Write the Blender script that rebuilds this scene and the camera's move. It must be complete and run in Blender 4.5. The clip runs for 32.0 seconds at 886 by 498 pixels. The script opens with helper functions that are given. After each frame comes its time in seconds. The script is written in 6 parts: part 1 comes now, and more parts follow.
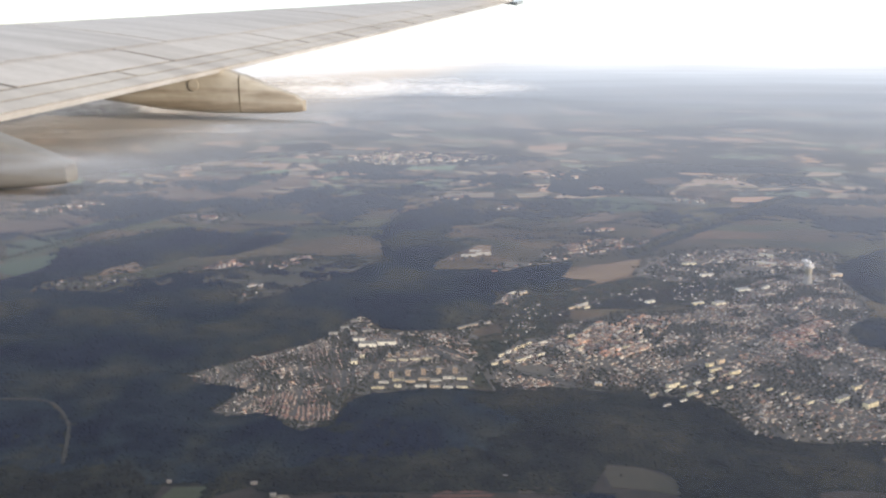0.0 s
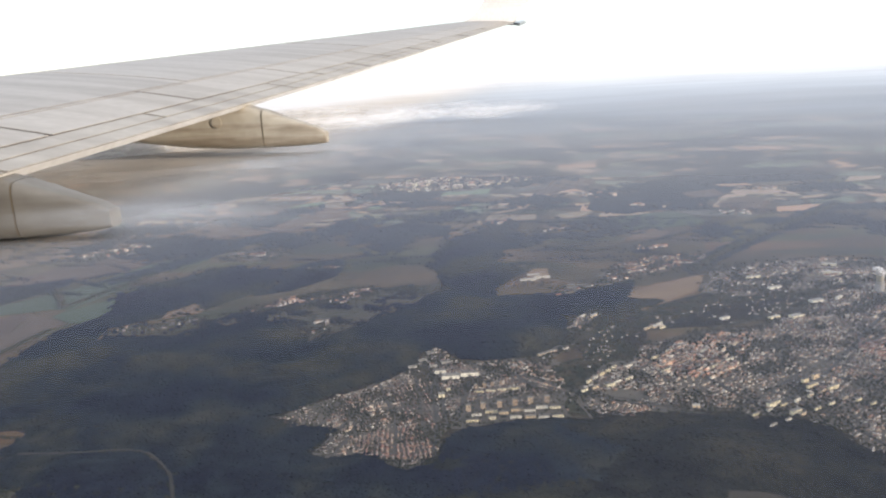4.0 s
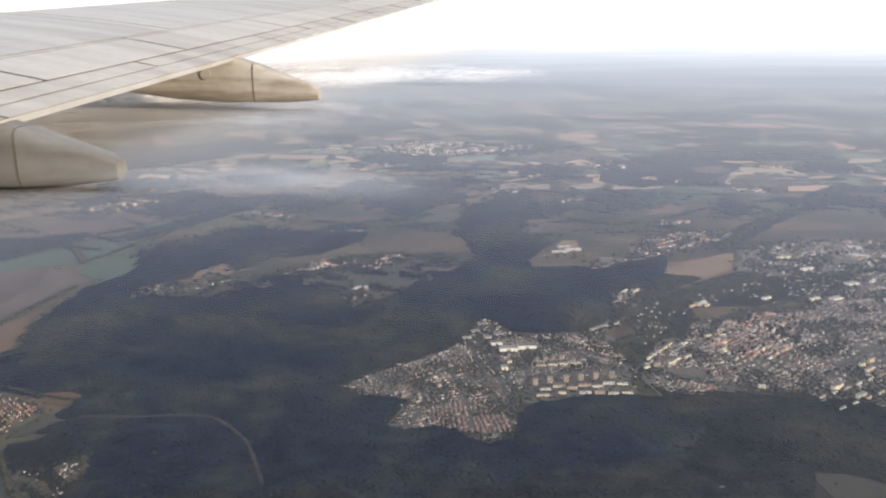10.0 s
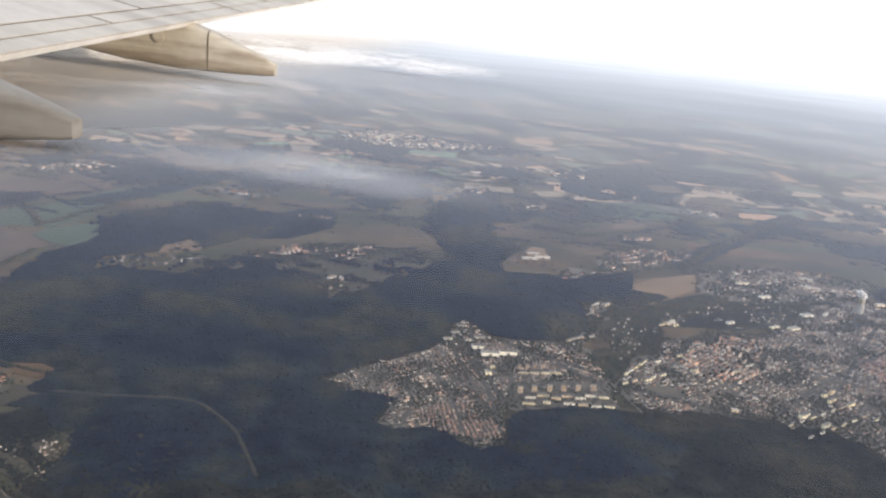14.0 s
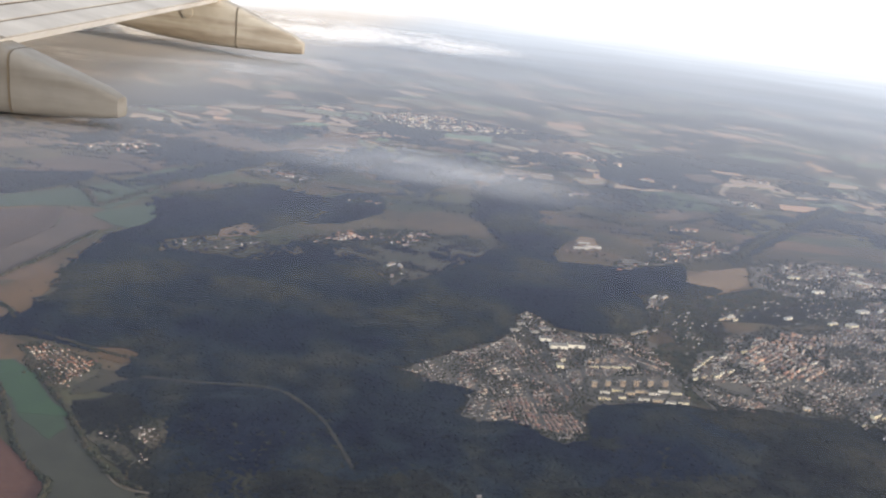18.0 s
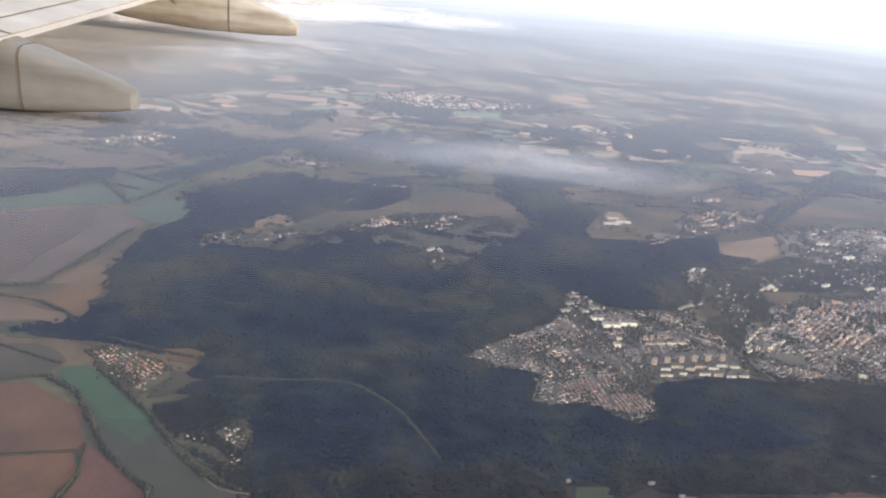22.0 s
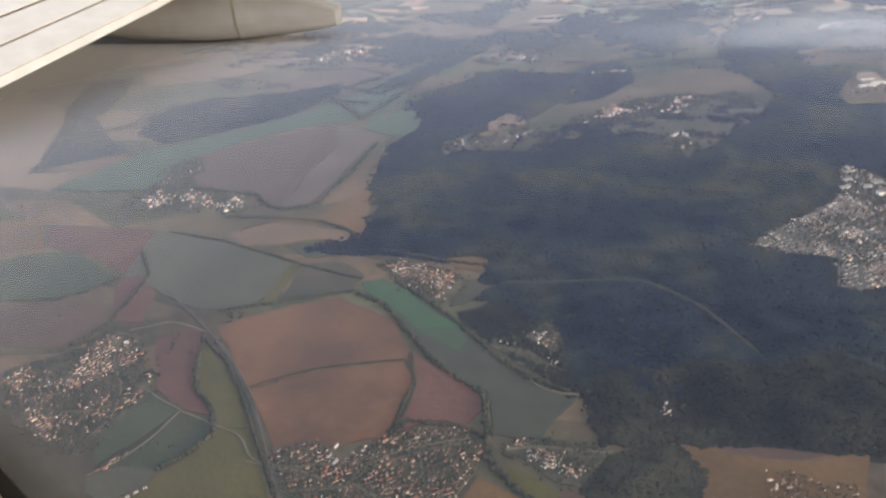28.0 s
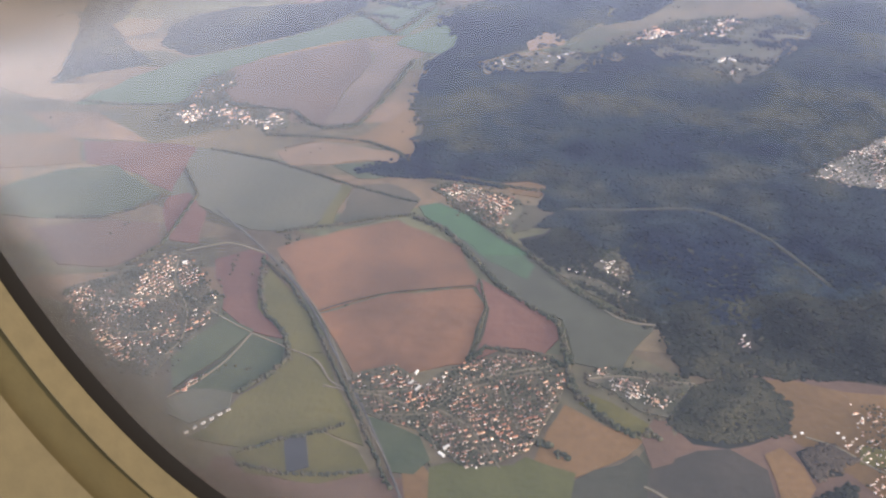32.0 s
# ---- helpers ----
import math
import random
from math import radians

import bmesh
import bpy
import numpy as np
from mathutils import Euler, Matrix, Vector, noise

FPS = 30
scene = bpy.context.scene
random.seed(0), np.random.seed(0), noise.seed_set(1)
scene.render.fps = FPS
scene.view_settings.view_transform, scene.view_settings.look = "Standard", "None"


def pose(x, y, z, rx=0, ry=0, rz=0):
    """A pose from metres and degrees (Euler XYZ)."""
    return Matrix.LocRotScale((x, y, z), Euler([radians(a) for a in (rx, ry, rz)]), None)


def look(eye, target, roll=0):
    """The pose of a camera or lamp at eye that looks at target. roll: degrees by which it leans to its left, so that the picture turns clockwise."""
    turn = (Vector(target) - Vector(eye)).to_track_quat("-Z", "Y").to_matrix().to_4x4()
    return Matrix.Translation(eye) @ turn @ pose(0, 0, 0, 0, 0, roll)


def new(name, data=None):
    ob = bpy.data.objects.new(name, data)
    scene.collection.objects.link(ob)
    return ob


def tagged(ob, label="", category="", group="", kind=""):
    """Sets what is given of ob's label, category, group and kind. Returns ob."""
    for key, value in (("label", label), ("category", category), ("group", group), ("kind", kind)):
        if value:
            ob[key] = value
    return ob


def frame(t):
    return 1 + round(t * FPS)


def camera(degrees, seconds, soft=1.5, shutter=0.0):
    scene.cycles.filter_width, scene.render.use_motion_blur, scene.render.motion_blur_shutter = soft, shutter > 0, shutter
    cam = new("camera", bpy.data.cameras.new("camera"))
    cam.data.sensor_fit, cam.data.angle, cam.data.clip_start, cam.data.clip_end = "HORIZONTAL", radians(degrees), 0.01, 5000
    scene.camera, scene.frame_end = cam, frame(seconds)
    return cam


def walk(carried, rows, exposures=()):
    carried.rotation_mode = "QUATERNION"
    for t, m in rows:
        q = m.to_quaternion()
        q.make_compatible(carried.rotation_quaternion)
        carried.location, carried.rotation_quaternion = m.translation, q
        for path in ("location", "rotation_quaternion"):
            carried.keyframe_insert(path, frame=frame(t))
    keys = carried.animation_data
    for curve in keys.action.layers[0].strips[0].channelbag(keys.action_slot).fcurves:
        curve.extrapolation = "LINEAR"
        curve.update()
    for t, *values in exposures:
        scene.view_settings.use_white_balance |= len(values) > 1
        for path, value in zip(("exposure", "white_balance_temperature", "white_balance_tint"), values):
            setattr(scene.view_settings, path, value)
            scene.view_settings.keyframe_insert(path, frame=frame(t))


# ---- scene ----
cam = camera(59.14, 32.0, soft=2.1, shutter=0.5)


def eye_at(t):
    """The aircraft's steady, slightly climbing line of flight."""
    return Vector((-5.6822 * t + 0.00542 * t * t, 0.00140 * t * t, 100 + 0.5902 * t - 0.00538 * t * t))


# seconds, yaw, pitch, roll
TURNS = [
    (0, 7.19, -14.63, -0.11),
    (0.5, 5.69, -15.87, 3.24),
    (1, 6.10, -15.38, 0.49),
    (1.5, 6.46, -14.50, -0.53),
    (2, 5.23, -15.85, 3.66),
    (2.5, 6.37, -16.24, 0.89),
    (4.5, 7.50, -12.39, -3.80),
    (5, 6.13, -16.04, -3.69),
    (5.5, 5.58, -21.05, -0.16),
    (6, 4.74, -19.45, 1.99),
    (6.5, 7.58, -16.29, 0.48),
    (7, 7.49, -16.62, 2.46),
    (7.5, 8.33, -16.86, 2.40),
    (8, 7.99, -15.01, 1.89),
    (8.5, 7.68, -15.86, 2.99),
    (9, 7.93, -16.55, 1.23),
    (9.5, 6.24, -16.86, 2.52),
    (10, 5.28, -15.84, -0.44),
    (10.5, 3.04, -15.86, -0.61),
    (11, 1.18, -15.62, 0.08),
    (11.5, 0.50, -15.52, 0.72),
    (12, -0.01, -15.47, 1.01),
    (12.5, -0.41, -15.34, 1.65),
    (13, -0.67, -14.90, 1.02),
    (13.5, -1.09, -15.04, 3.16),
    (14, -0.38, -16.25, 6.45),
    (14.5, -1.52, -17.39, 7.27),
    (16.5, -0.80, -18.04, 7.16),
    (17, -0.54, -17.14, 7.56),
    (17.5, -0.76, -17.51, 9.00),
    (18, -0.03, -17.86, 7.55),
    (18.5, -0.07, -18.54, 5.78),
    (19, -0.44, -18.49, 4.99),
    (19.5, 0.13, -18.39, 3.92),
    (20, -0.08, -18.79, 4.84),
    (20.5, -0.64, -19.03, 5.48),
    (21, -1.03, -19.34, 5.08),
    (21.5, -1.24, -19.43, 5.57),
    (22, -1.23, -19.63, 5.45),
    (22.5, -1.13, -19.90, 5.49),
    (23, -0.98, -19.98, 5.69),
    (23.5, -0.10, -19.86, 4.07),
    (24, 7.56, -18.73, 0.80),
    (24.5, 12.87, -17.05, -8.09),
    (26.5, 12.90, -16.37, -5.42),
    (27, 10.83, -20.84, -4.73),
    (27.5, 11.27, -23.87, -4.05),
    (28, 11.78, -27.86, -4.69),
    (28.5, 12.79, -29.85, -5.52),
    (29, 12.30, -32.17, -4.57),
    (29.5, 12.12, -34.19, -3.98),
    (30, 12.03, -35.22, -4.50),
    (30.5, 11.86, -35.57, -4.37),
    (31, 11.58, -35.02, -4.03),
    (31.5, 11.37, -34.47, -3.56),
    (32, 10.86, -33.90, -2.94),
]


def heading(yaw, pitch):
    a, b = radians(yaw), radians(pitch)
    return Vector((-math.sin(a) * math.cos(b), math.cos(a) * math.cos(b), math.sin(b)))


EXPOSURES = [(0, 0.2, 6900, 10), (5, 0.09, 6900, 10), (6, 0.04, 6900, 10), (7, 0.2, 6950, 10), (14, 0.3, 6950, 10), (19, 0.28, 6900, 10), (23, 0.57, 6800, 12), (24, 0.55, 6850, 12), (26, 0.25, 6900, 12), (27, 0.14, 6900, 11), (28, 0.6, 6850, 10), (29, 1.12, 6900, 12), (30, 1.34, 6900, 13), (32, 1.34, 6850, 14)]
walk(cam, [(t, look(eye_at(t), eye_at(t) + 10 * heading(a, b), r)) for t, a, b, r in TURNS], EXPOSURES)

# ---- light ----
SUN_UP, SUN_TURN = radians(10.5), radians(113)
world = bpy.data.worlds.new("sky")
scene.world = world
world.use_nodes = True
wn = world.node_tree.nodes
sky = wn.new("ShaderNodeTexSky")
sky.sky_type, sky.sun_disc = "NISHITA", False
sky.sun_elevation, sky.sun_rotation = SUN_UP, SUN_TURN
sky.altitude, sky.air_density, sky.dust_density, sky.ozone_density = 1200, 1.0, 0.8, 1.0
wn["Background"].inputs[1].default_value = 0.15
veil = wn.new("ShaderNodeMix")
veil.data_type = "RGBA"
veil.inputs[0].default_value, veil.inputs[7].default_value = 0.55, (8.6, 9.3, 10.6, 1)
world.node_tree.links.new(sky.outputs[0], veil.inputs[6])
world.node_tree.links.new(veil.outputs[2], wn["Background"].inputs[0])
sun = new("sun", bpy.data.lights.new("sun", "SUN"))
sun.data.energy, sun.data.angle, sun.data.color = 3.9, radians(0.9), (1.0, 0.87, 0.72)
sun_way = Vector((math.sin(SUN_TURN) * math.cos(SUN_UP), math.cos(SUN_TURN) * math.cos(SUN_UP), math.sin(SUN_UP)))
sun.matrix_world = look(sun_way * 300, (0, 0, 0))


# ---- materials ----
def mat(name, rough=0.8, gloss=0.5, metal=0.0, sheen=0.0):
    m = bpy.data.materials.new(name)
    m.use_nodes = True
    b = m.node_tree.nodes["Principled BSDF"]
    b.inputs["Roughness"].default_value, b.inputs["Metallic"].default_value = rough, metal
    b.inputs["Specular IOR Level"].default_value = gloss
    b.inputs["Sheen Weight"].default_value, b.inputs["Sheen Roughness"].default_value = sheen, 0.5
    return m, m.node_tree.nodes, m.node_tree.links, b


def noise_node(n, l, scale, detail=6.0, stretch=None):
    c, t = n.new("ShaderNodeTexCoord"), n.new("ShaderNodeTexNoise")
    t.inputs["Scale"].default_value, t.inputs["Detail"].default_value = scale, detail
    if stretch:
        k = n.new("ShaderNodeMapping")
        k.inputs["Scale"].default_value = stretch
        l.new(c.outputs["Object"], k.inputs[0])
        l.new(k.outputs[0], t.inputs["Vector"])
    else:
        l.new(c.outputs["Object"], t.inputs["Vector"])
    return t


def ramp(n, l, source, stops):
    r = n.new("ShaderNodeValToRGB")
    while len(r.color_ramp.elements) < len(stops):
        r.color_ramp.elements.new(0.5)
    for e, (p, c) in zip(r.color_ramp.elements, stops):
        e.position, e.color = p, (*c, 1)
    l.new(source, r.inputs[0])
    return r


def mixed(n, l, a, b, f, kind="MIX"):
    m = n.new("ShaderNodeMix")
    m.data_type, m.blend_type = "RGBA", kind
    for v, k in ((f, 0), (a, 6), (b, 7)):
        if isinstance(v, (int, float)):
            m.inputs[k].default_value = v
        elif isinstance(v, tuple):
            m.inputs[k].default_value = (*v, 1)
        else:
            l.new(v, m.inputs[k])
    return m.outputs[2]


def bump(n, l, b, height, distance, strength=0.6):
    k = n.new("ShaderNodeBump")
    k.inputs["Strength"].default_value, k.inputs["Distance"].default_value = strength, distance
    l.new(height, k.inputs["Height"])
    l.new(k.outputs[0], b.inputs["Normal"])


def soil(name, low, high, broad=0.03, fine=0.6, lines=0.0, sheen=0.05):
    """Farm land: two tones at field scale, with fine grain and, if asked, tramlines."""
    m, n, l, b = mat(name, 0.9, 0.1, sheen=sheen)
    big, small = noise_node(n, l, broad, 4), noise_node(n, l, fine, 8)
    c = ramp(n, l, big.outputs[0], [(0.36, low), (0.64, high)]).outputs[0]
    c = mixed(n, l, c, ramp(n, l, small.outputs[0], [(0.3, (0.82, 0.82, 0.82)), (0.7, (1.12, 1.1, 1.08))]).outputs[0], 0.55, "MULTIPLY")
    if lines:
        w = n.new("ShaderNodeTexWave")
        w.inputs["Scale"].default_value, w.inputs["Distortion"].default_value = lines, 1.5
        k = n.new("ShaderNodeTexCoord")
        l.new(k.outputs["Object"], w.inputs[0])
        c = mixed(n, l, c, ramp(n, l, w.outputs[0], [(0.0, (0.88, 0.88, 0.88)), (1.0, (1.06, 1.06, 1.06))]).outputs[0], 0.6, "MULTIPLY")
    o = n.new("ShaderNodeObjectInfo")
    c = mixed(n, l, c, ramp(n, l, o.outputs["Random"], [(0.0, (0.88, 0.9, 0.92)), (1.0, (1.1, 1.08, 1.05))]).outputs[0], 1.0, "MULTIPLY")
    l.new(c, b.inputs["Base Color"])
    bump(n, l, b, small.outputs[0], 0.3)
    return m


def island(name, tones, rough=0.75, gloss=0.4, grain=1.0, sheen=0.15, quarters=0.0):
    """One tone out of several for each loose piece of a mesh or each object."""
    m, n, l, b = mat(name, rough, gloss, sheen=sheen)
    g, o, a = n.new("ShaderNodeNewGeometry"), n.new("ShaderNodeObjectInfo"), n.new("ShaderNodeMath")
    a.operation = "ADD"
    l.new(g.outputs["Random Per Island"], a.inputs[0])
    l.new(o.outputs["Random"], a.inputs[1])
    f = n.new("ShaderNodeMath")
    f.operation = "FRACT"
    l.new(a.outputs[0], f.inputs[0])
    r = ramp(n, l, f.outputs[0], [(i / len(tones), c) for i, c in enumerate(tones)])
    r.color_ramp.interpolation = "CONSTANT"
    t = noise_node(n, l, grain, 5)
    c = mixed(n, l, r.outputs[0], ramp(n, l, t.outputs[0], [(0.3, (0.7, 0.7, 0.7)), (0.7, (1.2, 1.2, 1.2))]).outputs[0], 0.5, "MULTIPLY")
    if quarters:
        p, k, q = n.new("ShaderNodeNewGeometry"), n.new("ShaderNodeTexNoise"), None
        k.inputs["Scale"].default_value, k.inputs["Detail"].default_value = quarters, 4
        l.new(p.outputs["Position"], k.inputs["Vector"])
        c = mixed(n, l, c, ramp(n, l, k.outputs[0], [(0.36, (0.5, 0.5, 0.52)), (0.5, (0.95, 0.93, 0.9)), (0.64, (1.4, 1.32, 1.22))]).outputs[0], 1.0, "MULTIPLY")
    l.new(c, b.inputs["Base Color"])
    return m


def canopy(name, tones, broad=0.02, sheen=0.0):
    """Woodland crowns: a tone for each crown within wide patches of darker and browner wood."""
    m, n, l, b = mat(name, 0.9, 0.02, sheen=sheen)
    g, big = n.new("ShaderNodeNewGeometry"), noise_node(n, l, broad, 5)
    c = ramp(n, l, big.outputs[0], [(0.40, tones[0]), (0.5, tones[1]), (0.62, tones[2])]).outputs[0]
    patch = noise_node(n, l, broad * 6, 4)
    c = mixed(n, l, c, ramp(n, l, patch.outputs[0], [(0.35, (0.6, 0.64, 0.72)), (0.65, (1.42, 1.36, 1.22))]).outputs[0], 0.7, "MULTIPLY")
    c = mixed(n, l, c, ramp(n, l, g.outputs["Random Per Island"], [(0.0, (0.9, 0.9, 0.92)), (1.0, (1.1, 1.08, 1.05))]).outputs[0], 0.8, "MULTIPLY")
    l.new(c, b.inputs["Base Color"])
    return m


def open_country():
    """Ground between the named fields: parcels of slightly different soil and growth, under broad stains."""
    m, n, l, b = mat("open_country", 0.9, 0.1)
    big, small = noise_node(n, l, 0.02, 5), noise_node(n, l, 0.25, 8)
    c, w, cell = n.new("ShaderNodeTexCoord"), n.new("ShaderNodeMapping"), n.new("ShaderNodeTexVoronoi")
    w.inputs["Scale"].default_value, w.inputs["Rotation"].default_value = (0.022, 0.05, 1), (0, 0, 0.35)
    cell.voronoi_dimensions = "2D"
    cell.inputs["Scale"].default_value = 1.0
    l.new(c.outputs["Object"], w.inputs[0])
    l.new(w.outputs[0], cell.inputs["Vector"])
    k = n.new("ShaderNodeSeparateColor")
    l.new(cell.outputs["Color"], k.inputs[0])
    tone = ramp(n, l, k.outputs[0], [(0.0, (0.040, 0.044, 0.028)), (0.3, (0.072, 0.056, 0.038)), (0.5, (0.056, 0.06, 0.036)), (0.7, (0.105, 0.072, 0.050)), (0.9, (0.072, 0.064, 0.042)), (1.0, (0.12, 0.085, 0.056))]).outputs[0]
    tone = mixed(n, l, tone, ramp(n, l, big.outputs[0], [(0.35, (0.5, 0.55, 0.6)), (0.65, (1.45, 1.35, 1.2))]).outputs[0], 0.8, "MULTIPLY")
    tone = mixed(n, l, tone, ramp(n, l, small.outputs[0], [(0.3, (0.7, 0.7, 0.7)), (0.7, (1.25, 1.2, 1.15))]).outputs[0], 0.7, "MULTIPLY")
    l.new(tone, b.inputs["Base Color"])
    bump(n, l, b, small.outputs[0], 0.3)
    return m


M_GROUND = open_country()
M_PATCH = island("far_fields", [(0.30, 0.205, 0.135), (0.15, 0.15, 0.095), (0.42, 0.25, 0.155), (0.085, 0.085, 0.065), (0.30, 0.19, 0.125), (0.12, 0.17, 0.10), (0.36, 0.26, 0.18), (0.20, 0.15, 0.105), (0.075, 0.078, 0.068), (0.24, 0.18, 0.12), (0.34, 0.23, 0.15), (0.10, 0.125, 0.085)], 0.9, 0.1, grain=0.05, sheen=0.05)
M_BROWN = soil("ploughed_red_soil", (0.068, 0.036, 0.021), (0.119, 0.057, 0.029), 0.035, 0.4, 0.9)
M_MAUVE = soil("ploughed_grey_soil", (0.050, 0.032, 0.024), (0.071, 0.044, 0.031), 0.03, 0.5, 0.7)
M_REDSOIL = soil("dark_red_soil", (0.067, 0.032, 0.025), (0.090, 0.044, 0.032), 0.06, 0.6, 1.0)
M_TAN = soil("stubble", (0.073, 0.043, 0.019), (0.099, 0.057, 0.026), 0.05, 0.7, 0.8)
M_SALMON = soil("pale_stubble", (0.088, 0.058, 0.037), (0.124, 0.080, 0.050), 0.03, 0.5)
M_GREEN = soil("winter_crop", (0.029, 0.050, 0.029), (0.039, 0.062, 0.037), 0.03, 0.6, 0.8)
M_TEAL = soil("young_crop", (0.028, 0.037, 0.021), (0.043, 0.049, 0.027), 0.05, 0.6, 0.9)
M_OLIVE = soil("meadow", (0.045, 0.041, 0.013), (0.067, 0.057, 0.019), 0.06, 0.8)
M_LUSH = soil("lush_meadow", (0.044, 0.045, 0.015), (0.060, 0.058, 0.020), 0.06, 0.8)
M_GREYGREEN = soil("fallow", (0.048, 0.048, 0.033), (0.064, 0.060, 0.041), 0.04, 0.6, 0.6)
M_FRONT = soil("dark_ploughland", (0.014, 0.013, 0.011), (0.030, 0.025, 0.020), 0.06, 0.5, 0.7)
M_DULL = soil("dull_pasture", (0.026, 0.027, 0.017), (0.050, 0.041, 0.028), 0.04, 0.5)
M_YARD = soil("settlement_ground", (0.070, 0.064, 0.052), (0.118, 0.100, 0.082), 0.12, 1.2)
M_OCHRE = soil("ochre_stubble", (0.155, 0.10, 0.06), (0.205, 0.135, 0.08), 0.05, 0.5)
M_STRAW = soil("bright_straw", (0.46, 0.27, 0.14), (0.56, 0.33, 0.18), 0.05, 0.5)
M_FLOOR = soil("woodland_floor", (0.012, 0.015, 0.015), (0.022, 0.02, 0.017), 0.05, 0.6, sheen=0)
M_ROAD = soil("asphalt", (0.06, 0.058, 0.053), (0.085, 0.08, 0.074), 0.2, 2.0)
M_LANE = soil("forest_track", (0.018, 0.020, 0.016), (0.034, 0.033, 0.024), 0.25, 2.0)
M_TRACK = soil("dirt_track", (0.085, 0.072, 0.050), (0.12, 0.098, 0.07), 0.2, 2.0)
M_CROFT = soil("village_gardens", (0.034, 0.036, 0.023), (0.072, 0.060, 0.041), 0.2, 1.0)
M_RAIL = soil("railway_ballast", (0.042, 0.040, 0.038), (0.062, 0.058, 0.054), 0.2, 2.0)
M_EARTH = soil("dry_mauve_soil", (0.065, 0.047, 0.037), (0.087, 0.062, 0.046), 0.04, 0.5, 0.6)
M_ASHDARK = soil("dark_fallow", (0.024, 0.026, 0.018), (0.036, 0.035, 0.024), 0.05, 0.5, 0.5)
M_ASHEN = soil("ashen_fallow", (0.026, 0.024, 0.019), (0.038, 0.032, 0.025), 0.05, 0.5, 0.5)
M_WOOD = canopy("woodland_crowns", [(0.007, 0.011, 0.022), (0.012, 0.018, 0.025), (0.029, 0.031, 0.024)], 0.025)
M_NEARWOOD = canopy("mixed_leafless_wood", [(0.011, 0.013, 0.013), (0.016, 0.018, 0.016), (0.028, 0.028, 0.021)], 0.03)
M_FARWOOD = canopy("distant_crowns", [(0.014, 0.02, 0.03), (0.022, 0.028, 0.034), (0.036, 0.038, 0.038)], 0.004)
M_THICKET = canopy("leafless_thicket", [(0.035, 0.030, 0.026), (0.040, 0.034, 0.029), (0.045, 0.037, 0.030)])
M_GARDEN = canopy("garden_crowns", [(0.026, 0.031, 0.023), (0.037, 0.039, 0.028), (0.052, 0.046, 0.034)], 0.2)
M_WALL = island("house_render", [(0.74, 0.70, 0.62), (0.33, 0.29, 0.25), (0.60, 0.53, 0.43), (0.25, 0.22, 0.19), (0.40, 0.35, 0.29), (0.45, 0.36, 0.28), (0.30, 0.25, 0.21), (0.66, 0.62, 0.56)], grain=2.0, sheen=0, quarters=0.11)
M_CREAM = island("sunlit_render", [(0.74, 0.71, 0.65), (0.52, 0.44, 0.34), (0.24, 0.18, 0.135), (0.70, 0.66, 0.59), (0.40, 0.28, 0.19), (0.19, 0.155, 0.125), (0.62, 0.56, 0.47)], grain=2.0, sheen=0, quarters=0.11)
M_ROOF = island("clay_and_slate_roofs", [(0.178, 0.068, 0.041), (0.256, 0.108, 0.063), (0.134, 0.060, 0.041), (0.078, 0.060, 0.052), (0.221, 0.086, 0.052), (0.107, 0.065, 0.050), (0.326, 0.194, 0.126)], grain=3.0, sheen=0, quarters=0.11)
M_MIXROOF = island("faded_tile_roofs", [(0.29, 0.165, 0.125), (0.19, 0.150, 0.132), (0.36, 0.20, 0.145), (0.42, 0.33, 0.265), (0.23, 0.150, 0.122), (0.46, 0.29, 0.205), (0.17, 0.135, 0.120), (0.50, 0.45, 0.40)], grain=3.0, sheen=0, quarters=0.11)
M_TERRACE = island("terrace_tile_roofs", [(0.22, 0.115, 0.095), (0.28, 0.155, 0.128), (0.17, 0.110, 0.098), (0.30, 0.22, 0.19), (0.20, 0.105, 0.088), (0.36, 0.31, 0.27)], grain=3.0, sheen=0, quarters=0.11)
M_GREYROOF = island("mixed_roofs", [(0.165, 0.145, 0.135), (0.225, 0.140, 0.115), (0.125, 0.115, 0.112), (0.205, 0.180, 0.168), (0.215, 0.130, 0.105), (0.135, 0.120, 0.115), (0.42, 0.39, 0.36), (0.19, 0.150, 0.132)], grain=3.0, sheen=0, quarters=0.11)
M_SLAB = island("panel_facades", [(0.72, 0.62, 0.40), (0.78, 0.70, 0.50), (0.62, 0.48, 0.32), (0.76, 0.72, 0.62)], grain=1.0, sheen=0)
M_TOWER = island("tan_panel_facades", [(0.42, 0.31, 0.22), (0.36, 0.27, 0.20), (0.46, 0.35, 0.25)], grain=1.0, sheen=0)
M_FLAT = island("flat_roofs", [(0.15, 0.14, 0.125), (0.2, 0.185, 0.16), (0.12, 0.11, 0.10)], grain=1.0, sheen=0)
M_WHITE = island("white_sheet_roofs", [(0.391, 0.365, 0.323), (0.289, 0.272, 0.246), (0.442, 0.408, 0.357)], grain=1.0, sheen=0)


def water(name, colour):
    m, n, l, b = mat(name, 0.45, 0.05)
    t = noise_node(n, l, 0.15, 4)
    l.new(ramp(n, l, t.outputs[0], [(0.35, tuple(v * 0.9 for v in colour)), (0.65, tuple(v * 1.1 for v in colour))]).outputs[0], b.inputs["Base Color"])
    w = noise_node(n, l, 6.0, 3)
    bump(n, l, b, w.outputs[0], 0.02, 0.15)
    return m


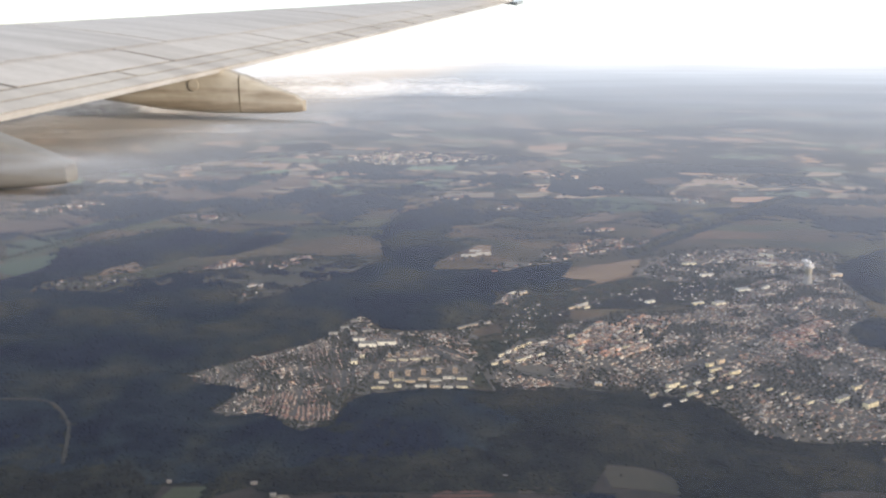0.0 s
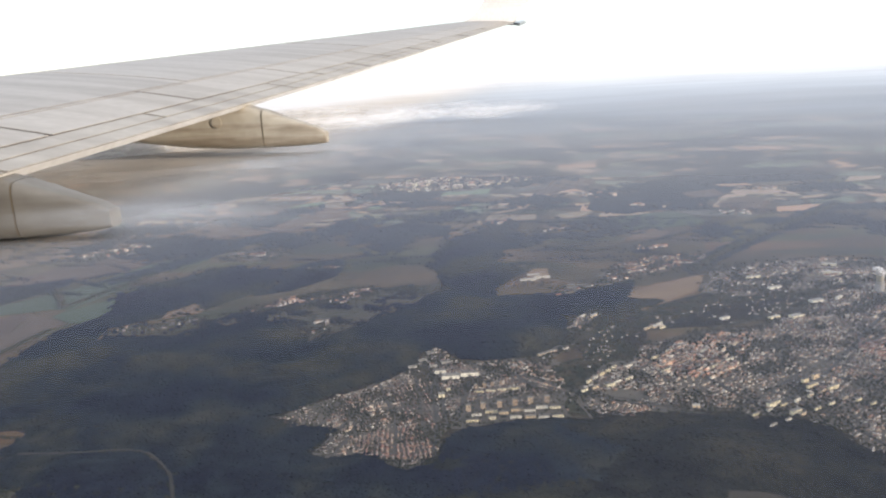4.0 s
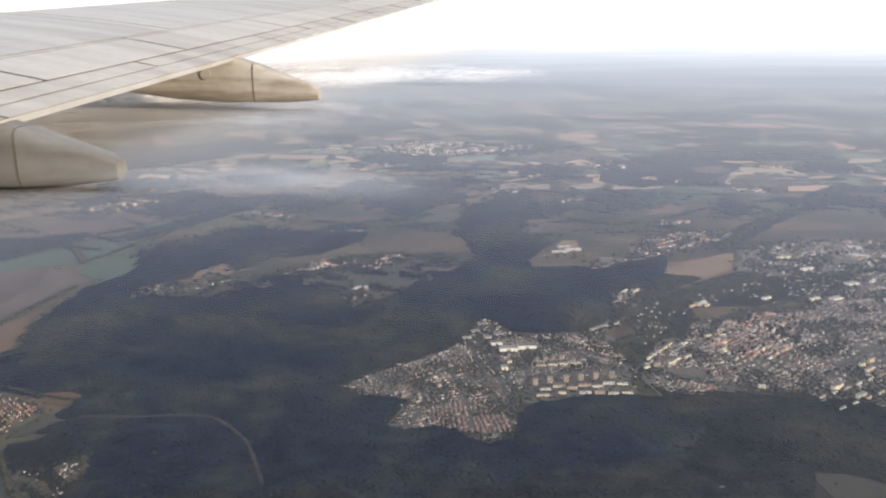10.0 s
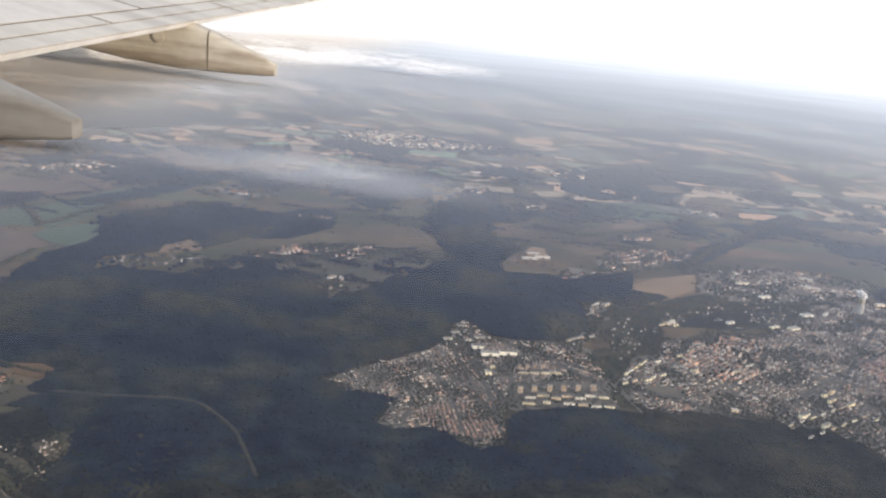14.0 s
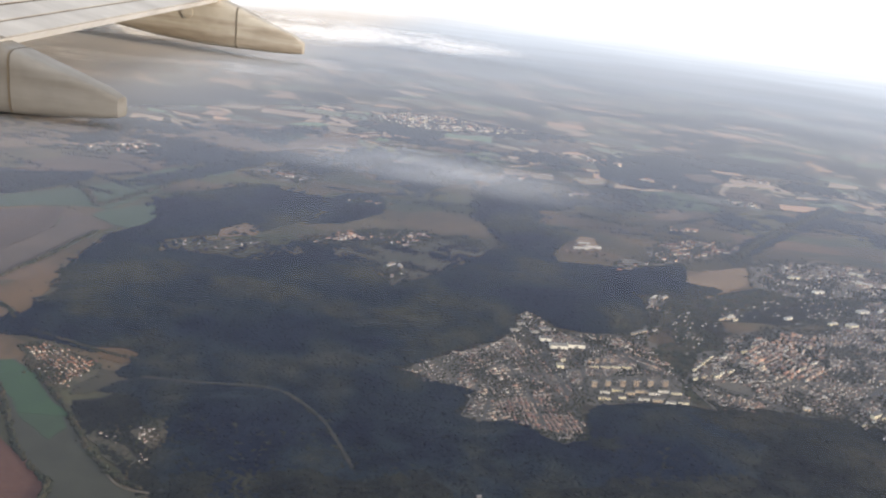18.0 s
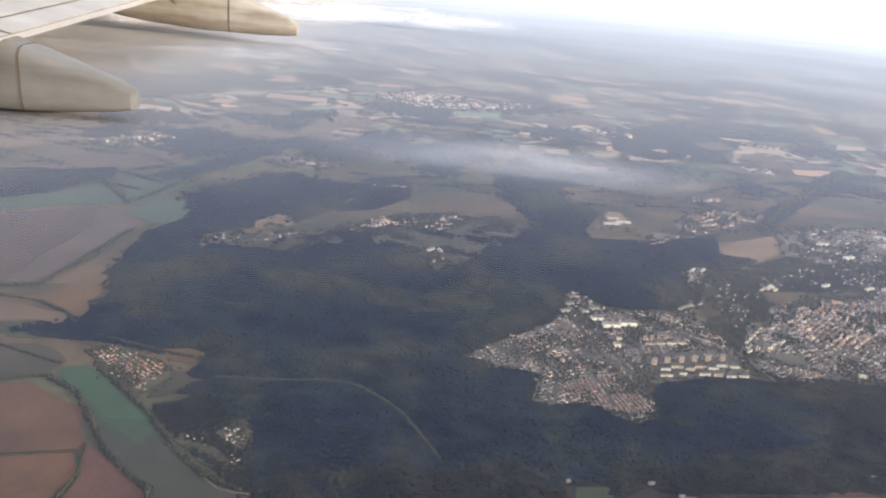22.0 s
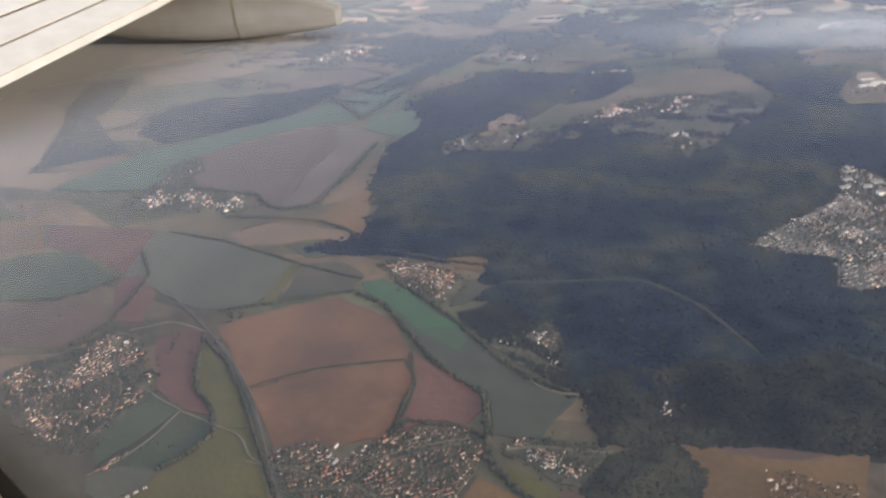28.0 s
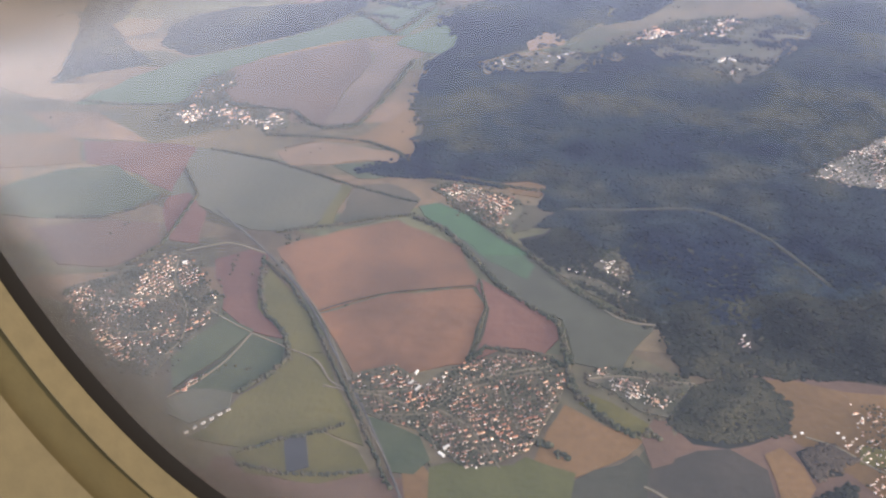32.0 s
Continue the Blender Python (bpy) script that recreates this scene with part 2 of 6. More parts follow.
M_LAKE = water("lake_water", (0.042, 0.042, 0.030))
M_SHALLOW = water("algae_water", (0.034, 0.063, 0.032))
M_MURK = water("murky_water", (0.036, 0.054, 0.031))
M_POND = water("pond_water", (0.028, 0.030, 0.032))


# ---- building helpers ----
def mesh(name, verts, faces, material, spots=None):
    d = bpy.data.meshes.new(name)
    d.from_pydata(verts, [], faces)
    for m in material if isinstance(material, (list, tuple)) else [material]:
        d.materials.append(m)
    if spots is not None:
        d.polygons.foreach_set("material_index", spots)
    d.update()
    return d


def part(name, data, parent, label=""):
    ob = new(name, data)
    ob.parent = parent
    return tagged(ob, label)


def inside(poly, pts):
    p = np.array(poly, float)
    ok = np.zeros(len(pts), bool)
    for (x0, y0), (x1, y1) in zip(p, np.roll(p, -1, 0)):
        if y0 != y1:
            ok ^= ((y0 > pts[:, 1]) != (y1 > pts[:, 1])) & (pts[:, 0] < (x1 - x0) * (pts[:, 1] - y0) / (y1 - y0) + x0)
    return ok


def ragged(poly, step, wobble, seed):
    """The outline with points every few metres, set slightly off the straight line."""
    out = []
    for i, (a, b) in enumerate(zip(poly, poly[1:] + poly[:1])):
        a, b = Vector(a), Vector(b)
        k = max(1, int((b - a).length / step))
        for j in range(k):
            p = a.lerp(b, j / k)
            q = Vector((p.x * 0.11 + seed, p.y * 0.11, seed * 0.7))
            out.append((p.x + wobble * noise.noise(q), p.y + wobble * noise.noise(q + Vector((9, 4, 2)))))
    return out


LAY = [0]


def land(name, poly, material, level, label, category="field", kind="", wobble=1.5, step=4.0, thick=0.25):
    """A sheet of ground with a real edge, lying on the ground or on a lower sheet."""
    LAY[0] += 1
    rim = ragged(poly, step, wobble, LAY[0] * 1.7)
    z = level + 0.0015 * (LAY[0] % 20)
    bm = bmesh.new()
    top = bm.faces.new([bm.verts.new((x, y, z)) for x, y in rim])
    if top.normal.z < 0 or (top.normal_update() or top.normal.z < 0):
        top.normal_flip()
    side = bmesh.ops.extrude_face_region(bm, geom=[top])
    for v in side["geom"]:
        if isinstance(v, bmesh.types.BMVert):
            v.co.z = z
    for v in top.verts:
        v.co.z = z - thick
    bmesh.ops.triangulate(bm, faces=[f for f in bm.faces if len(f.verts) > 4])
    bmesh.ops.recalc_face_normals(bm, faces=bm.faces)
    d = bpy.data.meshes.new(name)
    bm.to_mesh(d)
    bm.free()
    d.materials.append(material)
    return tagged(new(name, d), label, category, kind=kind)


def crowns_at(pts, size, tall, seed, sides=6):
    """Crowns as uneven domes on the given spots: vertices and faces."""
    r = np.random.RandomState(seed)
    n = len(pts)
    s, h = size * r.uniform(0.7, 1.3, n), tall * r.uniform(0.75, 1.2, n)
    a = np.linspace(0, 2 * np.pi, sides, endpoint=False)
    rings = []
    for rad, z in ((0.8, 0.0), (1.0, 0.45), (0.6, 0.85)):
        turn = r.uniform(0, 1, n)[:, None] + a
        k = rad * s[:, None] * r.uniform(0.75, 1.25, (n, sides)) * 0.5
        rings.append(np.stack([pts[:, :1] + k * np.cos(turn), pts[:, 1:2] + k * np.sin(turn), h[:, None] * (z + r.uniform(-0.1, 0.1, (n, sides)))], -1))
        turn = None
    top = np.stack([pts[:, 0] + 0.1 * s * r.normal(size=n), pts[:, 1] + 0.1 * s * r.normal(size=n), h], -1)[:, None]
    v = np.concatenate(rings + [top], 1)
    v[:, :sides, 2] = 0.0
    f = []
    for k in range(2):
        for i in range(sides):
            j = (i + 1) % sides
            f += [(k * sides + i, k * sides + j, (k + 1) * sides + j), (k * sides + i, (k + 1) * sides + j, (k + 1) * sides + i)]
    f += [(2 * sides + i, 2 * sides + (i + 1) % sides, 3 * sides) for i in range(sides)]
    f = np.array(f)
    return v.reshape(-1, 3), (f[None] + (3 * sides + 1) * np.arange(n)[:, None, None]).reshape(-1, 3)


def tri_mesh(name, v, f, materials, spots=None, smooth=False):
    d = bpy.data.meshes.new(name)
    d.vertices.add(len(v))
    d.vertices.foreach_set("co", np.ascontiguousarray(v, np.float32).ravel())
    d.loops.add(3 * len(f))
    d.loops.foreach_set("vertex_index", np.ascontiguousarray(f, np.int32).ravel())
    d.polygons.add(len(f))
    d.polygons.foreach_set("loop_start", np.arange(0, 3 * len(f), 3, dtype=np.int32))
    for m in materials:
        d.materials.append(m)
    if spots is not None:
        d.polygons.foreach_set("material_index", np.ascontiguousarray(spots, np.int32))
    if smooth:
        d.polygons.foreach_set("use_smooth", np.ones(len(f), bool))
    d.update(calc_edges=True)
    d.validate()
    return d


def scatter(poly, gap, seed, jitter=0.45, angle=0.0, row=1.0):
    """Spots on a loosened grid inside the outline."""
    p = np.array(poly, float)
    c, r = p.mean(0), np.abs(p - p.mean(0)).max() * 1.5
    rs = np.random.RandomState(seed)
    gx, gy = np.meshgrid(np.arange(-r, r, gap), np.arange(-r, r, gap * row))
    q = np.stack([gx.ravel(), gy.ravel()], 1) + rs.uniform(-jitter, jitter, (gx.size, 2)) * gap
    a = radians(angle)
    q = q @ np.array([[math.cos(a), math.sin(a)], [-math.sin(a), math.cos(a)]]) + c
    return q[inside(poly, q)]


LANES = ([(-177.4, 189.6), (-162.0, 190.4), (-148.3, 192.5), (-139.4, 191.8), (-132.7, 186.9), (-125.4, 179.4), (-119.3, 168.6), (-114.9, 159.9)],)


def rim_distance(pts, outlines):
    """How far each spot lies from the nearest of the outlines."""
    near = np.full(len(pts), 99.0)
    for line in outlines:
        for a, c in zip(line, line[1:]):
            a, c = np.array(a, float), np.array(c, float)
            d = c - a
            k = ((pts - a) @ d / max(d @ d, 1e-6)).clip(0, 1)
            near = np.minimum(near, np.linalg.norm(pts - a - k[:, None] * d, axis=1))
    return near


def relief(pts):
    """Wooded hills: ridges and dells, in metres over the plain."""
    return np.array([0.9 + 1.6 * noise.noise((x * 0.028, y * 0.040, 3.1)) + 1.0 * abs(noise.noise((x * 0.075 + 4, y * 0.085, 8.2))) + 0.5 * noise.noise((x * 0.2, y * 0.2, 1.7)) for x, y in pts]).clip(0, 5)


def forest(name, poly, label, gap=1.5, tall=1.9, seed=1, holes=(), material=None, hills=True):
    wood = new(name)
    tagged(wood, label, "forest", kind="stuff")
    pts = scatter(ragged(poly, 5, 3.0, seed * 2.3), gap, seed, 0.95)
    for k, h in enumerate(holes):
        pts = pts[~inside(ragged(list(h), 2.5, 3.5, seed + 3.1 * k), pts)]
    for lane in LANES:
        for a, c in zip(lane, lane[1:]):
            a, c = np.array(a), np.array(c)
            k = ((pts - a) @ (c - a) / ((c - a) @ (c - a))).clip(0, 1)
            pts = pts[np.linalg.norm(pts - a - k[:, None] * (c - a), axis=1) > 1.0 + 0.5 * np.sin(1.3 * pts[:, 0]) * np.cos(0.9 * pts[:, 1])]
    v, f = crowns_at(pts, gap * 2.0, tall * (0.32 if material is M_NEARWOOD else 0.55 if np.mean(poly, 0)[1] < 300 else 0.18), seed)
    v[:, 2] += 0.18
    if hills:
        fade = (rim_distance(pts, [list(poly) + [poly[0]]] + [list(h) + [h[0]] for h in holes] + list(LANES)) / 11.0).clip(0, 1)
        v[:, 2] += np.repeat(relief(pts) * fade * fade * (3 - 2 * fade), len(v) // len(pts))
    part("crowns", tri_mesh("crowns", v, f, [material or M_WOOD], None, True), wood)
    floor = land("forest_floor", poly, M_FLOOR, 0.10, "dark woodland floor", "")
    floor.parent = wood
    for key in ("category", "kind", "label"):
        if key in floor:
            del floor[key]
    return wood


def hedge(points, label, width=1.4, gap=1.0, tall=1.3, seed=3, name="tree_row"):
    """A line of trees along a boundary, ditch or bank."""
    rs, spots = np.random.RandomState(seed), []
    for a, b in zip(points, points[1:]):
        a, b = np.array(a, float), np.array(b, float)
        k = max(2, int(np.linalg.norm(b - a) / gap))
        for i in range(k):
            if rs.rand() < 0.88:
                spots.append(a + (b - a) * i / k + rs.normal(size=2) * width * 0.3)
    v, f = crowns_at(np.array(spots), width, tall, seed)
    return tagged(new(name, tri_mesh(name, v, f, [M_GARDEN])), label, "trees", kind="stuff")


def fringe(poly, width, size, seed, material=None):
    """Loose trees along an outline, so that wood and open land run into one another."""
    rs, spots = np.random.RandomState(seed), []
    for a, b in zip(poly, list(poly[1:]) + [poly[0]]):
        a, b = np.array(a, float), np.array(b, float)
        for i in range(int(np.linalg.norm(b - a) / size * 2.2)):
            q = a + (b - a) * rs.rand()
            if noise.noise((q[0] * 0.12, q[1] * 0.12, seed)) > -0.12:
                spots.append(q + rs.normal(size=2) * width * 0.5)
    v, f = crowns_at(np.array(spots), size, 0.45 * size, seed, 6)
    v[:, 2] += 0.1
    return tagged(new("tree_fringe", tri_mesh("tree_fringe", v, f, [material or M_WOOD], None, True)), "ragged dark fringe of trees along the edge of a wood", "trees", kind="stuff")


STREETS = []


def off_streets(pts, clear):
    """The spots that keep their distance from every road."""
    for a, c in STREETS:
        d = c - a
        k = ((pts - a) @ d / (d @ d)).clip(0, 1)
        pts = pts[np.linalg.norm(pts - a - k[:, None] * d, axis=1) > clear]
    return pts


def ribbon(name, points, width, material, level, label, category="road"):
    """A road, track or line of rails as a strip with thickness."""
    STREETS.extend((np.array(a), np.array(c)) for a, c in zip(points, points[1:]))
    p = [Vector(q) for q in points]
    fine = []
    for i in range(len(p) - 1):
        a, b, c, d = p[max(i - 1, 0)], p[i], p[i + 1], p[min(i + 2, len(p) - 1)]
        for k in range(6):
            t = k / 6
            fine.append(0.5 * (2 * b + (c - a) * t + (2 * a - 5 * b + 4 * c - d) * t * t + (3 * b - a - 3 * c + d) * t * t * t))
    fine.append(p[-1])
    v, f = [], []
    for i, q in enumerate(fine):
        t = (fine[min(i + 1, len(fine) - 1)] - fine[max(i - 1, 0)]).normalized()
        s = Vector((-t.y, t.x)) * width / 2
        v += [(q.x + s.x, q.y + s.y, level), (q.x - s.x, q.y - s.y, level), (q.x + s.x * 1.3, q.y + s.y * 1.3, level - 0.15), (q.x - s.x * 1.3, q.y - s.y * 1.3, level - 0.15)]
        if i:
            k = 4 * i
            f += [(k - 4, k - 3, k + 1, k), (k - 2, k - 4, k, k + 2), (k - 3, k - 1, k + 3, k + 1)]
    return tagged(new(name, mesh(name, v, f, material)), label, category, kind="structure")


# ---- ground to the horizon ----
g = bmesh.new()
bmesh.ops.create_circle(g, cap_ends=True, segments=160, radius=4985)
bmesh.ops.translate(g, verts=g.verts, vec=(-90, 0, 0))
gd = bpy.data.meshes.new("ground")
g.to_mesh(gd)
g.free()
gd.materials.append(M_GROUND)
tagged(new("ground", gd), "brown and green farmland reaching to a hazy horizon", "ground", kind="structure")


def far_fields():
    """Strips of farmland between the named fields and the horizon, longer and wider with distance."""
    rs = np.random.RandomState(8)
    v, f = [], []
    y = 520.0
    while y < 4300:
        deep = y * rs.uniform(0.02, 0.05)
        x = -90 - 0.95 * y - 120
        while x < -90 + 0.95 * y + 120:
            wide = deep * (rs.uniform(0.7, 2.2) if y < 900 else rs.uniform(0.5, 2.0))
            if rs.rand() < 0.9:
                k, lean = len(v), rs.uniform(-0.7, 0.7) * deep
                z = 0.03 + 0.00004 * y + 0.01 * rs.rand()
                n = 5
                low = [(x + wide * i / n, y + rs.normal() * 0.05 * deep + lean * i / n, z) for i in range(n)]
                high = [(x + wide * i / n + lean, y + deep * rs.uniform(0.8, 0.98) + lean * i / n, z) for i in range(n)]
                v += low + high
                f.append(tuple(range(k, k + n)) + tuple(range(k + 2 * n - 1, k + n - 1, -1)))
            x += wide * 1.02
        y += deep
    return tagged(new("far_fields", mesh("far_fields", v, f, M_PATCH)), "patchwork of distant brown, green and pale fields", "fields", kind="stuff")


far_fields()


def far_woods():
    """Dark strips of wood and tree belts between the distant fields."""
    rs = np.random.RandomState(21)
    pts = []
    for i in range(280):
        y = 450 * (1 + rs.rand() ** 1.5 * 4.5)
        x = -90 + rs.uniform(-0.9, 0.9) * y
        n = rs.randint(60, 200)
        wide, deep = y * rs.uniform(0.015, 0.07), y * rs.uniform(0.008, 0.03)
        pts.append(np.stack([x + rs.normal(size=n) * wide * 0.5, y + rs.normal(size=n) * deep + 0.2 * wide * rs.normal(), rs.rand(n) * 0 + y], 1))
    p = np.concatenate(pts)
    v, f = [], []
    for lo, hi, size in ((0, 700, 4.0), (700, 1300, 7.0), (1300, 9000, 12.0)):
        q = p[(p[:, 2] >= lo) & (p[:, 2] < hi)]
        a, b = crowns_at(q[:, :2], size * 1.3, 1.0, 5)
        f.append(b + sum(len(k) for k in v))
        v.append(a)
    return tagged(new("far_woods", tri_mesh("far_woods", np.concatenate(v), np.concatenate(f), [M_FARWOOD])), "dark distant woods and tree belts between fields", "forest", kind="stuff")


far_woods()

# ---- fields ----
FIELDS = (
    ("ploughed_field", M_BROWN, 0.2, "large ploughed field of reddish brown soil beside the lake", [(-252, 163), (-238, 173), (-223, 179), (-213, 175), (-204, 168), (-197, 156), (-198, 152), (-218, 147), (-233, 138), (-243, 151)]),
    ("ploughed_field", M_BROWN, 0.2, "ploughed orange-brown field next to the village", [(-233, 137), (-218, 146), (-198, 151), (-195, 144), (-196, 124), (-208, 120), (-220, 118), (-226, 127)]),
    ("ploughed_field", M_REDSOIL, 0.2, "reddish ploughed field between lake and village", [(-198, 152), (-197, 155), (-189, 149), (-179, 142), (-177, 135), (-180, 129), (-190, 131), (-195, 125), (-194, 144)]),
    ("stubble_field", M_TAN, 0.2, "small pale field beside the lakeside hamlet", [(-197, 203), (-189, 205), (-182, 201), (-185, 195), (-193, 197)]),
    ("meadow", M_DULL, 0.2, "dull meadow beside the lakeside hamlet", [(-192, 191), (-184, 191), (-180, 188), (-187, 178), (-191, 177)]),
    ("crop_field", M_GREEN, 0.16, "long bright green strip of winter crop", [(-364, 251), (-359, 264), (-350, 282), (-340, 299), (-310, 321), (-286, 347), (-268, 374), (-256, 415), (-230, 449), (-221, 426), (-243, 395), (-244, 367), (-251, 333), (-268, 329), (-284, 321), (-304, 304), (-314, 292), (-319, 278), (-321, 263), (-323, 253), (-347, 250)]),
    ("crop_field", M_GREEN, 0.18, "green crop field at the forest edge", [(-251, 330), (-236, 349), (-226, 343), (-222, 321), (-230, 309), (-239, 311), (-253, 320)]),
    ("fallow_field", M_MAUVE, 0.16, "large mauve-grey ploughed field beside the forest", [(-313, 292), (-295, 308), (-274, 323), (-266, 325), (-259, 299), (-262, 275), (-261, 239), (-266, 240), (-273, 248), (-288, 252), (-301, 256), (-309, 267)]),
    ("stubble_field", M_SALMON, 0.12, "pale salmon stubble field beside a wood", [(-506, 381), (-456, 367), (-419, 356), (-407, 327), (-383, 270), (-372, 269), (-363, 272), (-363, 252), (-384, 256), (-411, 267)]),
    ("stubble_field", M_TAN, 0.2, "tan stubble field in a bay of the forest", [(-270, 221), (-260, 227), (-246, 232), (-239, 244), (-235, 257), (-231, 251), (-225, 215), (-230, 221), (-245, 226), (-260, 227)]),
    ("stubble_field", M_SALMON, 0.2, "pale orange stubble field along a ditch", [(-271, 218), (-260, 225), (-244, 224), (-231, 219), (-226, 212), (-240, 214), (-254, 210), (-263, 209)]),
    ("fallow_field", M_GREYGREEN, 0.16, "large grey-green fallow field", [(-294, 188), (-299, 219), (-284, 216), (-267, 212), (-254, 204), (-242, 197), (-243, 184), (-246, 174), (-254, 171), (-263, 172), (-275, 178)]),
    ("grass_strip", M_OLIVE, 0.3, "pale green grass strip between fields", [(-243, 199), (-240, 198), (-241, 175), (-245, 174)]),
    ("meadow", M_DULL, 0.16, "dull olive meadow beside the lake head", [(-240, 198), (-229, 199), (-219, 192), (-221, 183), (-232, 177), (-240, 175)]),
    ("crop_field", M_TEAL, 0.16, "dark green field below the tan stubble", [(-250, 210), (-231, 215), (-223, 210), (-230, 204), (-240, 202)]),
    ("ploughed_field", M_REDSOIL, 0.2, "dark red ploughed field near the western village", [(-295, 186), (-289, 189), (-279, 179), (-274, 163), (-283, 164), (-290, 174)]),
    ("ploughed_field", M_REDSOIL, 0.2, "dark red ploughed field beside a tree-lined ditch", [(-266, 156), (-259, 161), (-254, 160), (-248, 141), (-238, 128), (-247, 130), (-256, 136)]),
    ("meadow", M_OLIVE, 0.2, "olive meadow along the railway", [(-251, 155), (-242, 145), (-233, 133), (-227, 124), (-234, 124), (-238, 130), (-248, 138), (-250, 148)]),
    ("crop_field", M_TEAL, 0.2, "dark green crop field beside a track", [(-261, 119), (-260, 125), (-254, 133), (-246, 129), (-250, 119), (-256, 109)]),
    ("crop_field", M_TEAL, 0.2, "bluish green crop field along a row of houses", [(-249, 119), (-246, 128), (-237, 126), (-236, 119), (-241, 111), (-250, 107), (-254, 110)]),
    ("fallow_field", M_GREYGREEN, 0.2, "grey fallow field beside farm sheds", [(-256, 107), (-252, 110), (-243, 110), (-243, 106), (-249, 101), (-254, 102)]),
    ("meadow", M_OLIVE, 0.16, "large olive meadow west of the railway", [(-241, 109), (-235, 119), (-234, 124), (-227, 124), (-222, 115), (-218, 109), (-212, 99), (-223, 102), (-229, 99), (-236, 96), (-246, 97), (-242, 104)]),
    ("rough_grass", M_OLIVE, 0.24, "rough yellowish grass round a pond", [(-237, 95), (-229, 99), (-223, 102), (-213, 99), (-210, 93), (-219, 90), (-232, 90)]),
    ("ploughed_field", M_MAUVE, 0.16, "brown ploughed field below the pond", [(-253, 91), (-235, 90), (-219, 90), (-210, 93), (-204, 85), (-242, 78), (-255, 82)]),
    ("stubble_field", M_TAN, 0.2, "orange stubble beside the railway", [(-204, 93), (-201, 96), (-198, 93), (-196, 86), (-202, 86)]),
    ("meadow", M_LUSH, 0.22, "bright olive green meadow below the village", [(-199, 95), (-196, 97), (-190.4, 96.2), (-184, 98.5), (-181, 100.5), (-176.7, 99.0), (-172.9, 97.4), (-173.4, 90.4), (-173.9, 84.4), (-197.2, 82.7), (-197.8, 87.6)]),
    ("meadow", M_TEAL, 0.2, "green meadow between railway and houses", [(-213, 106), (-209, 106), (-202, 103), (-199, 97), (-202, 94), (-206, 94), (-210, 101)]),
    ("stubble_field", M_TAN, 0.2, "tan field on the edge of the village", [(-178, 107), (-175, 115), (-168, 110), (-160, 106), (-164, 102), (-170, 98), (-174, 95), (-180, 100)]),
    ("meadow", M_OLIVE, 0.2, "olive meadow beside a wooded stream", [(-173, 116), (-171, 119), (-166, 116), (-157, 110), (-160, 107), (-167, 111)]),
    ("ploughed_field", M_MAUVE, 0.10, "wide brown ploughed land behind the woods", [(-155.9, 106.2), (-136.9, 131.8), (-101.8, 135.8), (-109.1, 91.6), (-160.1, 84.9)]),
    ("stubble_field", M_MAUVE, 0.06, "brown ploughed land along the near edge", [(-240.5, 94.4), (-204.6, 92.2), (-174.3, 96.0), (-156.6, 97.0), (-156.0, 80.3), (-237.7, 69.4)]),
    ("stubble_field", M_TAN, 0.14, "orange-brown field beside a round wood", [(-136, 126), (-130, 127), (-120, 125), (-113, 125), (-100, 128), (-108, 101), (-119, 97), (-125, 103), (-130, 107), (-133, 111), (-132, 120)]),
    ("stubble_field", M_TAN, 0.24, "pale orange strip of stubble beside a wood", [(-138.2, 105.9), (-135.1, 107.5), (-132.8, 103.2), (-131.2, 98.8), (-132.9, 95.5), (-137.3, 95.0)]),
    ("meadow", M_DULL, 0.14, "dull meadow in the forest clearing", [(-173, 306), (-159, 327), (-140, 343), (-119, 354), (-92, 358), (-79, 356), (-77, 345), (-95, 312), (-112, 289), (-120, 282), (-123, 296), (-142, 306), (-157, 307), (-173, 292)]),
    ("stubble_field", M_SALMON, 0.24, "pale orange field in a forest clearing", [(-198, 325), (-191, 338), (-183, 336), (-182, 324), (-196, 315)]),
    ("meadow", M_DULL, 0.24, "dull strip of pasture round a forest hamlet", [(-214, 295), (-206, 307), (-186, 311), (-177, 316), (-173, 312), (-188, 298), (-204, 290)]),
    ("stubble_field", M_OCHRE, 0.24, "tan field beside the town", [(8, 337), (26, 358), (50, 371), (42, 346), (27, 329), (12, 316)]),
    ("ploughed_field", M_FRONT, 0.12, "dark brown ploughland before the front forest", [(-51, 152), (-22, 158), (-6, 160), (17, 162), (33, 153), (50, 150), (43, 131), (-61, 117), (-61, 140)]),
    ("ploughed_field", M_FRONT, 0.02, "dark ploughland and fallow before the front forest", [(-96, 60), (140, 60), (140, 186), (-60, 182), (-92, 150)]),
    ("ploughed_field", M_REDSOIL, 0.2, "narrow strip of reddish soil along a forest edge", [(-23.1, 157.0), (-21.2, 159.8), (-15.2, 161.1), (-8.2, 159.5), (-8.8, 158.1)]),
    ("meadow", M_DULL, 0.2, "small olive patch beside a white hall", [(-3.0, 161.0), (-2.1, 169.0), (1.9, 170.2), (2.3, 161.5)]),
    ("ploughed_field", M_MAUVE, 0.18, "dull reddish ploughed corner", [(-57.8, 126.9), (-54.1, 132.6), (-43.6, 134.6), (-41.6, 125.0), (-57.2, 123.5)]),
    ("fallow_field", M_DULL, 0.18, "grey fallow patch beside a lane", [(5.7, 146.0), (14.7, 148.8), (12.6, 137.0), (4.8, 134.5)]),
    ("fallow_field", M_DULL, 0.18, "brownish fallow patch among hedges", [(16.0, 139.2), (27.3, 143.1), (26.5, 133.0), (12.9, 130.9)]),
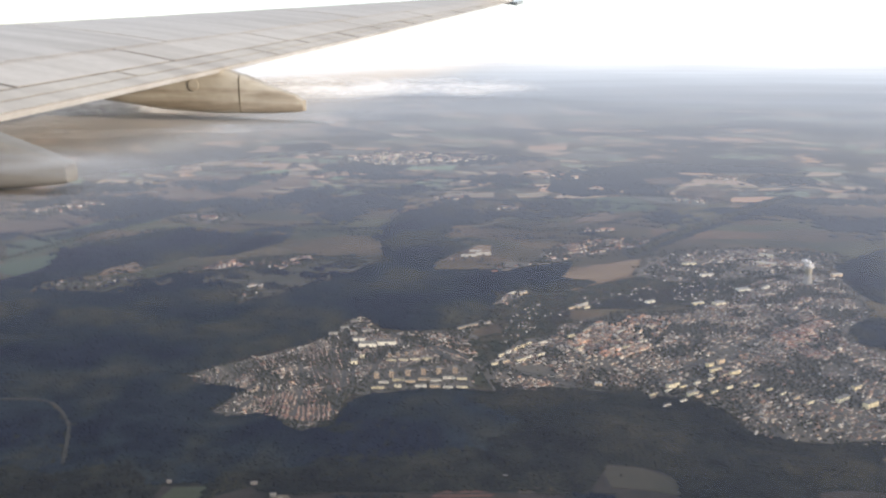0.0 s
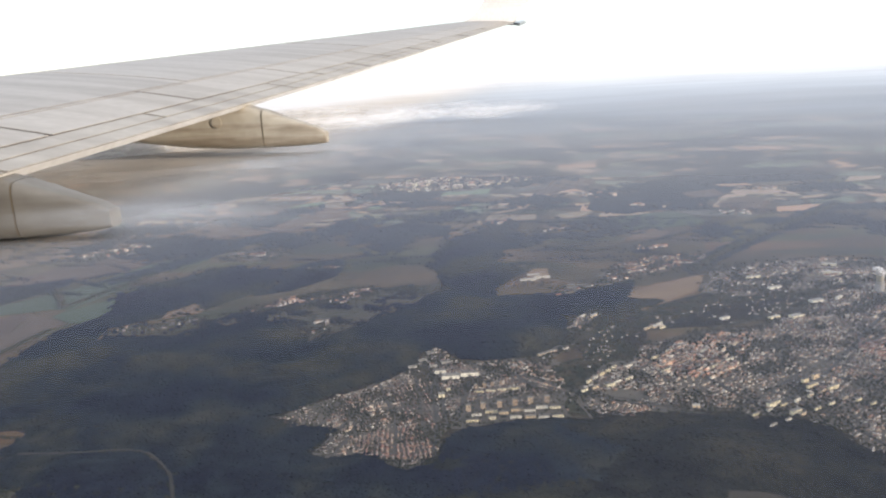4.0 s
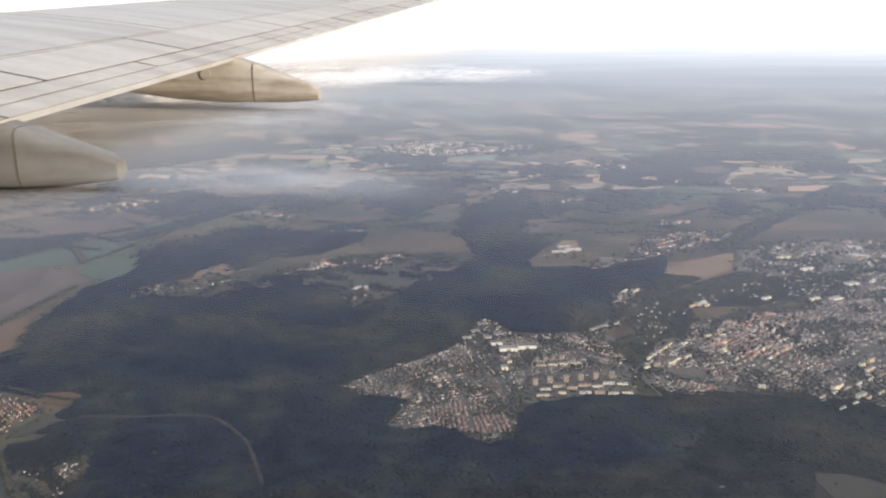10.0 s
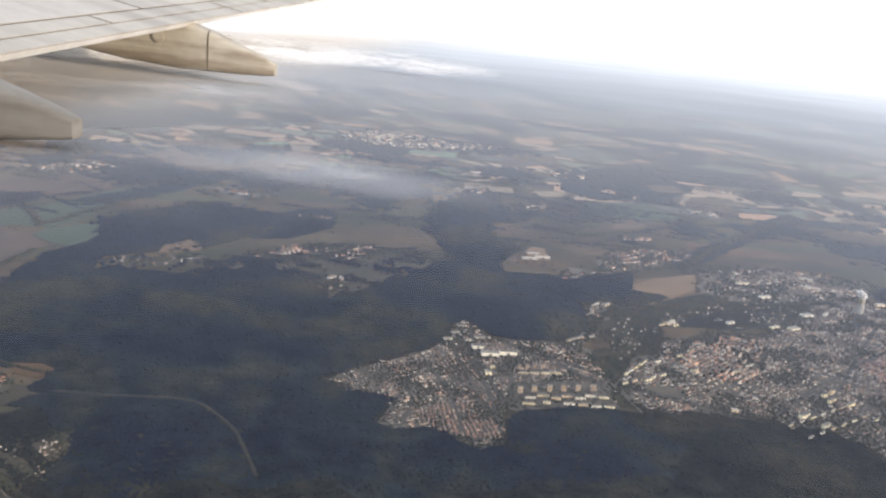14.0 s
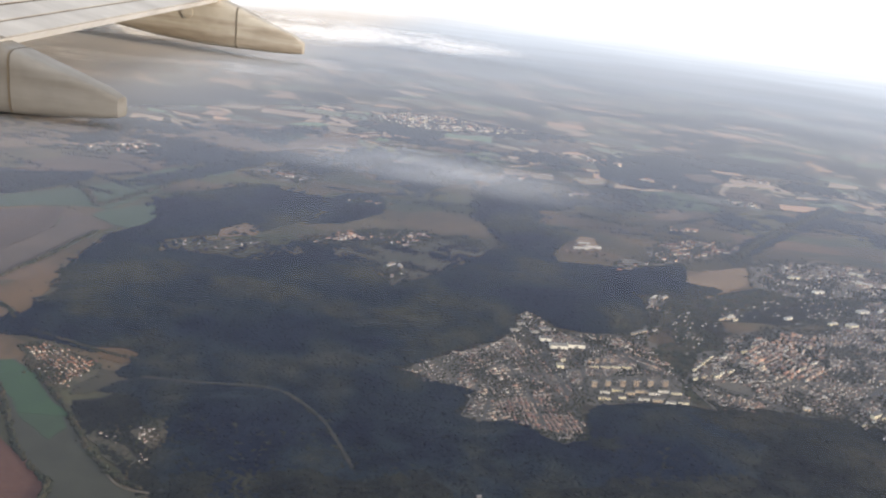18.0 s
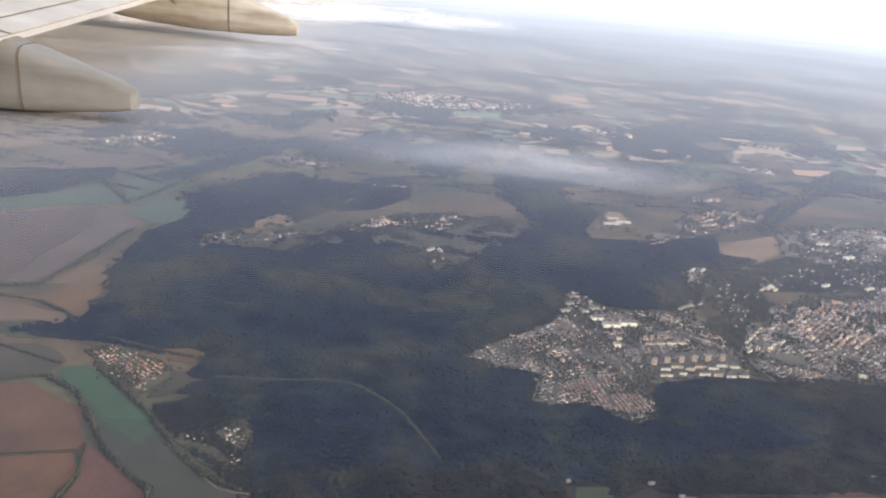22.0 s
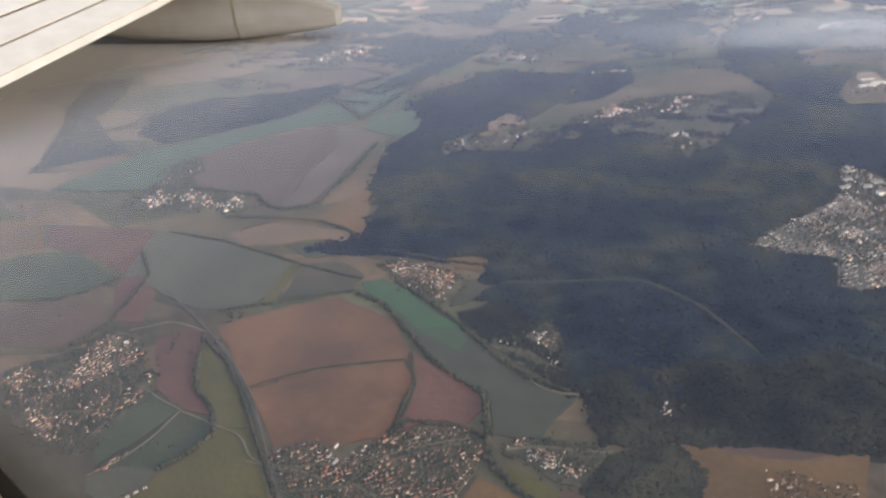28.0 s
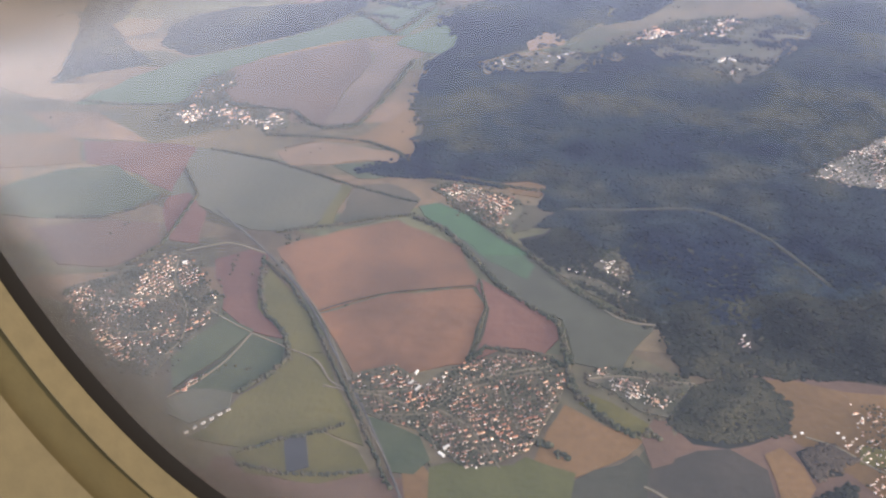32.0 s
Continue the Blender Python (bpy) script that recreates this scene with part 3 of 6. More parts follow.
    ("fallow_field", M_DULL, 0.18, "pale grey cleared yard in the forest", [(17.8, 175.1), (26.3, 175.8), (36.8, 170.3), (34.9, 164.0), (18.6, 166.1)]),
    ("ploughed_field", M_REDSOIL, 0.14, "mauve ploughed field below the northern village", [(-341, 221), (-304, 221), (-299, 218), (-295, 189), (-315, 202), (-332, 205)]),
    ("crop_field", M_TEAL, 0.14, "dull green crop field west of the fallow land", [(-351, 188), (-339, 200), (-322, 205), (-296, 187), (-306, 175), (-321, 171), (-340, 172)]),
    ("ploughed_field", M_MAUVE, 0.14, "brownish ploughed field beside the western village", [(-326, 167), (-304, 172), (-290, 172), (-284, 160), (-293, 151), (-308, 150)]),
    ("stubble_field", M_TAN, 0.14, "dull tan stubble field beyond the green crop", [(-386, 222), (-355, 226), (-342, 220), (-334, 205), (-358, 199), (-370, 198)]),
    ("stubble_field", M_SALMON, 0.3, "long pale salmon stubble strip", [(-416, 421), (-377, 455), (-312, 484), (-254, 530), (-222, 516), (-272, 470), (-326, 437), (-355, 404), (-399, 397)]),
    ("stubble_field", M_TAN, 0.3, "long tan stubble strip beyond the wood", [(-451, 464), (-420, 489), (-361, 513), (-312, 539), (-313, 514), (-357, 481), (-398, 451), (-433, 438)]),
    ("fallow_field", M_MAUVE, 0.3, "mauve fallow strip above the green crop", [(-324, 393), (-285, 439), (-249, 461), (-263, 430), (-298, 391), (-311, 377)]),
    ("stubble_field", M_TAN, 2.2, "tan clearing inside a dark wood", [(-394, 336), (-391, 346), (-371, 344), (-367, 327), (-378, 319)]),
    ("stubble_field", M_SALMON, 0.3, "pale orange distant stubble strip", [(-284, 562), (-255, 586), (-173, 590), (-172, 554), (-208, 525), (-241, 498)]),
    ("meadow", M_TEAL, 0.24, "green meadow surrounded by trees", [(-85, 145), (-83, 154), (-75, 154), (-68, 133), (-74, 129)]),
)
FIELDS += (
    ("ploughed_field", M_EARTH, 0.17, "dry mauve-tan ploughed field at the forest edge", [(-266, 325), (-253, 318), (-239, 309), (-244, 298), (-246, 276), (-250, 247), (-252, 241), (-261, 239), (-261, 275), (-258, 299)]),
    ("fallow_field", M_ASHDARK, 0.2, "dark ashen fallow field below the village", [(-174.2, 87.0), (-172.7, 95.8), (-169.2, 98.8), (-164.7, 100.6), (-160.5, 104.1), (-159.4, 100.2), (-160.0, 93.7), (-160.9, 85.6)]),
    ("meadow", M_OLIVE, 0.26, "small yellowish paddock between farm houses", [(-121.4, 110.2), (-116.6, 109.8), (-118.4, 105.7), (-122.4, 106.2)]),
    ("fallow_field", M_ASHEN, 0.18, "grey-brown fallow land beside the round wood", [(-159.4, 100.2), (-158.0, 102.3), (-150.4, 105.1), (-144, 107), (-138.2, 103.5), (-138.0, 97.5), (-139.0, 84.0), (-160.9, 83.6), (-160.0, 93.7)]),
    ("ploughed_field", M_MAUVE, 0.22, "narrow mauve strip beside a lane", [(-159.9, 107.7), (-157.1, 112.4), (-154.4, 111.7), (-153.8, 104.9), (-155.5, 101.9), (-159.4, 100.8)]),
    ("stubble_field", M_STRAW, 0.45, "bright orange distant stubble field", [(230.3, 764.1), (251.0, 792.7), (255.1, 769.6), (248.4, 726.3), (232.2, 698.1), (225.9, 716.4)]),
    ("stubble_field", M_SALMON, 0.6, "pale distant strip of stubble under the haze", [(474, 1195), (505, 1290), (530, 1285), (512, 1180)]),
    ("stubble_field", M_OCHRE, 0.45, "orange stubble patch above a store hall", [(-34.2, 379.9), (-31.1, 388.7), (-23.7, 389.0), (-23.0, 375.6), (-35.0, 369.4)]),
    ("stubble_field", M_SALMON, 0.45, "pale pink distant stubble field", [(18.6, 447.2), (35.3, 469.8), (48.9, 470.5), (41.2, 454.7)]),
    ("stubble_field", M_SALMON, 0.45, "pale distant field beyond a green crop", [(93.3, 544.5), (107.3, 560.4), (122.8, 542.2), (111.9, 529.9)]),
)
for name, m, level, label, outline in FIELDS:
    land(name, outline, m, level, label, "field")

FAR = (
    (M_TAN, [(-114, 602), (-100, 632), (-79, 617), (-80, 584), (-104, 571)]), (M_SALMON, [(28, 473), (47, 482), (47, 467), (27, 455)]), (M_SALMON, [(232, 782), (256, 777), (249, 731), (236, 729)]), (M_SALMON, [(211, 561), (239, 571), (265, 570), (259, 555), (205, 546)]), (M_TAN, [(92, 556), (121, 587), (129, 550), (97, 538)]), (M_MAUVE, [(79, 608), (106, 619), (108, 591), (80, 583)]), (M_GREEN, [(17, 522), (62, 532), (79, 492), (47, 482), (37, 484), (16, 475)]), (M_OLIVE, [(86, 493), (120, 523), (121, 497), (92, 452), (71, 435)]),
    (M_SALMON, [(-290, 567), (-262, 591), (-226, 556), (-193, 551), (-196, 516), (-234, 483), (-265, 495)]), (M_GREEN, [(-252, 548), (-233, 552), (-211, 562), (-202, 555), (-228, 525), (-244, 529)]), (M_SALMON, [(-394, 467), (-342, 505), (-286, 514), (-281, 487), (-327, 470), (-377, 435)]), (M_MAUVE, [(-313, 420), (-269, 429), (-246, 449), (-268, 398), (-289, 378), (-317, 376)]), (M_TAN, [(-121, 588), (-98, 623), (-95, 572), (-112, 564)]), (M_TAN, [(-29, 696), (11, 707), (21, 677), (-17, 654)]), (M_MAUVE, [(-35, 657), (8, 685), (7, 653), (-31, 617)]),
)
TONE = {M_TAN: "tan stubble", M_SALMON: "pale orange stubble", M_MAUVE: "mauve ploughed soil", M_GREEN: "green winter crop", M_OLIVE: "olive grass"}
for m, outline in FAR:
    land("distant_field", outline, m, 0.4, "distant field of " + TONE[m], "field", "", 4.0, 15.0)

# ---- water ----
land("lake", [(-219, 188), (-213, 191), (-203, 184), (-191, 172), (-183, 163), (-176, 154), (-168, 147), (-162, 142), (-156, 142), (-159, 136), (-163, 127), (-168, 126), (-173, 127), (-175, 134), (-177, 141), (-185, 146), (-192, 153), (-197, 160), (-203, 170), (-210, 178), (-216, 182)], M_LAKE, 0.24, "long calm grey-green lake between fields and forest", "water", "structure", 1.0, 3.0)
land("lake_shallows", [(-207.2, 177.1), (-199.2, 174.2), (-190.4, 169.1), (-183.4, 161.2), (-184.7, 155.3), (-189.5, 158.6), (-194.8, 161.5), (-201.4, 168.0)], M_MURK, 0.29, "murky green water between shallows and deeper lake", "water", "structure", 1.5, 2.0)
land("lake_shallows", [(-218, 187), (-213, 190), (-203, 183), (-192, 171), (-185, 166), (-191, 165), (-198, 165), (-202, 170), (-209, 177), (-216, 182)], M_SHALLOW, 0.34, "bright green algae shallows at the head of the lake", "water", "structure", 1.0, 3.0)
land("pond", [(-228, 99), (-224, 100), (-221, 93), (-225, 91)], M_POND, 0.4, "small dark pond among trees", "water", "structure", 0.6, 2.0)

# ---- forests ----
CLEARED = ([(-173, 306), (-159, 327), (-140, 343), (-119, 354), (-92, 358), (-79, 356), (-77, 345), (-95, 312), (-112, 289), (-120, 282), (-123, 296), (-142, 306), (-157, 307), (-173, 292)], [(-214, 295), (-206, 307), (-186, 311), (-177, 316), (-173, 312), (-188, 298), (-204, 290)], [(-198, 325), (-191, 338), (-183, 336), (-182, 324), (-196, 315)], [(-109, 214), (-97, 228), (-81, 243), (-73, 255), (-70, 272), (-64, 275), (-58, 264), (-51, 259), (-31, 265), (-26, 268), (-20, 251), (-17, 234), (-18, 217), (-45, 210), (-54, 207), (-55, 187), (-62, 184), (-74, 191), (-82, 190), (-90, 191), (-87, 205)], [(-197, 203), (-189, 205), (-182, 201), (-185, 195), (-193, 197)], [(-139.8, 134.6), (-140.0, 141.6), (-134.6, 142.0), (-134.2, 135.0)], [(-192, 191), (-184, 191), (-180, 188), (-187, 178), (-191, 177)], [(-170, 167), (-167, 172), (-163, 171), (-159, 158), (-162, 156), (-167, 159)], [(-180, 162), (-177, 165), (-167, 157), (-160, 153), (-164, 149), (-172, 154)], [(-16, 310), (-5, 315), (-2, 304), (-11, 292), (-18, 270), (-24, 261), (-27, 265), (-17, 282)])
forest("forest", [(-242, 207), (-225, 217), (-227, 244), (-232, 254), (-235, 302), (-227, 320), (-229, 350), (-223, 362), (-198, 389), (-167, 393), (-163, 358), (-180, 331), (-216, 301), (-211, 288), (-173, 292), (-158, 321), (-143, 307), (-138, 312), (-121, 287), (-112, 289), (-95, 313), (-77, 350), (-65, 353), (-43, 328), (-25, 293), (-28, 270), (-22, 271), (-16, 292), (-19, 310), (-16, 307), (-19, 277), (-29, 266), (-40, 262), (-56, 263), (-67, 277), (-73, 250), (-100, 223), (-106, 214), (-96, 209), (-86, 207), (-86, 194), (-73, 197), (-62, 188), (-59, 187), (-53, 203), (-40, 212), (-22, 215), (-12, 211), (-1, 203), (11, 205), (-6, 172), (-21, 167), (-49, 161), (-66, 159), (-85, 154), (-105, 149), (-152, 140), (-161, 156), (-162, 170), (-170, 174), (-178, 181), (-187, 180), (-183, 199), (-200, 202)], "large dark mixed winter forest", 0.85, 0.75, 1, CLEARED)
forest("forest", [(-239, 352), (-227, 378), (-205, 408), (-167, 398), (-164, 368), (-181, 339), (-196, 338), (-208, 322), (-220, 318), (-229, 336)], "dark wood beyond the forest hamlet", 1.3, 0.8, 2, CLEARED)
forest("forest", [(-150, 405), (-138, 409), (-138, 376), (-157, 360), (-163, 363)], "narrow spur of dark wood", 1.3, 0.8, 3)
forest("forest", [(-86, 405), (-70, 416), (-50, 404), (-35, 385), (-45, 364), (-56, 343), (-65, 353), (-75, 368)], "dark wood behind the clearing", 1.3, 0.8, 4)
forest("forest", [(-54, 194), (-50, 206), (-38, 211), (-16, 215), (3, 208), (17, 216), (28, 213), (41, 214), (51, 207), (55, 196), (57, 189), (77, 191), (87, 187), (81, 172), (38, 164), (35, 174), (16, 177), (-5, 169), (-32, 163), (-55, 158), (-65, 170)], "dark forest along the near edge of the towns", 0.85, 0.75, 5, (), M_NEARWOOD)
forest("forest", [(-72, 257), (-66, 276), (-51, 265), (-30, 263), (-21, 275), (-14, 292), (-19, 309), (-12, 318), (2, 312), (12, 315), (27, 331), (2, 337), (-23, 343), (-49, 340), (-76, 319), (-89, 294), (-118, 269), (-88, 249)], "dark forest reaching in behind the town", 1.3, 1.0, 6, CLEARED)
forest("forest", [(-84, 408), (-82, 468), (-59, 489), (-28, 458), (-37, 437), (-49, 433), (-52, 392), (-48, 340), (-65, 338)], "dark bluish wood on a low hill", 1.3, 0.8, 7)
forest("forest", [(139, 372), (175, 408), (137, 314), (132, 328), (133, 348)], "dark wood beyond the town", 1.3, 0.8, 8)
forest("forest", [(113, 279), (125, 295), (129, 293), (118, 263), (112, 268)], "dark wood beside the red-roofed quarter", 2.0, 2.0, 9)
forest("forest", [(-156, 113), (-153, 119), (-149, 123), (-141, 127), (-136, 126), (-132, 120), (-133, 113), (-140, 108), (-145, 107), (-151, 107)], "rounded dark wood beside the village", 0.6, 0.42, 10, (), M_NEARWOOD)
forest("forest", [(-408, 329), (-427, 368), (-438, 403), (-417, 415), (-404, 378), (-394, 339), (-377, 316), (-352, 294), (-370, 283), (-382, 270)], "dark wood between pale stubble fields", 1.3, 0.8, 12)
forest("forest", [(-366, 337), (-363, 356), (-345, 370), (-312, 377), (-282, 396), (-281, 371), (-295, 339), (-319, 317), (-335, 305), (-342, 304), (-358, 316)], "long dark wood above the green strip", 1.3, 0.8, 13)
forest("forest", [(-168, 178), (-137, 180), (-91, 172), (-85, 147), (-78, 132), (-95, 126), (-136, 128), (-150, 126), (-156, 142)], "dark forest with lighter thickets", 0.85, 0.75, 14, CLEARED, M_NEARWOOD)

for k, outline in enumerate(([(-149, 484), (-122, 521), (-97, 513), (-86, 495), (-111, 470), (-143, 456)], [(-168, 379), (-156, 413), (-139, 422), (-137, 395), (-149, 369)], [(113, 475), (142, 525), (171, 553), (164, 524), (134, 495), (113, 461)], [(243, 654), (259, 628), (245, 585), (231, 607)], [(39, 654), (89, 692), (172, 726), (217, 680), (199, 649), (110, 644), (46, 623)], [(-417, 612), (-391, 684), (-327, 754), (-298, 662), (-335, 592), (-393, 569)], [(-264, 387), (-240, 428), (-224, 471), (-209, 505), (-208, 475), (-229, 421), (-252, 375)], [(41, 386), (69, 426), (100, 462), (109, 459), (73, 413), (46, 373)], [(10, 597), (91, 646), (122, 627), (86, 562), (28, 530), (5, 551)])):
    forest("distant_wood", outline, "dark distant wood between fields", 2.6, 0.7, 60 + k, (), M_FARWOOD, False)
forest("forest", [(-188.8, 173.5), (-181.6, 176.7), (-179.4, 181.5), (-168.3, 183.1), (-158.2, 172.1), (-151.6, 141.0), (-156.8, 140.8), (-167.5, 149.6), (-177.8, 160.7)], "dark wood along the lake with cabins among the trees", 0.8, 0.6, 29, ([(-170, 167), (-167, 172), (-163, 171), (-159, 158), (-162, 156), (-167, 159)], [(-178, 161), (-176, 164), (-167, 157), (-162, 153), (-164, 151), (-171, 155)]), M_NEARWOOD, False)
forest("forest", [(-70.2, 130.0), (-73.1, 149.4), (-64.4, 156.0), (-52.8, 154.7), (-23.2, 158.4), (13.3, 162.7), (16.9, 175.0), (19.4, 189.6), (-16.7, 183.2), (-59.5, 167.9), (-78.6, 163.5)], "dark forest edge above the ploughland", 0.85, 0.75, 19, (), M_NEARWOOD)
forest("forest", [(37.6, 172.9), (33.4, 159.2), (43.8, 153.6), (37.4, 139.3), (51.4, 133.7), (69.5, 162.6), (60.2, 176.3), (48.8, 186.3)], "dark wood beside a cleared yard", 0.85, 0.75, 20, (), M_NEARWOOD)
forest("thicket", [(-11.0, 219.0), (7.5, 218.6), (29.0, 219.8), (44.8, 217.1), (54.2, 209.3), (58.2, 198.2), (69.4, 193.7), (91.4, 195.6), (88.2, 187.9), (63.5, 184.0), (51.7, 187.0), (48.2, 196.6), (38.7, 202.4), (25.2, 206.1), (6.0, 205.2), (-10.5, 206.7)], "dark trees along the lower edge of the town", 0.85, 0.75, 22, (), M_NEARWOOD)
forest("forest", [(-22.6, 329.9), (-4.6, 352.7), (15.9, 363.3), (10.8, 328.9), (11.3, 317.8), (-14.1, 308.3), (-25.9, 305.5)], "dark wood beside a tan field", 1.3, 1.0, 27)
forest("copse", [(-166.5, 347.6), (-151.6, 382.5), (-135.3, 411.7), (-134.6, 380.7), (-149.2, 356.5)], "dark arm of wood across the clearing", 1.3, 1.0, 25)
forest("copse", [(-158.3, 318.5), (-152.0, 323.3), (-143.8, 309.8), (-143.0, 291.0), (-152.5, 293.1)], "dark wedge of wood below the village", 1.3, 1.0, 26)
forest("copse", [(-132.6, 107.3), (-127.9, 109.5), (-123.7, 106.7), (-126.0, 102.6), (-131.1, 101.2)], "brown leafless copse beside orange stubble", 0.6, 0.5, 17, (), M_THICKET)
forest("copse", [(-142.2, 90.8), (-138.0, 94.5), (-134.1, 95.5), (-128.9, 98.5), (-125.4, 102.1), (-124.2, 99.0), (-125.2, 92.8), (-130, 88)], "dark clump of trees beside farm houses", 0.7, 0.6, 18, (), M_NEARWOOD)
forest("thicket", [(-13, 252), (-10, 282), (2, 301), (25, 311), (46, 329), (61, 335), (93, 341), (84, 331), (70, 309), (44, 297), (13, 293), (11, 275), (2, 261)], "thicket and gardens on the town's upper edge", 1.5, 0.7, 15, ([(8, 268), (16, 290), (44, 296), (60, 312), (80, 333), (60, 330), (40, 318), (20, 300), (2, 285)],), M_GARDEN, False)
forest("thicket", [(-11, 292), (-4, 311), (12, 313), (26, 327), (45, 342), (56, 335), (26, 315), (2, 301)], "strip of dark trees between town and fields", 1.8, 1.1, 16, (), M_GARDEN)


def lone_trees():
    """Single trees and small clumps over the open country."""
    rs = np.random.RandomState(31)
    pts = []
    for i in range(240):
        y = 95 + 420 * rs.rand() ** 1.3
        x = -100 + rs.uniform(-0.9, 0.75) * (y + 60)
        n = rs.randint(1, 9)
        along = rs.uniform(0, 3.1)
        pts.append(np.array([x, y]) + rs.normal(size=(n, 1)) * 2.5 * np.array([math.cos(along), math.sin(along)]) + rs.normal(size=(n, 2)) * 0.5)
    p = np.concatenate(pts)
    for out in ([(-219, 188), (-213, 191), (-203, 184), (-191, 172), (-183, 163), (-176, 154), (-168, 147), (-162, 142), (-156, 142), (-159, 136), (-163, 127), (-168, 126), (-173, 127), (-175, 134), (-177, 141), (-185, 146), (-192, 153), (-197, 160), (-203, 170), (-210, 178), (-216, 182)], [(-252, 163), (-238, 173), (-223, 179), (-213, 175), (-204, 168), (-197, 156), (-198, 152), (-218, 147), (-233, 138), (-243, 151)], [(-233, 137), (-218, 146), (-198, 151), (-195, 144), (-196, 124), (-208, 120), (-220, 118), (-226, 127)], [(-198, 152), (-197, 155), (-189, 149), (-179, 142), (-177, 135), (-180, 129), (-190, 131), (-195, 125), (-194, 144)], [(-313, 292), (-295, 308), (-274, 323), (-266, 325), (-259, 299), (-262, 275), (-261, 239), (-266, 240), (-273, 248), (-288, 252), (-301, 256), (-309, 267)], [(-266, 325), (-253, 318), (-239, 309), (-244, 298), (-246, 276), (-250, 247), (-252, 241), (-261, 239), (-261, 275), (-258, 299)], [(-294, 188), (-299, 219), (-284, 216), (-267, 212), (-254, 204), (-242, 197), (-243, 184), (-246, 174), (-254, 171), (-263, 172), (-275, 178)], [(-178, 107), (-175, 115), (-168, 110), (-160, 106), (-164, 102), (-170, 98), (-174, 95), (-180, 100)], [(-253, 91), (-235, 90), (-219, 90), (-210, 93), (-204, 85), (-242, 78), (-255, 82)], [(-136, 126), (-130, 127), (-120, 125), (-113, 125), (-100, 128), (-108, 101), (-119, 97), (-125, 103), (-130, 107), (-133, 111), (-132, 120)], [(-241, 109), (-235, 119), (-234, 124), (-227, 124), (-222, 115), (-218, 109), (-212, 99), (-223, 102), (-229, 99), (-236, 96), (-246, 97), (-242, 104)], [(-237, 95), (-229, 99), (-223, 102), (-213, 99), (-210, 93), (-219, 90), (-232, 90)], [(-198, 94), (-189, 95), (-182, 97), (-174, 95), (-174, 89), (-196, 86)], [(-251, 155), (-242, 145), (-233, 133), (-227, 124), (-234, 124), (-238, 130), (-248, 138), (-250, 148)]):
        p = p[~inside(out, p)]
    v, f = crowns_at(p, 0.7, 0.6, 32)
    v[:, 2] += 0.15
    return tagged(new("field_trees", tri_mesh("field_trees", v, f, [M_GARDEN])), "single trees and clumps scattered over open fields", "trees", kind="stuff")


lone_trees()


def copses(outline, count, seed, label, long=9.0, deep=1.6):
    """Ragged strips of trees and scrub across open land."""
    rs = np.random.RandomState(seed)
    spots = scatter(outline, 2.0, seed, 0.5)
    pts = []
    for q in spots[rs.permutation(len(spots))[:count]]:
        a, n = rs.normal() * 0.35, rs.randint(20, 70)
        d = rs.normal(size=(n, 2)) * (long * rs.uniform(0.3, 1.0), deep * rs.uniform(0.4, 1.0)) * 0.5
        pts.append(q + d @ np.array([[math.cos(a), math.sin(a)], [-math.sin(a), math.cos(a)]]))
    p = np.concatenate(pts)
    p = p[inside(outline, p)]
    v, f = crowns_at(p, 1.1, 0.8, seed)
    v[:, 2] += 0.2
    return tagged(new("copse", tri_mesh("copse", v, f, [M_WOOD], None, True)), label, "trees", kind="stuff")


copses([(-173, 306), (-159, 327), (-140, 343), (-119, 354), (-92, 358), (-79, 356), (-77, 345), (-95, 312), (-112, 289), (-120, 282), (-123, 296), (-142, 306), (-157, 307), (-173, 292)], 46, 91, "strips of scrub and trees in the forest clearing", 9.0, 4.5)
copses([(-384.5, 425.6), (-283.1, 508.7), (-82.0, 560.6), (192.9, 608.6), (132.4, 445.6), (27.3, 388.3), (-71.7, 399.6), (-194.5, 396.4), (-309.1, 324.6)], 90, 92, "belts of dark trees between the middle fields", 26, 3)
copses([(-390.0, 490.5), (-269.7, 574.8), (-54.7, 657.8), (-64.0, 502.5), (-200.8, 449.4), (-325.7, 375.3)], 60, 93, "belts of dark trees between the western fields", 30, 3.5)
copses([(-51, 152), (-22, 158), (-6, 160), (17, 162), (33, 153), (50, 150), (43, 131), (-61, 117), (-61, 140)], 30, 94, "scrub and small trees on the dark ploughland", 8, 2)

# ---- roads, tracks and rails ----
ribbon("railway", [(-276.1, 180.6), (-261.9, 168.2), (-252.2, 159.1), (-242.2, 148.4), (-232.7, 136.1), (-223.5, 121.9), (-215.3, 109.4), (-209.3, 99.6), (-203.0, 88.4), (-199.5, 82.0)], 0.4, M_RAIL, 0.42, "grey railway line curving between fields and village", "railway")
ribbon("road", [(-249.8, 157.5), (-238.4, 144.7), (-229.5, 132.8), (-219.5, 115.4), (-212.7, 104.3), (-206.2, 94.6)], 0.25, M_TRACK, 0.46, "pale lane running beside the railway")
ribbon("road", [(-267.8, 141.6), (-256.7, 134.4), (-246.2, 128.9), (-235.9, 124.6), (-228.4, 121.4), (-222.8, 115.0), (-215.1, 113.4), (-205.4, 115.4)], 0.35, M_TRACK, 0.44, "pale road linking the two villages")
ribbon("track", [(-246.0, 128.5), (-248.3, 119.1), (-252.2, 111.6), (-256.3, 106.9)], 0.35, M_TRACK, 0.42, "pale farm track between green fields")
ribbon("track", [(-233.9, 137.5), (-226.5, 142.6), (-217.8, 146.8), (-208.5, 149.4), (-198.1, 151.9)], 0.2, M_LANE, 0.42, "faint track across the ploughed field")
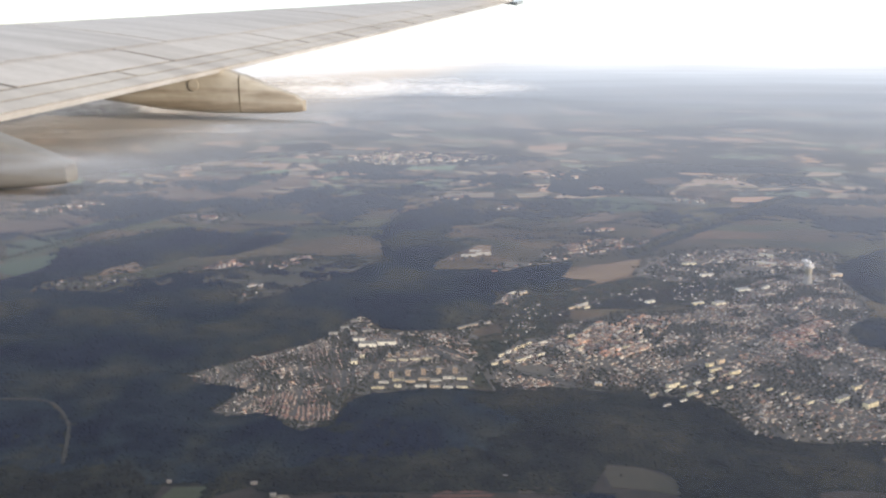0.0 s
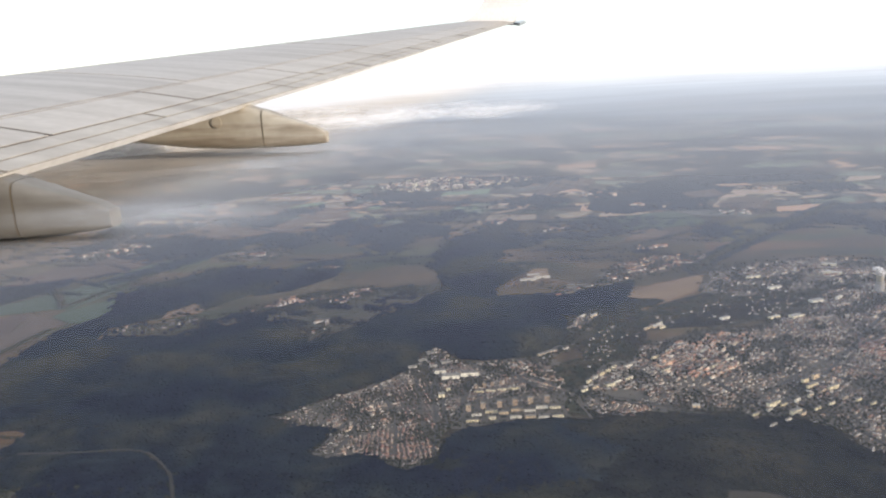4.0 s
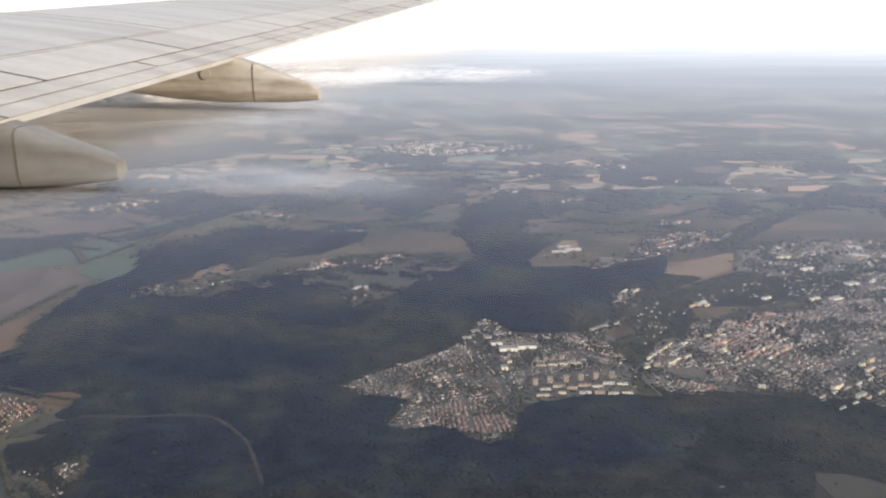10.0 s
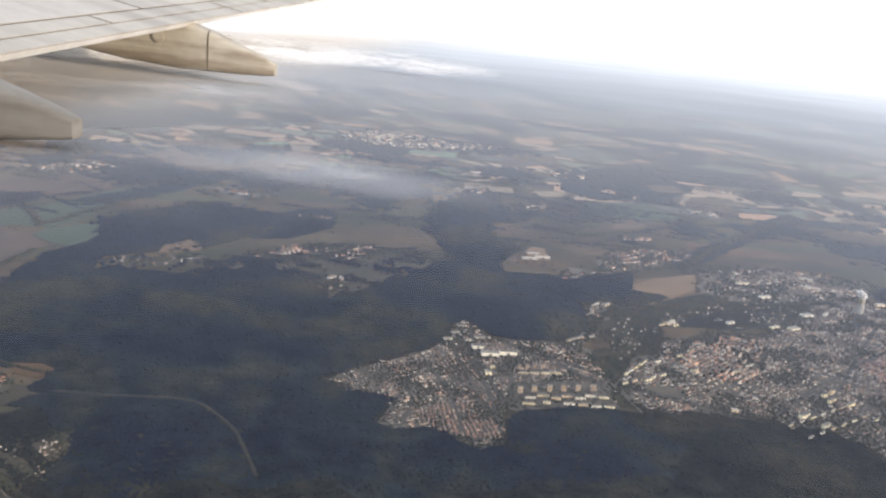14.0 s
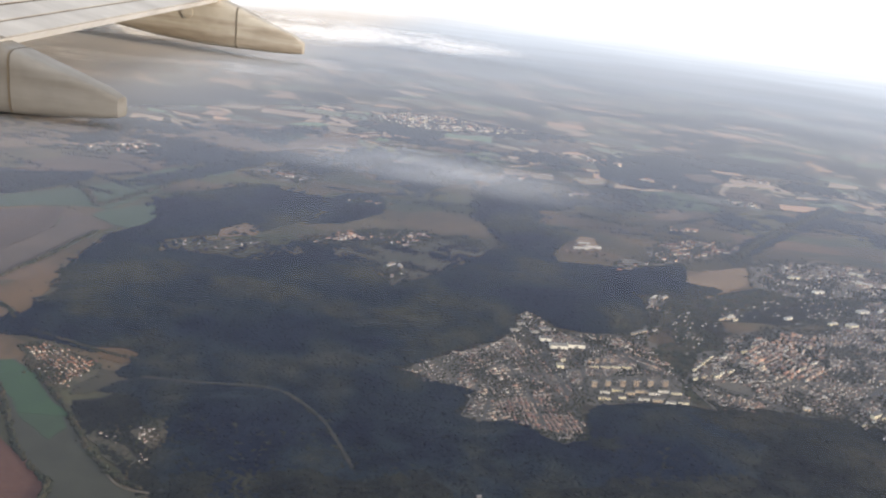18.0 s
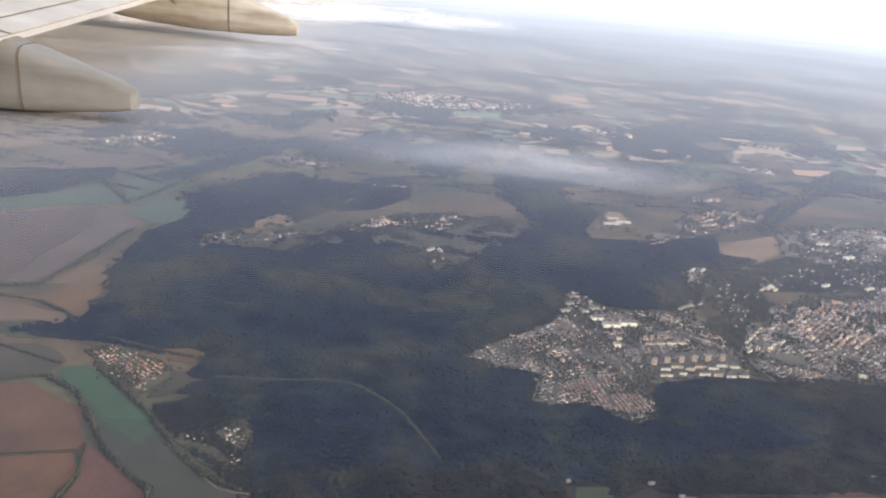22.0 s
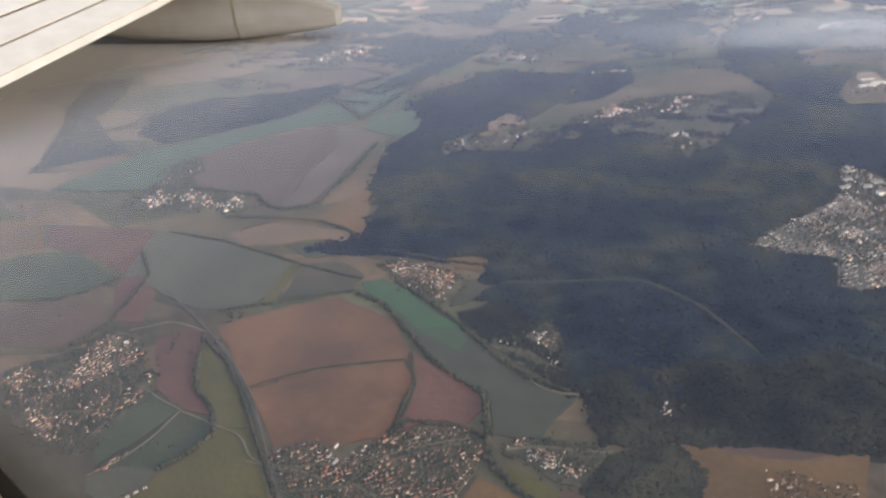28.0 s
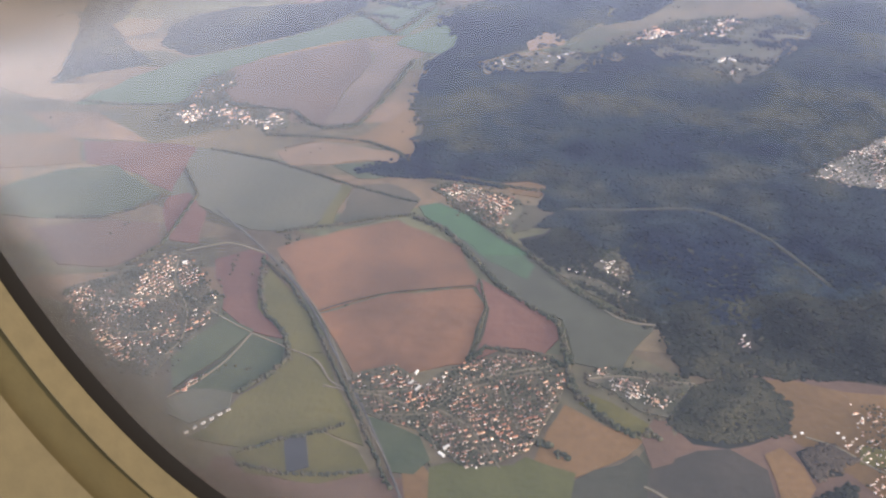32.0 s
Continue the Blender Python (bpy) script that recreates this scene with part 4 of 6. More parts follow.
ribbon("road", [(-276.0, 159.4), (-270.7, 162.1), (-264.8, 164.0), (-254.1, 160.2)], 0.4, M_TRACK, 0.42, "pale lane leading to the western village")
ribbon("forest_road", LANES[0], 0.8, M_LANE, 0.5, "pale cleared forest road through dark woodland")
ribbon("road", [(-170.6, 122.4), (-163.7, 123.9), (-156.9, 123.5), (-149.1, 123.3)], 0.4, M_TRACK, 0.42, "village street of the eastern quarter")
ribbon("road", [(-200.7, 111.9), (-194.7, 118.3), (-186.9, 122.3), (-178.2, 125.3)], 0.5, M_TRACK, 0.42, "main street of the village")
ribbon("road", [(-178.3, 156.7), (-170.8, 149.6), (-163.2, 142.4), (-155.9, 141.2)], 0.5, M_TRACK, 0.46, "pale track along the lake dam")
ribbon("road", [(-83.8, 189.8), (-80.8, 205.8), (-84.6, 218.7), (-78.5, 226.2), (-65.0, 236.8), (-50.5, 250.2)], 0.6, M_ROAD, 0.42, "grey street through the western town")
ribbon("road", [(-63.3, 269.1), (-62.3, 238.3), (-57.7, 213.9), (-55.2, 190.3)], 0.6, M_ROAD, 0.44, "straight grey street between house rows")
ribbon("road", [(-50.6, 255.2), (-31.6, 246.5), (-16.3, 234.7), (-1.8, 227.5), (13.0, 219.7), (34.1, 216.5)], 0.7, M_ROAD, 0.44, "grey main road joining the two towns")
ribbon("road", [(37.2, 218.1), (49.2, 230.9), (65.2, 249.6), (96.2, 295.1), (118.5, 325.9)], 0.7, M_ROAD, 0.44, "grey main road through the eastern town")

ribbon("road", [(20.0, 163.8), (18.0, 155.6), (16.7, 147.0), (14.6, 137.2)], 0.3, M_LANE, 0.42, "grey lane across the dark ploughland")
ribbon("road", [(-52.8, 154.2), (-23.2, 157.7), (-2.1, 160.4), (19.9, 163.1)], 0.2, M_LANE, 0.44, "grey lane along the forest edge")
ribbon("road", [(-54.0, 144.6), (-55.9, 136.3), (-61.1, 132.0), (-66.1, 127.9)], 0.4, M_ROAD, 0.44, "grey lane to the yellow halls")

for line in ([(26.2, 246.7), (34.9, 228.5), (39.8, 215.7)], [(41.6, 236.6), (51.6, 224.3), (60.3, 206.1), (65.7, 193.0)], [(43.0, 284.3), (54.1, 264.2), (68.4, 243.2), (84.3, 226.1)], [(-6.2, 231.5), (9.8, 223.6), (22.6, 211.6)], [(-11.0, 230.9), (1.4, 225.3), (15.2, 222.5), (25.0, 218.9)], [(30.2, 220.1), (55.9, 247.6), (94.2, 283.2), (131.5, 311.5)], [(55.9, 247.6), (65.5, 228.5), (80.5, 213.6), (96.2, 207.2)], [(45.8, 264.9), (66.1, 259.9), (82.4, 245.1), (109.5, 239.0)], [(32.1, 284.1), (70.0, 314.7), (115.1, 351.0)], [(1.7, 243.4), (23.5, 281.7), (52.0, 302.6)], [(83.9, 298.4), (92.9, 266.7), (98.4, 240.4)]):
    ribbon("road", line, 0.55, M_ROAD, 0.44, "grey street through the eastern town")
for line in ([(-69.3, 263.1), (-63.0, 246.1), (-56.6, 222.3), (-53.6, 209.4)], [(-52.1, 259.7), (-40.7, 249.8), (-30.2, 239.1), (-20.5, 230.8)], [(-89.4, 191.4), (-85.3, 207.3), (-83.6, 216.0), (-76.9, 219.0), (-64.7, 219.0), (-56.3, 219.5)], [(-95.3, 218.8), (-80.8, 217.4), (-60.5, 225.4), (-50.1, 231.6)], [(-73.0, 261.5), (-66.9, 237.4), (-61.2, 209.5)], [(-80.3, 239.5), (-69.7, 211.6), (-66.1, 191.4)], [(-51.0, 271.5), (-39.0, 252.4), (-26.7, 236.1)], [(-50.5, 250.2), (-50.9, 227.2), (-51.3, 211.3)]):
    ribbon("road", line, 0.5, M_ROAD, 0.44, "grey street through the western town")

for line in (
    [(-224.7, 114.2), (-217.6, 112.9), (-211.5, 112.5), (-204.9, 109.7), (-201.1, 105.1), (-198.4, 99.9)],
    [(-200.9, 110.1), (-196.5, 115.1), (-191.2, 118.4), (-185.1, 121.6), (-178.7, 123.7)],
    [(-199.8, 110.2), (-194.1, 106.9), (-189.4, 101.6), (-186.1, 96.9)],
    [(-211.3, 107.1), (-205.7, 108.0), (-200.7, 109.2)],
    [(-187.9, 120.5), (-185.7, 111.7), (-182.7, 104.5)],
):
    ribbon("road", line, 0.3, M_TRACK, 0.43, "pale village street between houses and gardens")
for line in (
    [(-276.7, 157.4), (-272.9, 146.3), (-264.8, 135.5), (-261.4, 125.3), (-262.7, 119.4)],
    [(-282.7, 138.4), (-274.0, 139.1), (-264.8, 135.5), (-258.3, 137.2)],
    [(-278.7, 125.7), (-269.1, 126.6), (-262.8, 129.7)],
):
    ribbon("road", line, 0.28, M_TRACK, 0.43, "narrow street of the western village")

# ---- trees along banks, ditches and lanes ----
for k, line in enumerate(CLEARED[:3]):
    fringe(list(line), 4.5, 2.0, 40 + k)
fringe([(-239, 352), (-227, 378), (-205, 408), (-167, 398), (-164, 368), (-181, 339), (-196, 338), (-208, 322), (-220, 318), (-229, 336)], 5.0, 2.4, 44)
fringe([(-84, 408), (-82, 468), (-59, 489), (-28, 458), (-37, 437), (-49, 433), (-52, 392), (-48, 340), (-65, 338)], 5.0, 2.6, 45)
fringe([(-235, 302), (-232, 254), (-227, 244), (-225, 217), (-242, 207), (-225, 217), (-227, 244), (-232, 254)], 2.5, 1.4, 46)
ROWS = (
    ("tree row along the western lake bank", 1.5, [(-218.3, 181.9), (-208.6, 176.1), (-200.1, 164.3), (-191.7, 152.5), (-184.4, 145.5), (-177.0, 139.5), (-175.0, 127.5)]),
    ("tree row along the eastern lake bank", 1.3, [(-209.1, 189.8), (-190.7, 172.3), (-182.1, 162.3), (-174.8, 153.1), (-166.9, 146.1), (-158.3, 142.2)]),
    ("wooded stream below the lake", 1.6, [(-174.8, 127.5), (-173.4, 119.1), (-168.3, 112.2), (-163.0, 108.4), (-157.3, 108.2)]),
    ("dark trees along a ditch in the ploughed field", 0.7, [(-196.7, 154.3), (-194.1, 143.9), (-194.7, 132.7), (-195.7, 124.2)]),
    ("trees along a winding ditch", 1.3, [(-254.0, 158.9), (-249.7, 144.6), (-245.4, 136.2), (-238.0, 128.8), (-234.7, 121.6), (-237.1, 116.8), (-242.2, 110.2)]),
    ("trees along the railway", 0.9, [(-253.1, 157.2), (-243.0, 147.7), (-233.7, 135.4), (-224.5, 120.9), (-216.6, 108.9), (-205.1, 89.6)]),
    ("wooded edge of the large grey field", 1.8, [(-274.4, 248.3), (-266.8, 239.3), (-260.3, 236.1), (-249.2, 239.6), (-244.5, 268.0), (-241.3, 301.5)]),
    ("tree row across the stubble fields", 1.1, [(-279.3, 229.4), (-261.3, 229.4), (-243.1, 227.0), (-232.3, 221.2), (-226.2, 213.9)]),
    ("dark tree row along a field lane", 0.9, [(-293.7, 217.7), (-270.9, 211.5), (-253.4, 203.6), (-242.8, 198.8), (-227.9, 192.6), (-218.9, 189.6)]),
    ("tree row below the grey-green field", 1.0, [(-254.7, 170.6), (-246.0, 173.7), (-238.6, 176.2), (-225.4, 181.3), (-218.6, 183.4)]),
    ("scrub beside the pond", 0.9, [(-235.6, 95.0), (-228.5, 99.0), (-223.3, 100.8), (-217.4, 104.2)]),
    ("scrub below the pond", 0.9, [(-235.0, 92.0), (-225.7, 90.8), (-218.3, 91.5), (-210.7, 93.2)]),
    ("dark trees on the edge of the village field", 1.6, [(-182.1, 105.1), (-178.3, 103.5), (-173.7, 100.6)]),
    ("trees above the village", 1.2, [(-195.6, 125.1), (-192.5, 130.0), (-188.7, 129.2), (-180.2, 128.7), (-175.3, 125.7)]),
    ("tree row beside the western village", 0.9, [(-295.3, 187.7), (-300.8, 179.0), (-308.5, 173.6), (-322.0, 172.4)]),
    ("hedge along the upper fields", 1.2, [(-361.3, 252.9), (-342.8, 250.9), (-322.9, 252.2), (-304.2, 255.4), (-275.5, 248.2)]),
    ("dark hedge between the western fields", 1.0, [(-288.9, 151.5), (-284.0, 162.7), (-285.7, 188.6), (-296.3, 203.7)]),
    ("tree belt beyond the lake hamlet", 1.2, [(-222.7, 209.7), (-206.3, 204.6), (-194.1, 200.9), (-182.5, 198.6)]),
    ("dark belt along the valley", 5.0, [(46.4, 381.2), (75.4, 426.5), (112.6, 474.5), (168.3, 544.0)]),
    ("dark belt beside the hill wood", 4.0, [(-23.7, 435.7), (-1.1, 424.3), (14.6, 433.0)]),
    ("trees along the green strip", 3.0, [(-280.2, 366.3), (-256.6, 334.3), (-247.1, 367.1), (-240.4, 394.9)]),
)
for i, (label, width, line) in enumerate(ROWS):
    hedge(line, label, 0.72 * width, max(0.22, width * 0.19), 0.55 + 0.25 * width, 40 + i)


# ---- houses ----
def house_shape(l, w, wall, ridge, eave=0.06):
    """Walls and a pitched roof with thickness, for a house on the origin."""
    x, y = l / 2, w / 2
    v = [(-x, -y, 0), (x, -y, 0), (x, y, 0), (-x, y, 0), (-x, -y, wall), (x, -y, wall), (x, y, wall), (-x, y, wall), (-x, 0, ridge), (x, 0, ridge)]
    f = [(0, 1, 5, 4), (1, 2, 6, 9, 5), (2, 3, 7, 6), (3, 0, 4, 8, 7)]
    e, t = eave, 0.05
    dz = (ridge - wall) / y * e
    rv = []
    for up in (0.012, t):
        rv += [(-x - e, -y - e, wall - dz + up), (x + e, -y - e, wall - dz + up), (x + e, 0, ridge + up), (-x - e, 0, ridge + up), (-x - e, y + e, wall - dz + up), (x + e, y + e, wall - dz + up)]
    rf = [(6, 7, 8, 9), (9, 8, 11, 10), (1, 0, 3, 2), (2, 3, 4, 5), (0, 1, 7, 6), (5, 4, 10, 11), (1, 2, 8, 7), (2, 5, 11, 8), (3, 0, 6, 9), (4, 3, 9, 10)]
    return v, f, rv, rf


def triangles(faces):
    return [(f[0], f[i], f[i + 1]) for f in faces for i in range(1, len(f) - 1)]


SHAPES = [house_shape(l, w, a, r) for l, w, a, r in ((0.85, 0.62, 0.42, 0.78), (1.0, 0.66, 0.46, 0.86), (0.7, 0.6, 0.4, 0.72), (1.3, 0.6, 0.42, 0.75), (0.9, 0.75, 0.62, 1.0), (2.3, 0.55, 0.5, 0.8), (1.7, 0.6, 0.55, 0.85))]


def density(q, seed):
    """How closely the houses stand: quarters, parks and wooded gaps."""
    return 0.8 + 2.0 * noise.noise((q[0] * 0.085, q[1] * 0.085, seed)) + 1.2 * noise.noise((q[0] * 0.03, q[1] * 0.03, seed + 5))


def town(name, poly, label, gap=1.7, angle=20.0, row=1.3, size=1.0, roofs=None, seed=1, keep=0.85, trees=0.5, holes=(), ground=True, walls=None, soils=None, loose=0.42, warp=3.6, kinds=None):
    """Rows of small houses with gardens inside an outline, too many to count: houses and garden trees."""
    place = tagged(new(name), label, "houses", kind="stuff")
    rs = np.random.RandomState(seed)
    pts = scatter(poly, gap * 0.60, seed, loose, angle, row * 1.5)
    pts += np.array([[warp * gap * noise.noise((q[0] * 0.05, q[1] * 0.05, seed + k)) for k in (0.3, 7.7)] for q in pts])
    pts = pts[inside(poly, pts)]
    for h in holes:
        pts = pts[~inside(h, pts)]
    open_spots = off_streets(pts, 0.75)
    pts = open_spots if len(open_spots) > 9 else pts
    thin = np.array([density(q, seed) for q in pts])
    rim = (rim_distance(pts, [list(poly) + [poly[0]]]) / (2.2 * gap)).clip(0.25, 1) if ground else 1.0
    pts = pts[rs.rand(len(pts)) < keep * thin.clip(0.1, 1.15) * rim]
    V, F, S, k = [], [], [], 0
    shapes = []
    for v, f, rv, rf in SHAPES:
        t1, t2 = triangles(f), triangles(rf)
        shapes.append((np.array(v + rv), np.array(t1 + [tuple(i + len(v) for i in q) for q in t2]), np.array([0] * len(t1) + [1] * len(t2))))
    for p in pts:
        v, f, s = shapes[kinds[rs.randint(len(kinds))] if kinds else rs.randint(len(shapes))]
        a = radians(angle + 10 * warp * noise.noise((p[0] * 0.04, p[1] * 0.04, seed)) + (90 if rs.rand() < 0.27 else 0) + rs.normal() * 4)
        m = np.array([[math.cos(a), math.sin(a), 0], [-math.sin(a), math.cos(a), 0], [0, 0, 1]])
        V.append((v * size * 0.76 * (0.6 + 0.8 * rs.rand() ** 1.4)) @ m + (p[0], p[1], 0.3))
        F.append(f + k)
        S.append(s)
        k += len(v)
    part("house_rows", tri_mesh("house_rows", np.concatenate(V), np.concatenate(F), [walls or M_WALL, roofs or M_ROOF], np.concatenate(S)), place)
    g = scatter(poly, gap * 0.85, seed + 50, 0.5, angle + 11)
    for h in holes:
        g = g[~inside(h, g)]
    bare = np.array([density(q, seed) for q in g])
    g = g[rs.rand(len(g)) < trees * (2.6 - 2.0 * bare.clip(0.1, 1.25))] if len(g) else g
    if len(g):
        v, f = crowns_at(g + 0.0, 1.1 * size, 0.62 * size, seed + 9, 5)
        v[:, 2] += 0.3
        part("garden_trees", tri_mesh("garden_trees", v, f, [M_GARDEN]), place)
    if ground:
        edge = np.array(ragged(list(poly), 0.8 * gap, 3.0, seed))[:, :2]
        edge = edge + rs.normal(size=edge.shape) * 1.1 * gap
        v, f = crowns_at(edge[rs.rand(len(edge)) < 0.8], 1.5 * size, 0.7 * size, seed + 19, 5)
        v[:, 2] += 0.15
        part("edge_trees", tri_mesh("edge_trees", v, f, [M_GARDEN]), place)
        land("settlement_ground", poly, soils or M_YARD, 0.26, "grey-brown ground of gardens and yards", "ground", "structure", 3.0 * gap, 2.0)
    return place


MAIN = [(-221, 117), (-211, 122), (-204, 116), (-199, 123), (-191, 127), (-180, 129), (-175, 122), (-176, 116), (-179, 108), (-181, 102), (-188, 97), (-192, 96), (-199, 100), (-203, 104), (-210, 106), (-214, 108), (-219, 114)]
TOWN_W = [(-109, 214), (-97, 228), (-81, 243), (-73, 255), (-70, 272), (-64, 275), (-58, 264), (-51, 259), (-31, 265), (-26, 268), (-20, 251), (-17, 234), (-18, 217), (-45, 210), (-54, 207), (-55, 187), (-62, 184), (-74, 191), (-82, 190), (-90, 191), (-87, 205)]
TOWN_E = [(-18, 237), (-13, 250), (2, 260), (11, 275), (33, 291), (44, 295), (54, 295), (70, 309), (84, 331), (96, 344), (126, 362), (134, 344), (127, 299), (109, 273), (116, 258), (127, 255), (101, 195), (80, 193), (57, 190), (55, 199), (52, 211), (42, 217), (29, 213), (19, 219), (3, 216), (-11, 215)]
RED_W = [(-81.1, 202.1), (-69.3, 207.2), (-57.1, 212.1), (-55.4, 188.7), (-64.2, 188.6), (-73.7, 190.6)]
SLABS_W = [(-50.8, 226.4), (-18.0, 234.3), (-17.9, 215.7), (-50.4, 208.9)]
RED_E = [(81.2, 269.5), (90.1, 288.1), (106.4, 295.1), (108.7, 278.5), (95.7, 250.9), (89.1, 252.5)]
CORE_E = [(8.2, 255.3), (21.0, 276.7), (38.8, 289.5), (50.4, 283.3), (43.0, 259.5), (29.9, 242.9), (17.3, 245.3)]
PARK_E = [(-25.7, 252.5), (-13.3, 262.5), (-6.4, 256.3), (-13.2, 238.7), (-21.3, 237.1)]
PARK_F = [(-7.7, 233.3), (2.3, 236.5), (6.9, 229.2), (-2.0, 226.3)]
VILLAS = [(-52.1, 259.7), (-34.2, 261.5), (-28.2, 252.9), (-19.0, 237.1), (-22.9, 231.7), (-34.0, 243.0), (-46.1, 252.0)]
PINK_W = [(-74.2, 236.6), (-65.2, 242.1), (-56.0, 216.8), (-55.6, 212.8), (-64.7, 210.7), (-70.2, 219.1)]
TIP_W = [(-108.6, 213.0), (-100.1, 222.4), (-90.9, 231.9), (-90.6, 217.2), (-90.7, 210.1), (-99.5, 207.2)]
town("western_town", TOWN_W, "dense quarter of small grey and brown roofed houses", 1.3, 24, 1.3, 0.7, M_GREYROOF, 3, 0.85, 0.75, (RED_W, SLABS_W, VILLAS, PINK_W, TIP_W))
town("western_gardens", TIP_W, "sparse houses and allotments running out into the forest", 1.7, 30, 1.3, 0.62, M_GREYROOF, 34, 0.6, 1.1, ground=False)
town("terraced_quarter", RED_W, "rows of red-roofed terraced houses", 0.95, 98, 1.6, 0.66, M_TERRACE, 4, 0.95, 0.3, ground=False, loose=0.4, warp=2.4, kinds=(0, 1, 3, 5, 6), walls=M_TOWER)
town("garden_rows", PINK_W, "rows of pinkish houses along straight streets", 1.05, 112, 1.7, 0.62, M_TERRACE, 35, 0.75, 0.5, ground=False, loose=0.3, warp=1.2, kinds=(0, 3, 6))
town("villa_quarter", VILLAS, "rows of pinkish villas along the forest edge", 1.15, -38, 1.7, 0.8, M_MIXROOF, 36, 0.85, 0.35, ground=False, loose=0.2, warp=1.5)
town("courtyards", SLABS_W, "low houses, garages and trees between blocks of flats", 1.9, 8, 1.1, 0.6, M_GREYROOF, 33, 0.4, 0.8, ground=False)
town("eastern_town", TOWN_E, "sprawling town of grey and red roofs with many trees", 1.5, 40, 1.35, 0.82, M_GREYROOF, 5, 0.74, 0.6, (RED_E, CORE_E, PARK_E, PARK_F), walls=M_CREAM, loose=0.55, warp=5.0, kinds=(0, 1, 2, 3, 5, 6))
town("old_town", CORE_E, "dense old town of sunlit red and cream houses", 1.35, 44, 1.7, 1.2, M_MIXROOF, 6, 0.95, 0.25, ground=False, walls=M_CREAM, loose=0.45, warp=3.2, kinds=(1, 3, 4, 5, 6))
town("red_quarter", RED_E, "rows of red-roofed houses", 1.2, 34, 1.7, 1.0, M_TERRACE, 7, 0.95, 0.2, ground=False, loose=0.25, warp=1.5, kinds=(1, 3, 5, 6))
town("northern_quarter", [(45, 342), (57, 382), (99, 399), (125, 396), (146, 393), (141, 372), (125, 360), (96, 344), (73, 337), (56, 335)], "scattered houses and sheds on the town's far edge", 2.4, 20, 1.3, 1.2, M_GREYROOF, 8, 0.75, 0.45)
town("hillside_houses", [(-13, 252), (-10, 282), (2, 301), (25, 311), (46, 329), (61, 335), (93, 341), (84, 331), (70, 309), (44, 297), (13, 293), (11, 275), (2, 261)], "scattered houses among trees above the town", 1.8, 36, 1.3, 0.7, M_GREYROOF, 31, 0.2, 0.6, ground=False)
forest("thicket", PARK_E, "bare garden trees between the two towns", 1.0, 0.6, 28, (), M_GARDEN, False)
town("edge_houses", [(-16, 310), (-5, 315), (-2, 304), (-11, 292), (-18, 270), (-24, 261), (-27, 265), (-17, 282)], "row of pale houses along the forest edge", 2.4, 60, 1.2, 1.4, M_GREYROOF, 9, 0.8, 0.5)
town("rows_village", [(0, 360), (9, 394), (32, 415), (64, 412), (57, 399), (38, 382), (13, 365), (-8, 349), (-21, 338), (-19, 353)], "village of long rows of reddish houses", 2.4, 24, 1.9, 1.3, M_ROOF, 10, 0.8, 0.6)
town("far_town", [(-175, 679), (-166, 718), (-118, 772), (-84, 754), (-41, 740), (-31, 707), (-89, 665), (-136, 652)], "distant town of pale and reddish buildings", 4.2, 10, 1.4, 1.9, M_MIXROOF, 11, 0.95, 0.15, walls=M_CREAM, kinds=(1, 3, 5, 6))
town("forest_village", [(-158, 319), (-148, 341), (-135, 353), (-111, 361), (-103, 350), (-119, 333), (-137, 330), (-144, 329)], "village in a forest clearing", 1.7, 30, 1.4, 1.15, M_MIXROOF, 12, 0.95, 0.5, walls=M_CREAM, soils=M_CROFT)
town("forest_hamlet", [(-214, 295), (-206, 307), (-186, 311), (-177, 316), (-173, 312), (-188, 298), (-204, 290)], "hamlet of small houses in the forest", 3.4, 35, 1.4, 1.2, M_GREYROOF, 13, 0.45, 0.5, ground=False)
town("clearing_houses", [(-122.1, 286.5), (-122.8, 302.4), (-117.7, 314.3), (-112.9, 311.3), (-116.1, 297.6)], "cluster of white houses at the tip of a clearing", 2.8, 60, 1.1, 1.5, M_GREYROOF, 14, 0.7, 0.3, ground=False)
town("north_hamlet", [(-210, 432), (-200, 453), (-180, 451), (-176, 430), (-193, 426)], "distant hamlet of pale houses", 5.0, 10, 1.2, 2.2, M_ROOF, 15, 0.7, 0.5)
town("west_hamlet", [(-309, 433), (-303, 451), (-285, 468), (-280, 457), (-294, 435)], "distant hamlet between fields", 5.0, 25, 1.2, 2.0, M_ROOF, 16, 0.7, 0.4)
town("northern_village", [(-321, 239), (-321, 258), (-322, 281), (-312, 284), (-307, 273), (-310, 259), (-296, 249), (-288, 249), (-276, 249), (-272, 241), (-274, 232), (-288, 236), (-307, 236)], "village of pale houses beyond the fallow field", 1.8, 30, 1.4, 0.85, M_MIXROOF, 17, 0.8, 0.6, soils=M_CROFT)
town("lakeside_hamlet", [(-217, 198), (-211, 203), (-202, 199), (-191, 194), (-191, 186), (-193, 178), (-197, 179), (-205, 187), (-211, 193)], "hamlet of small houses beside the lake", 1.1, -35, 1.3, 0.62, M_ROOF, 18, 0.8, 0.8, walls=M_CREAM, soils=M_CROFT)
town("western_village", [(-301, 139), (-292, 145), (-286, 151), (-280, 158), (-273, 157), (-266, 149), (-258, 138), (-257, 132), (-259, 125), (-260, 120), (-263, 113), (-273, 115), (-282, 122), (-291, 128)], "sunlit village of small cream and red houses", 1.1, 50, 1.35, 0.56, M_ROOF, 41, 0.85, 0.5, walls=M_CREAM, soils=M_CROFT)
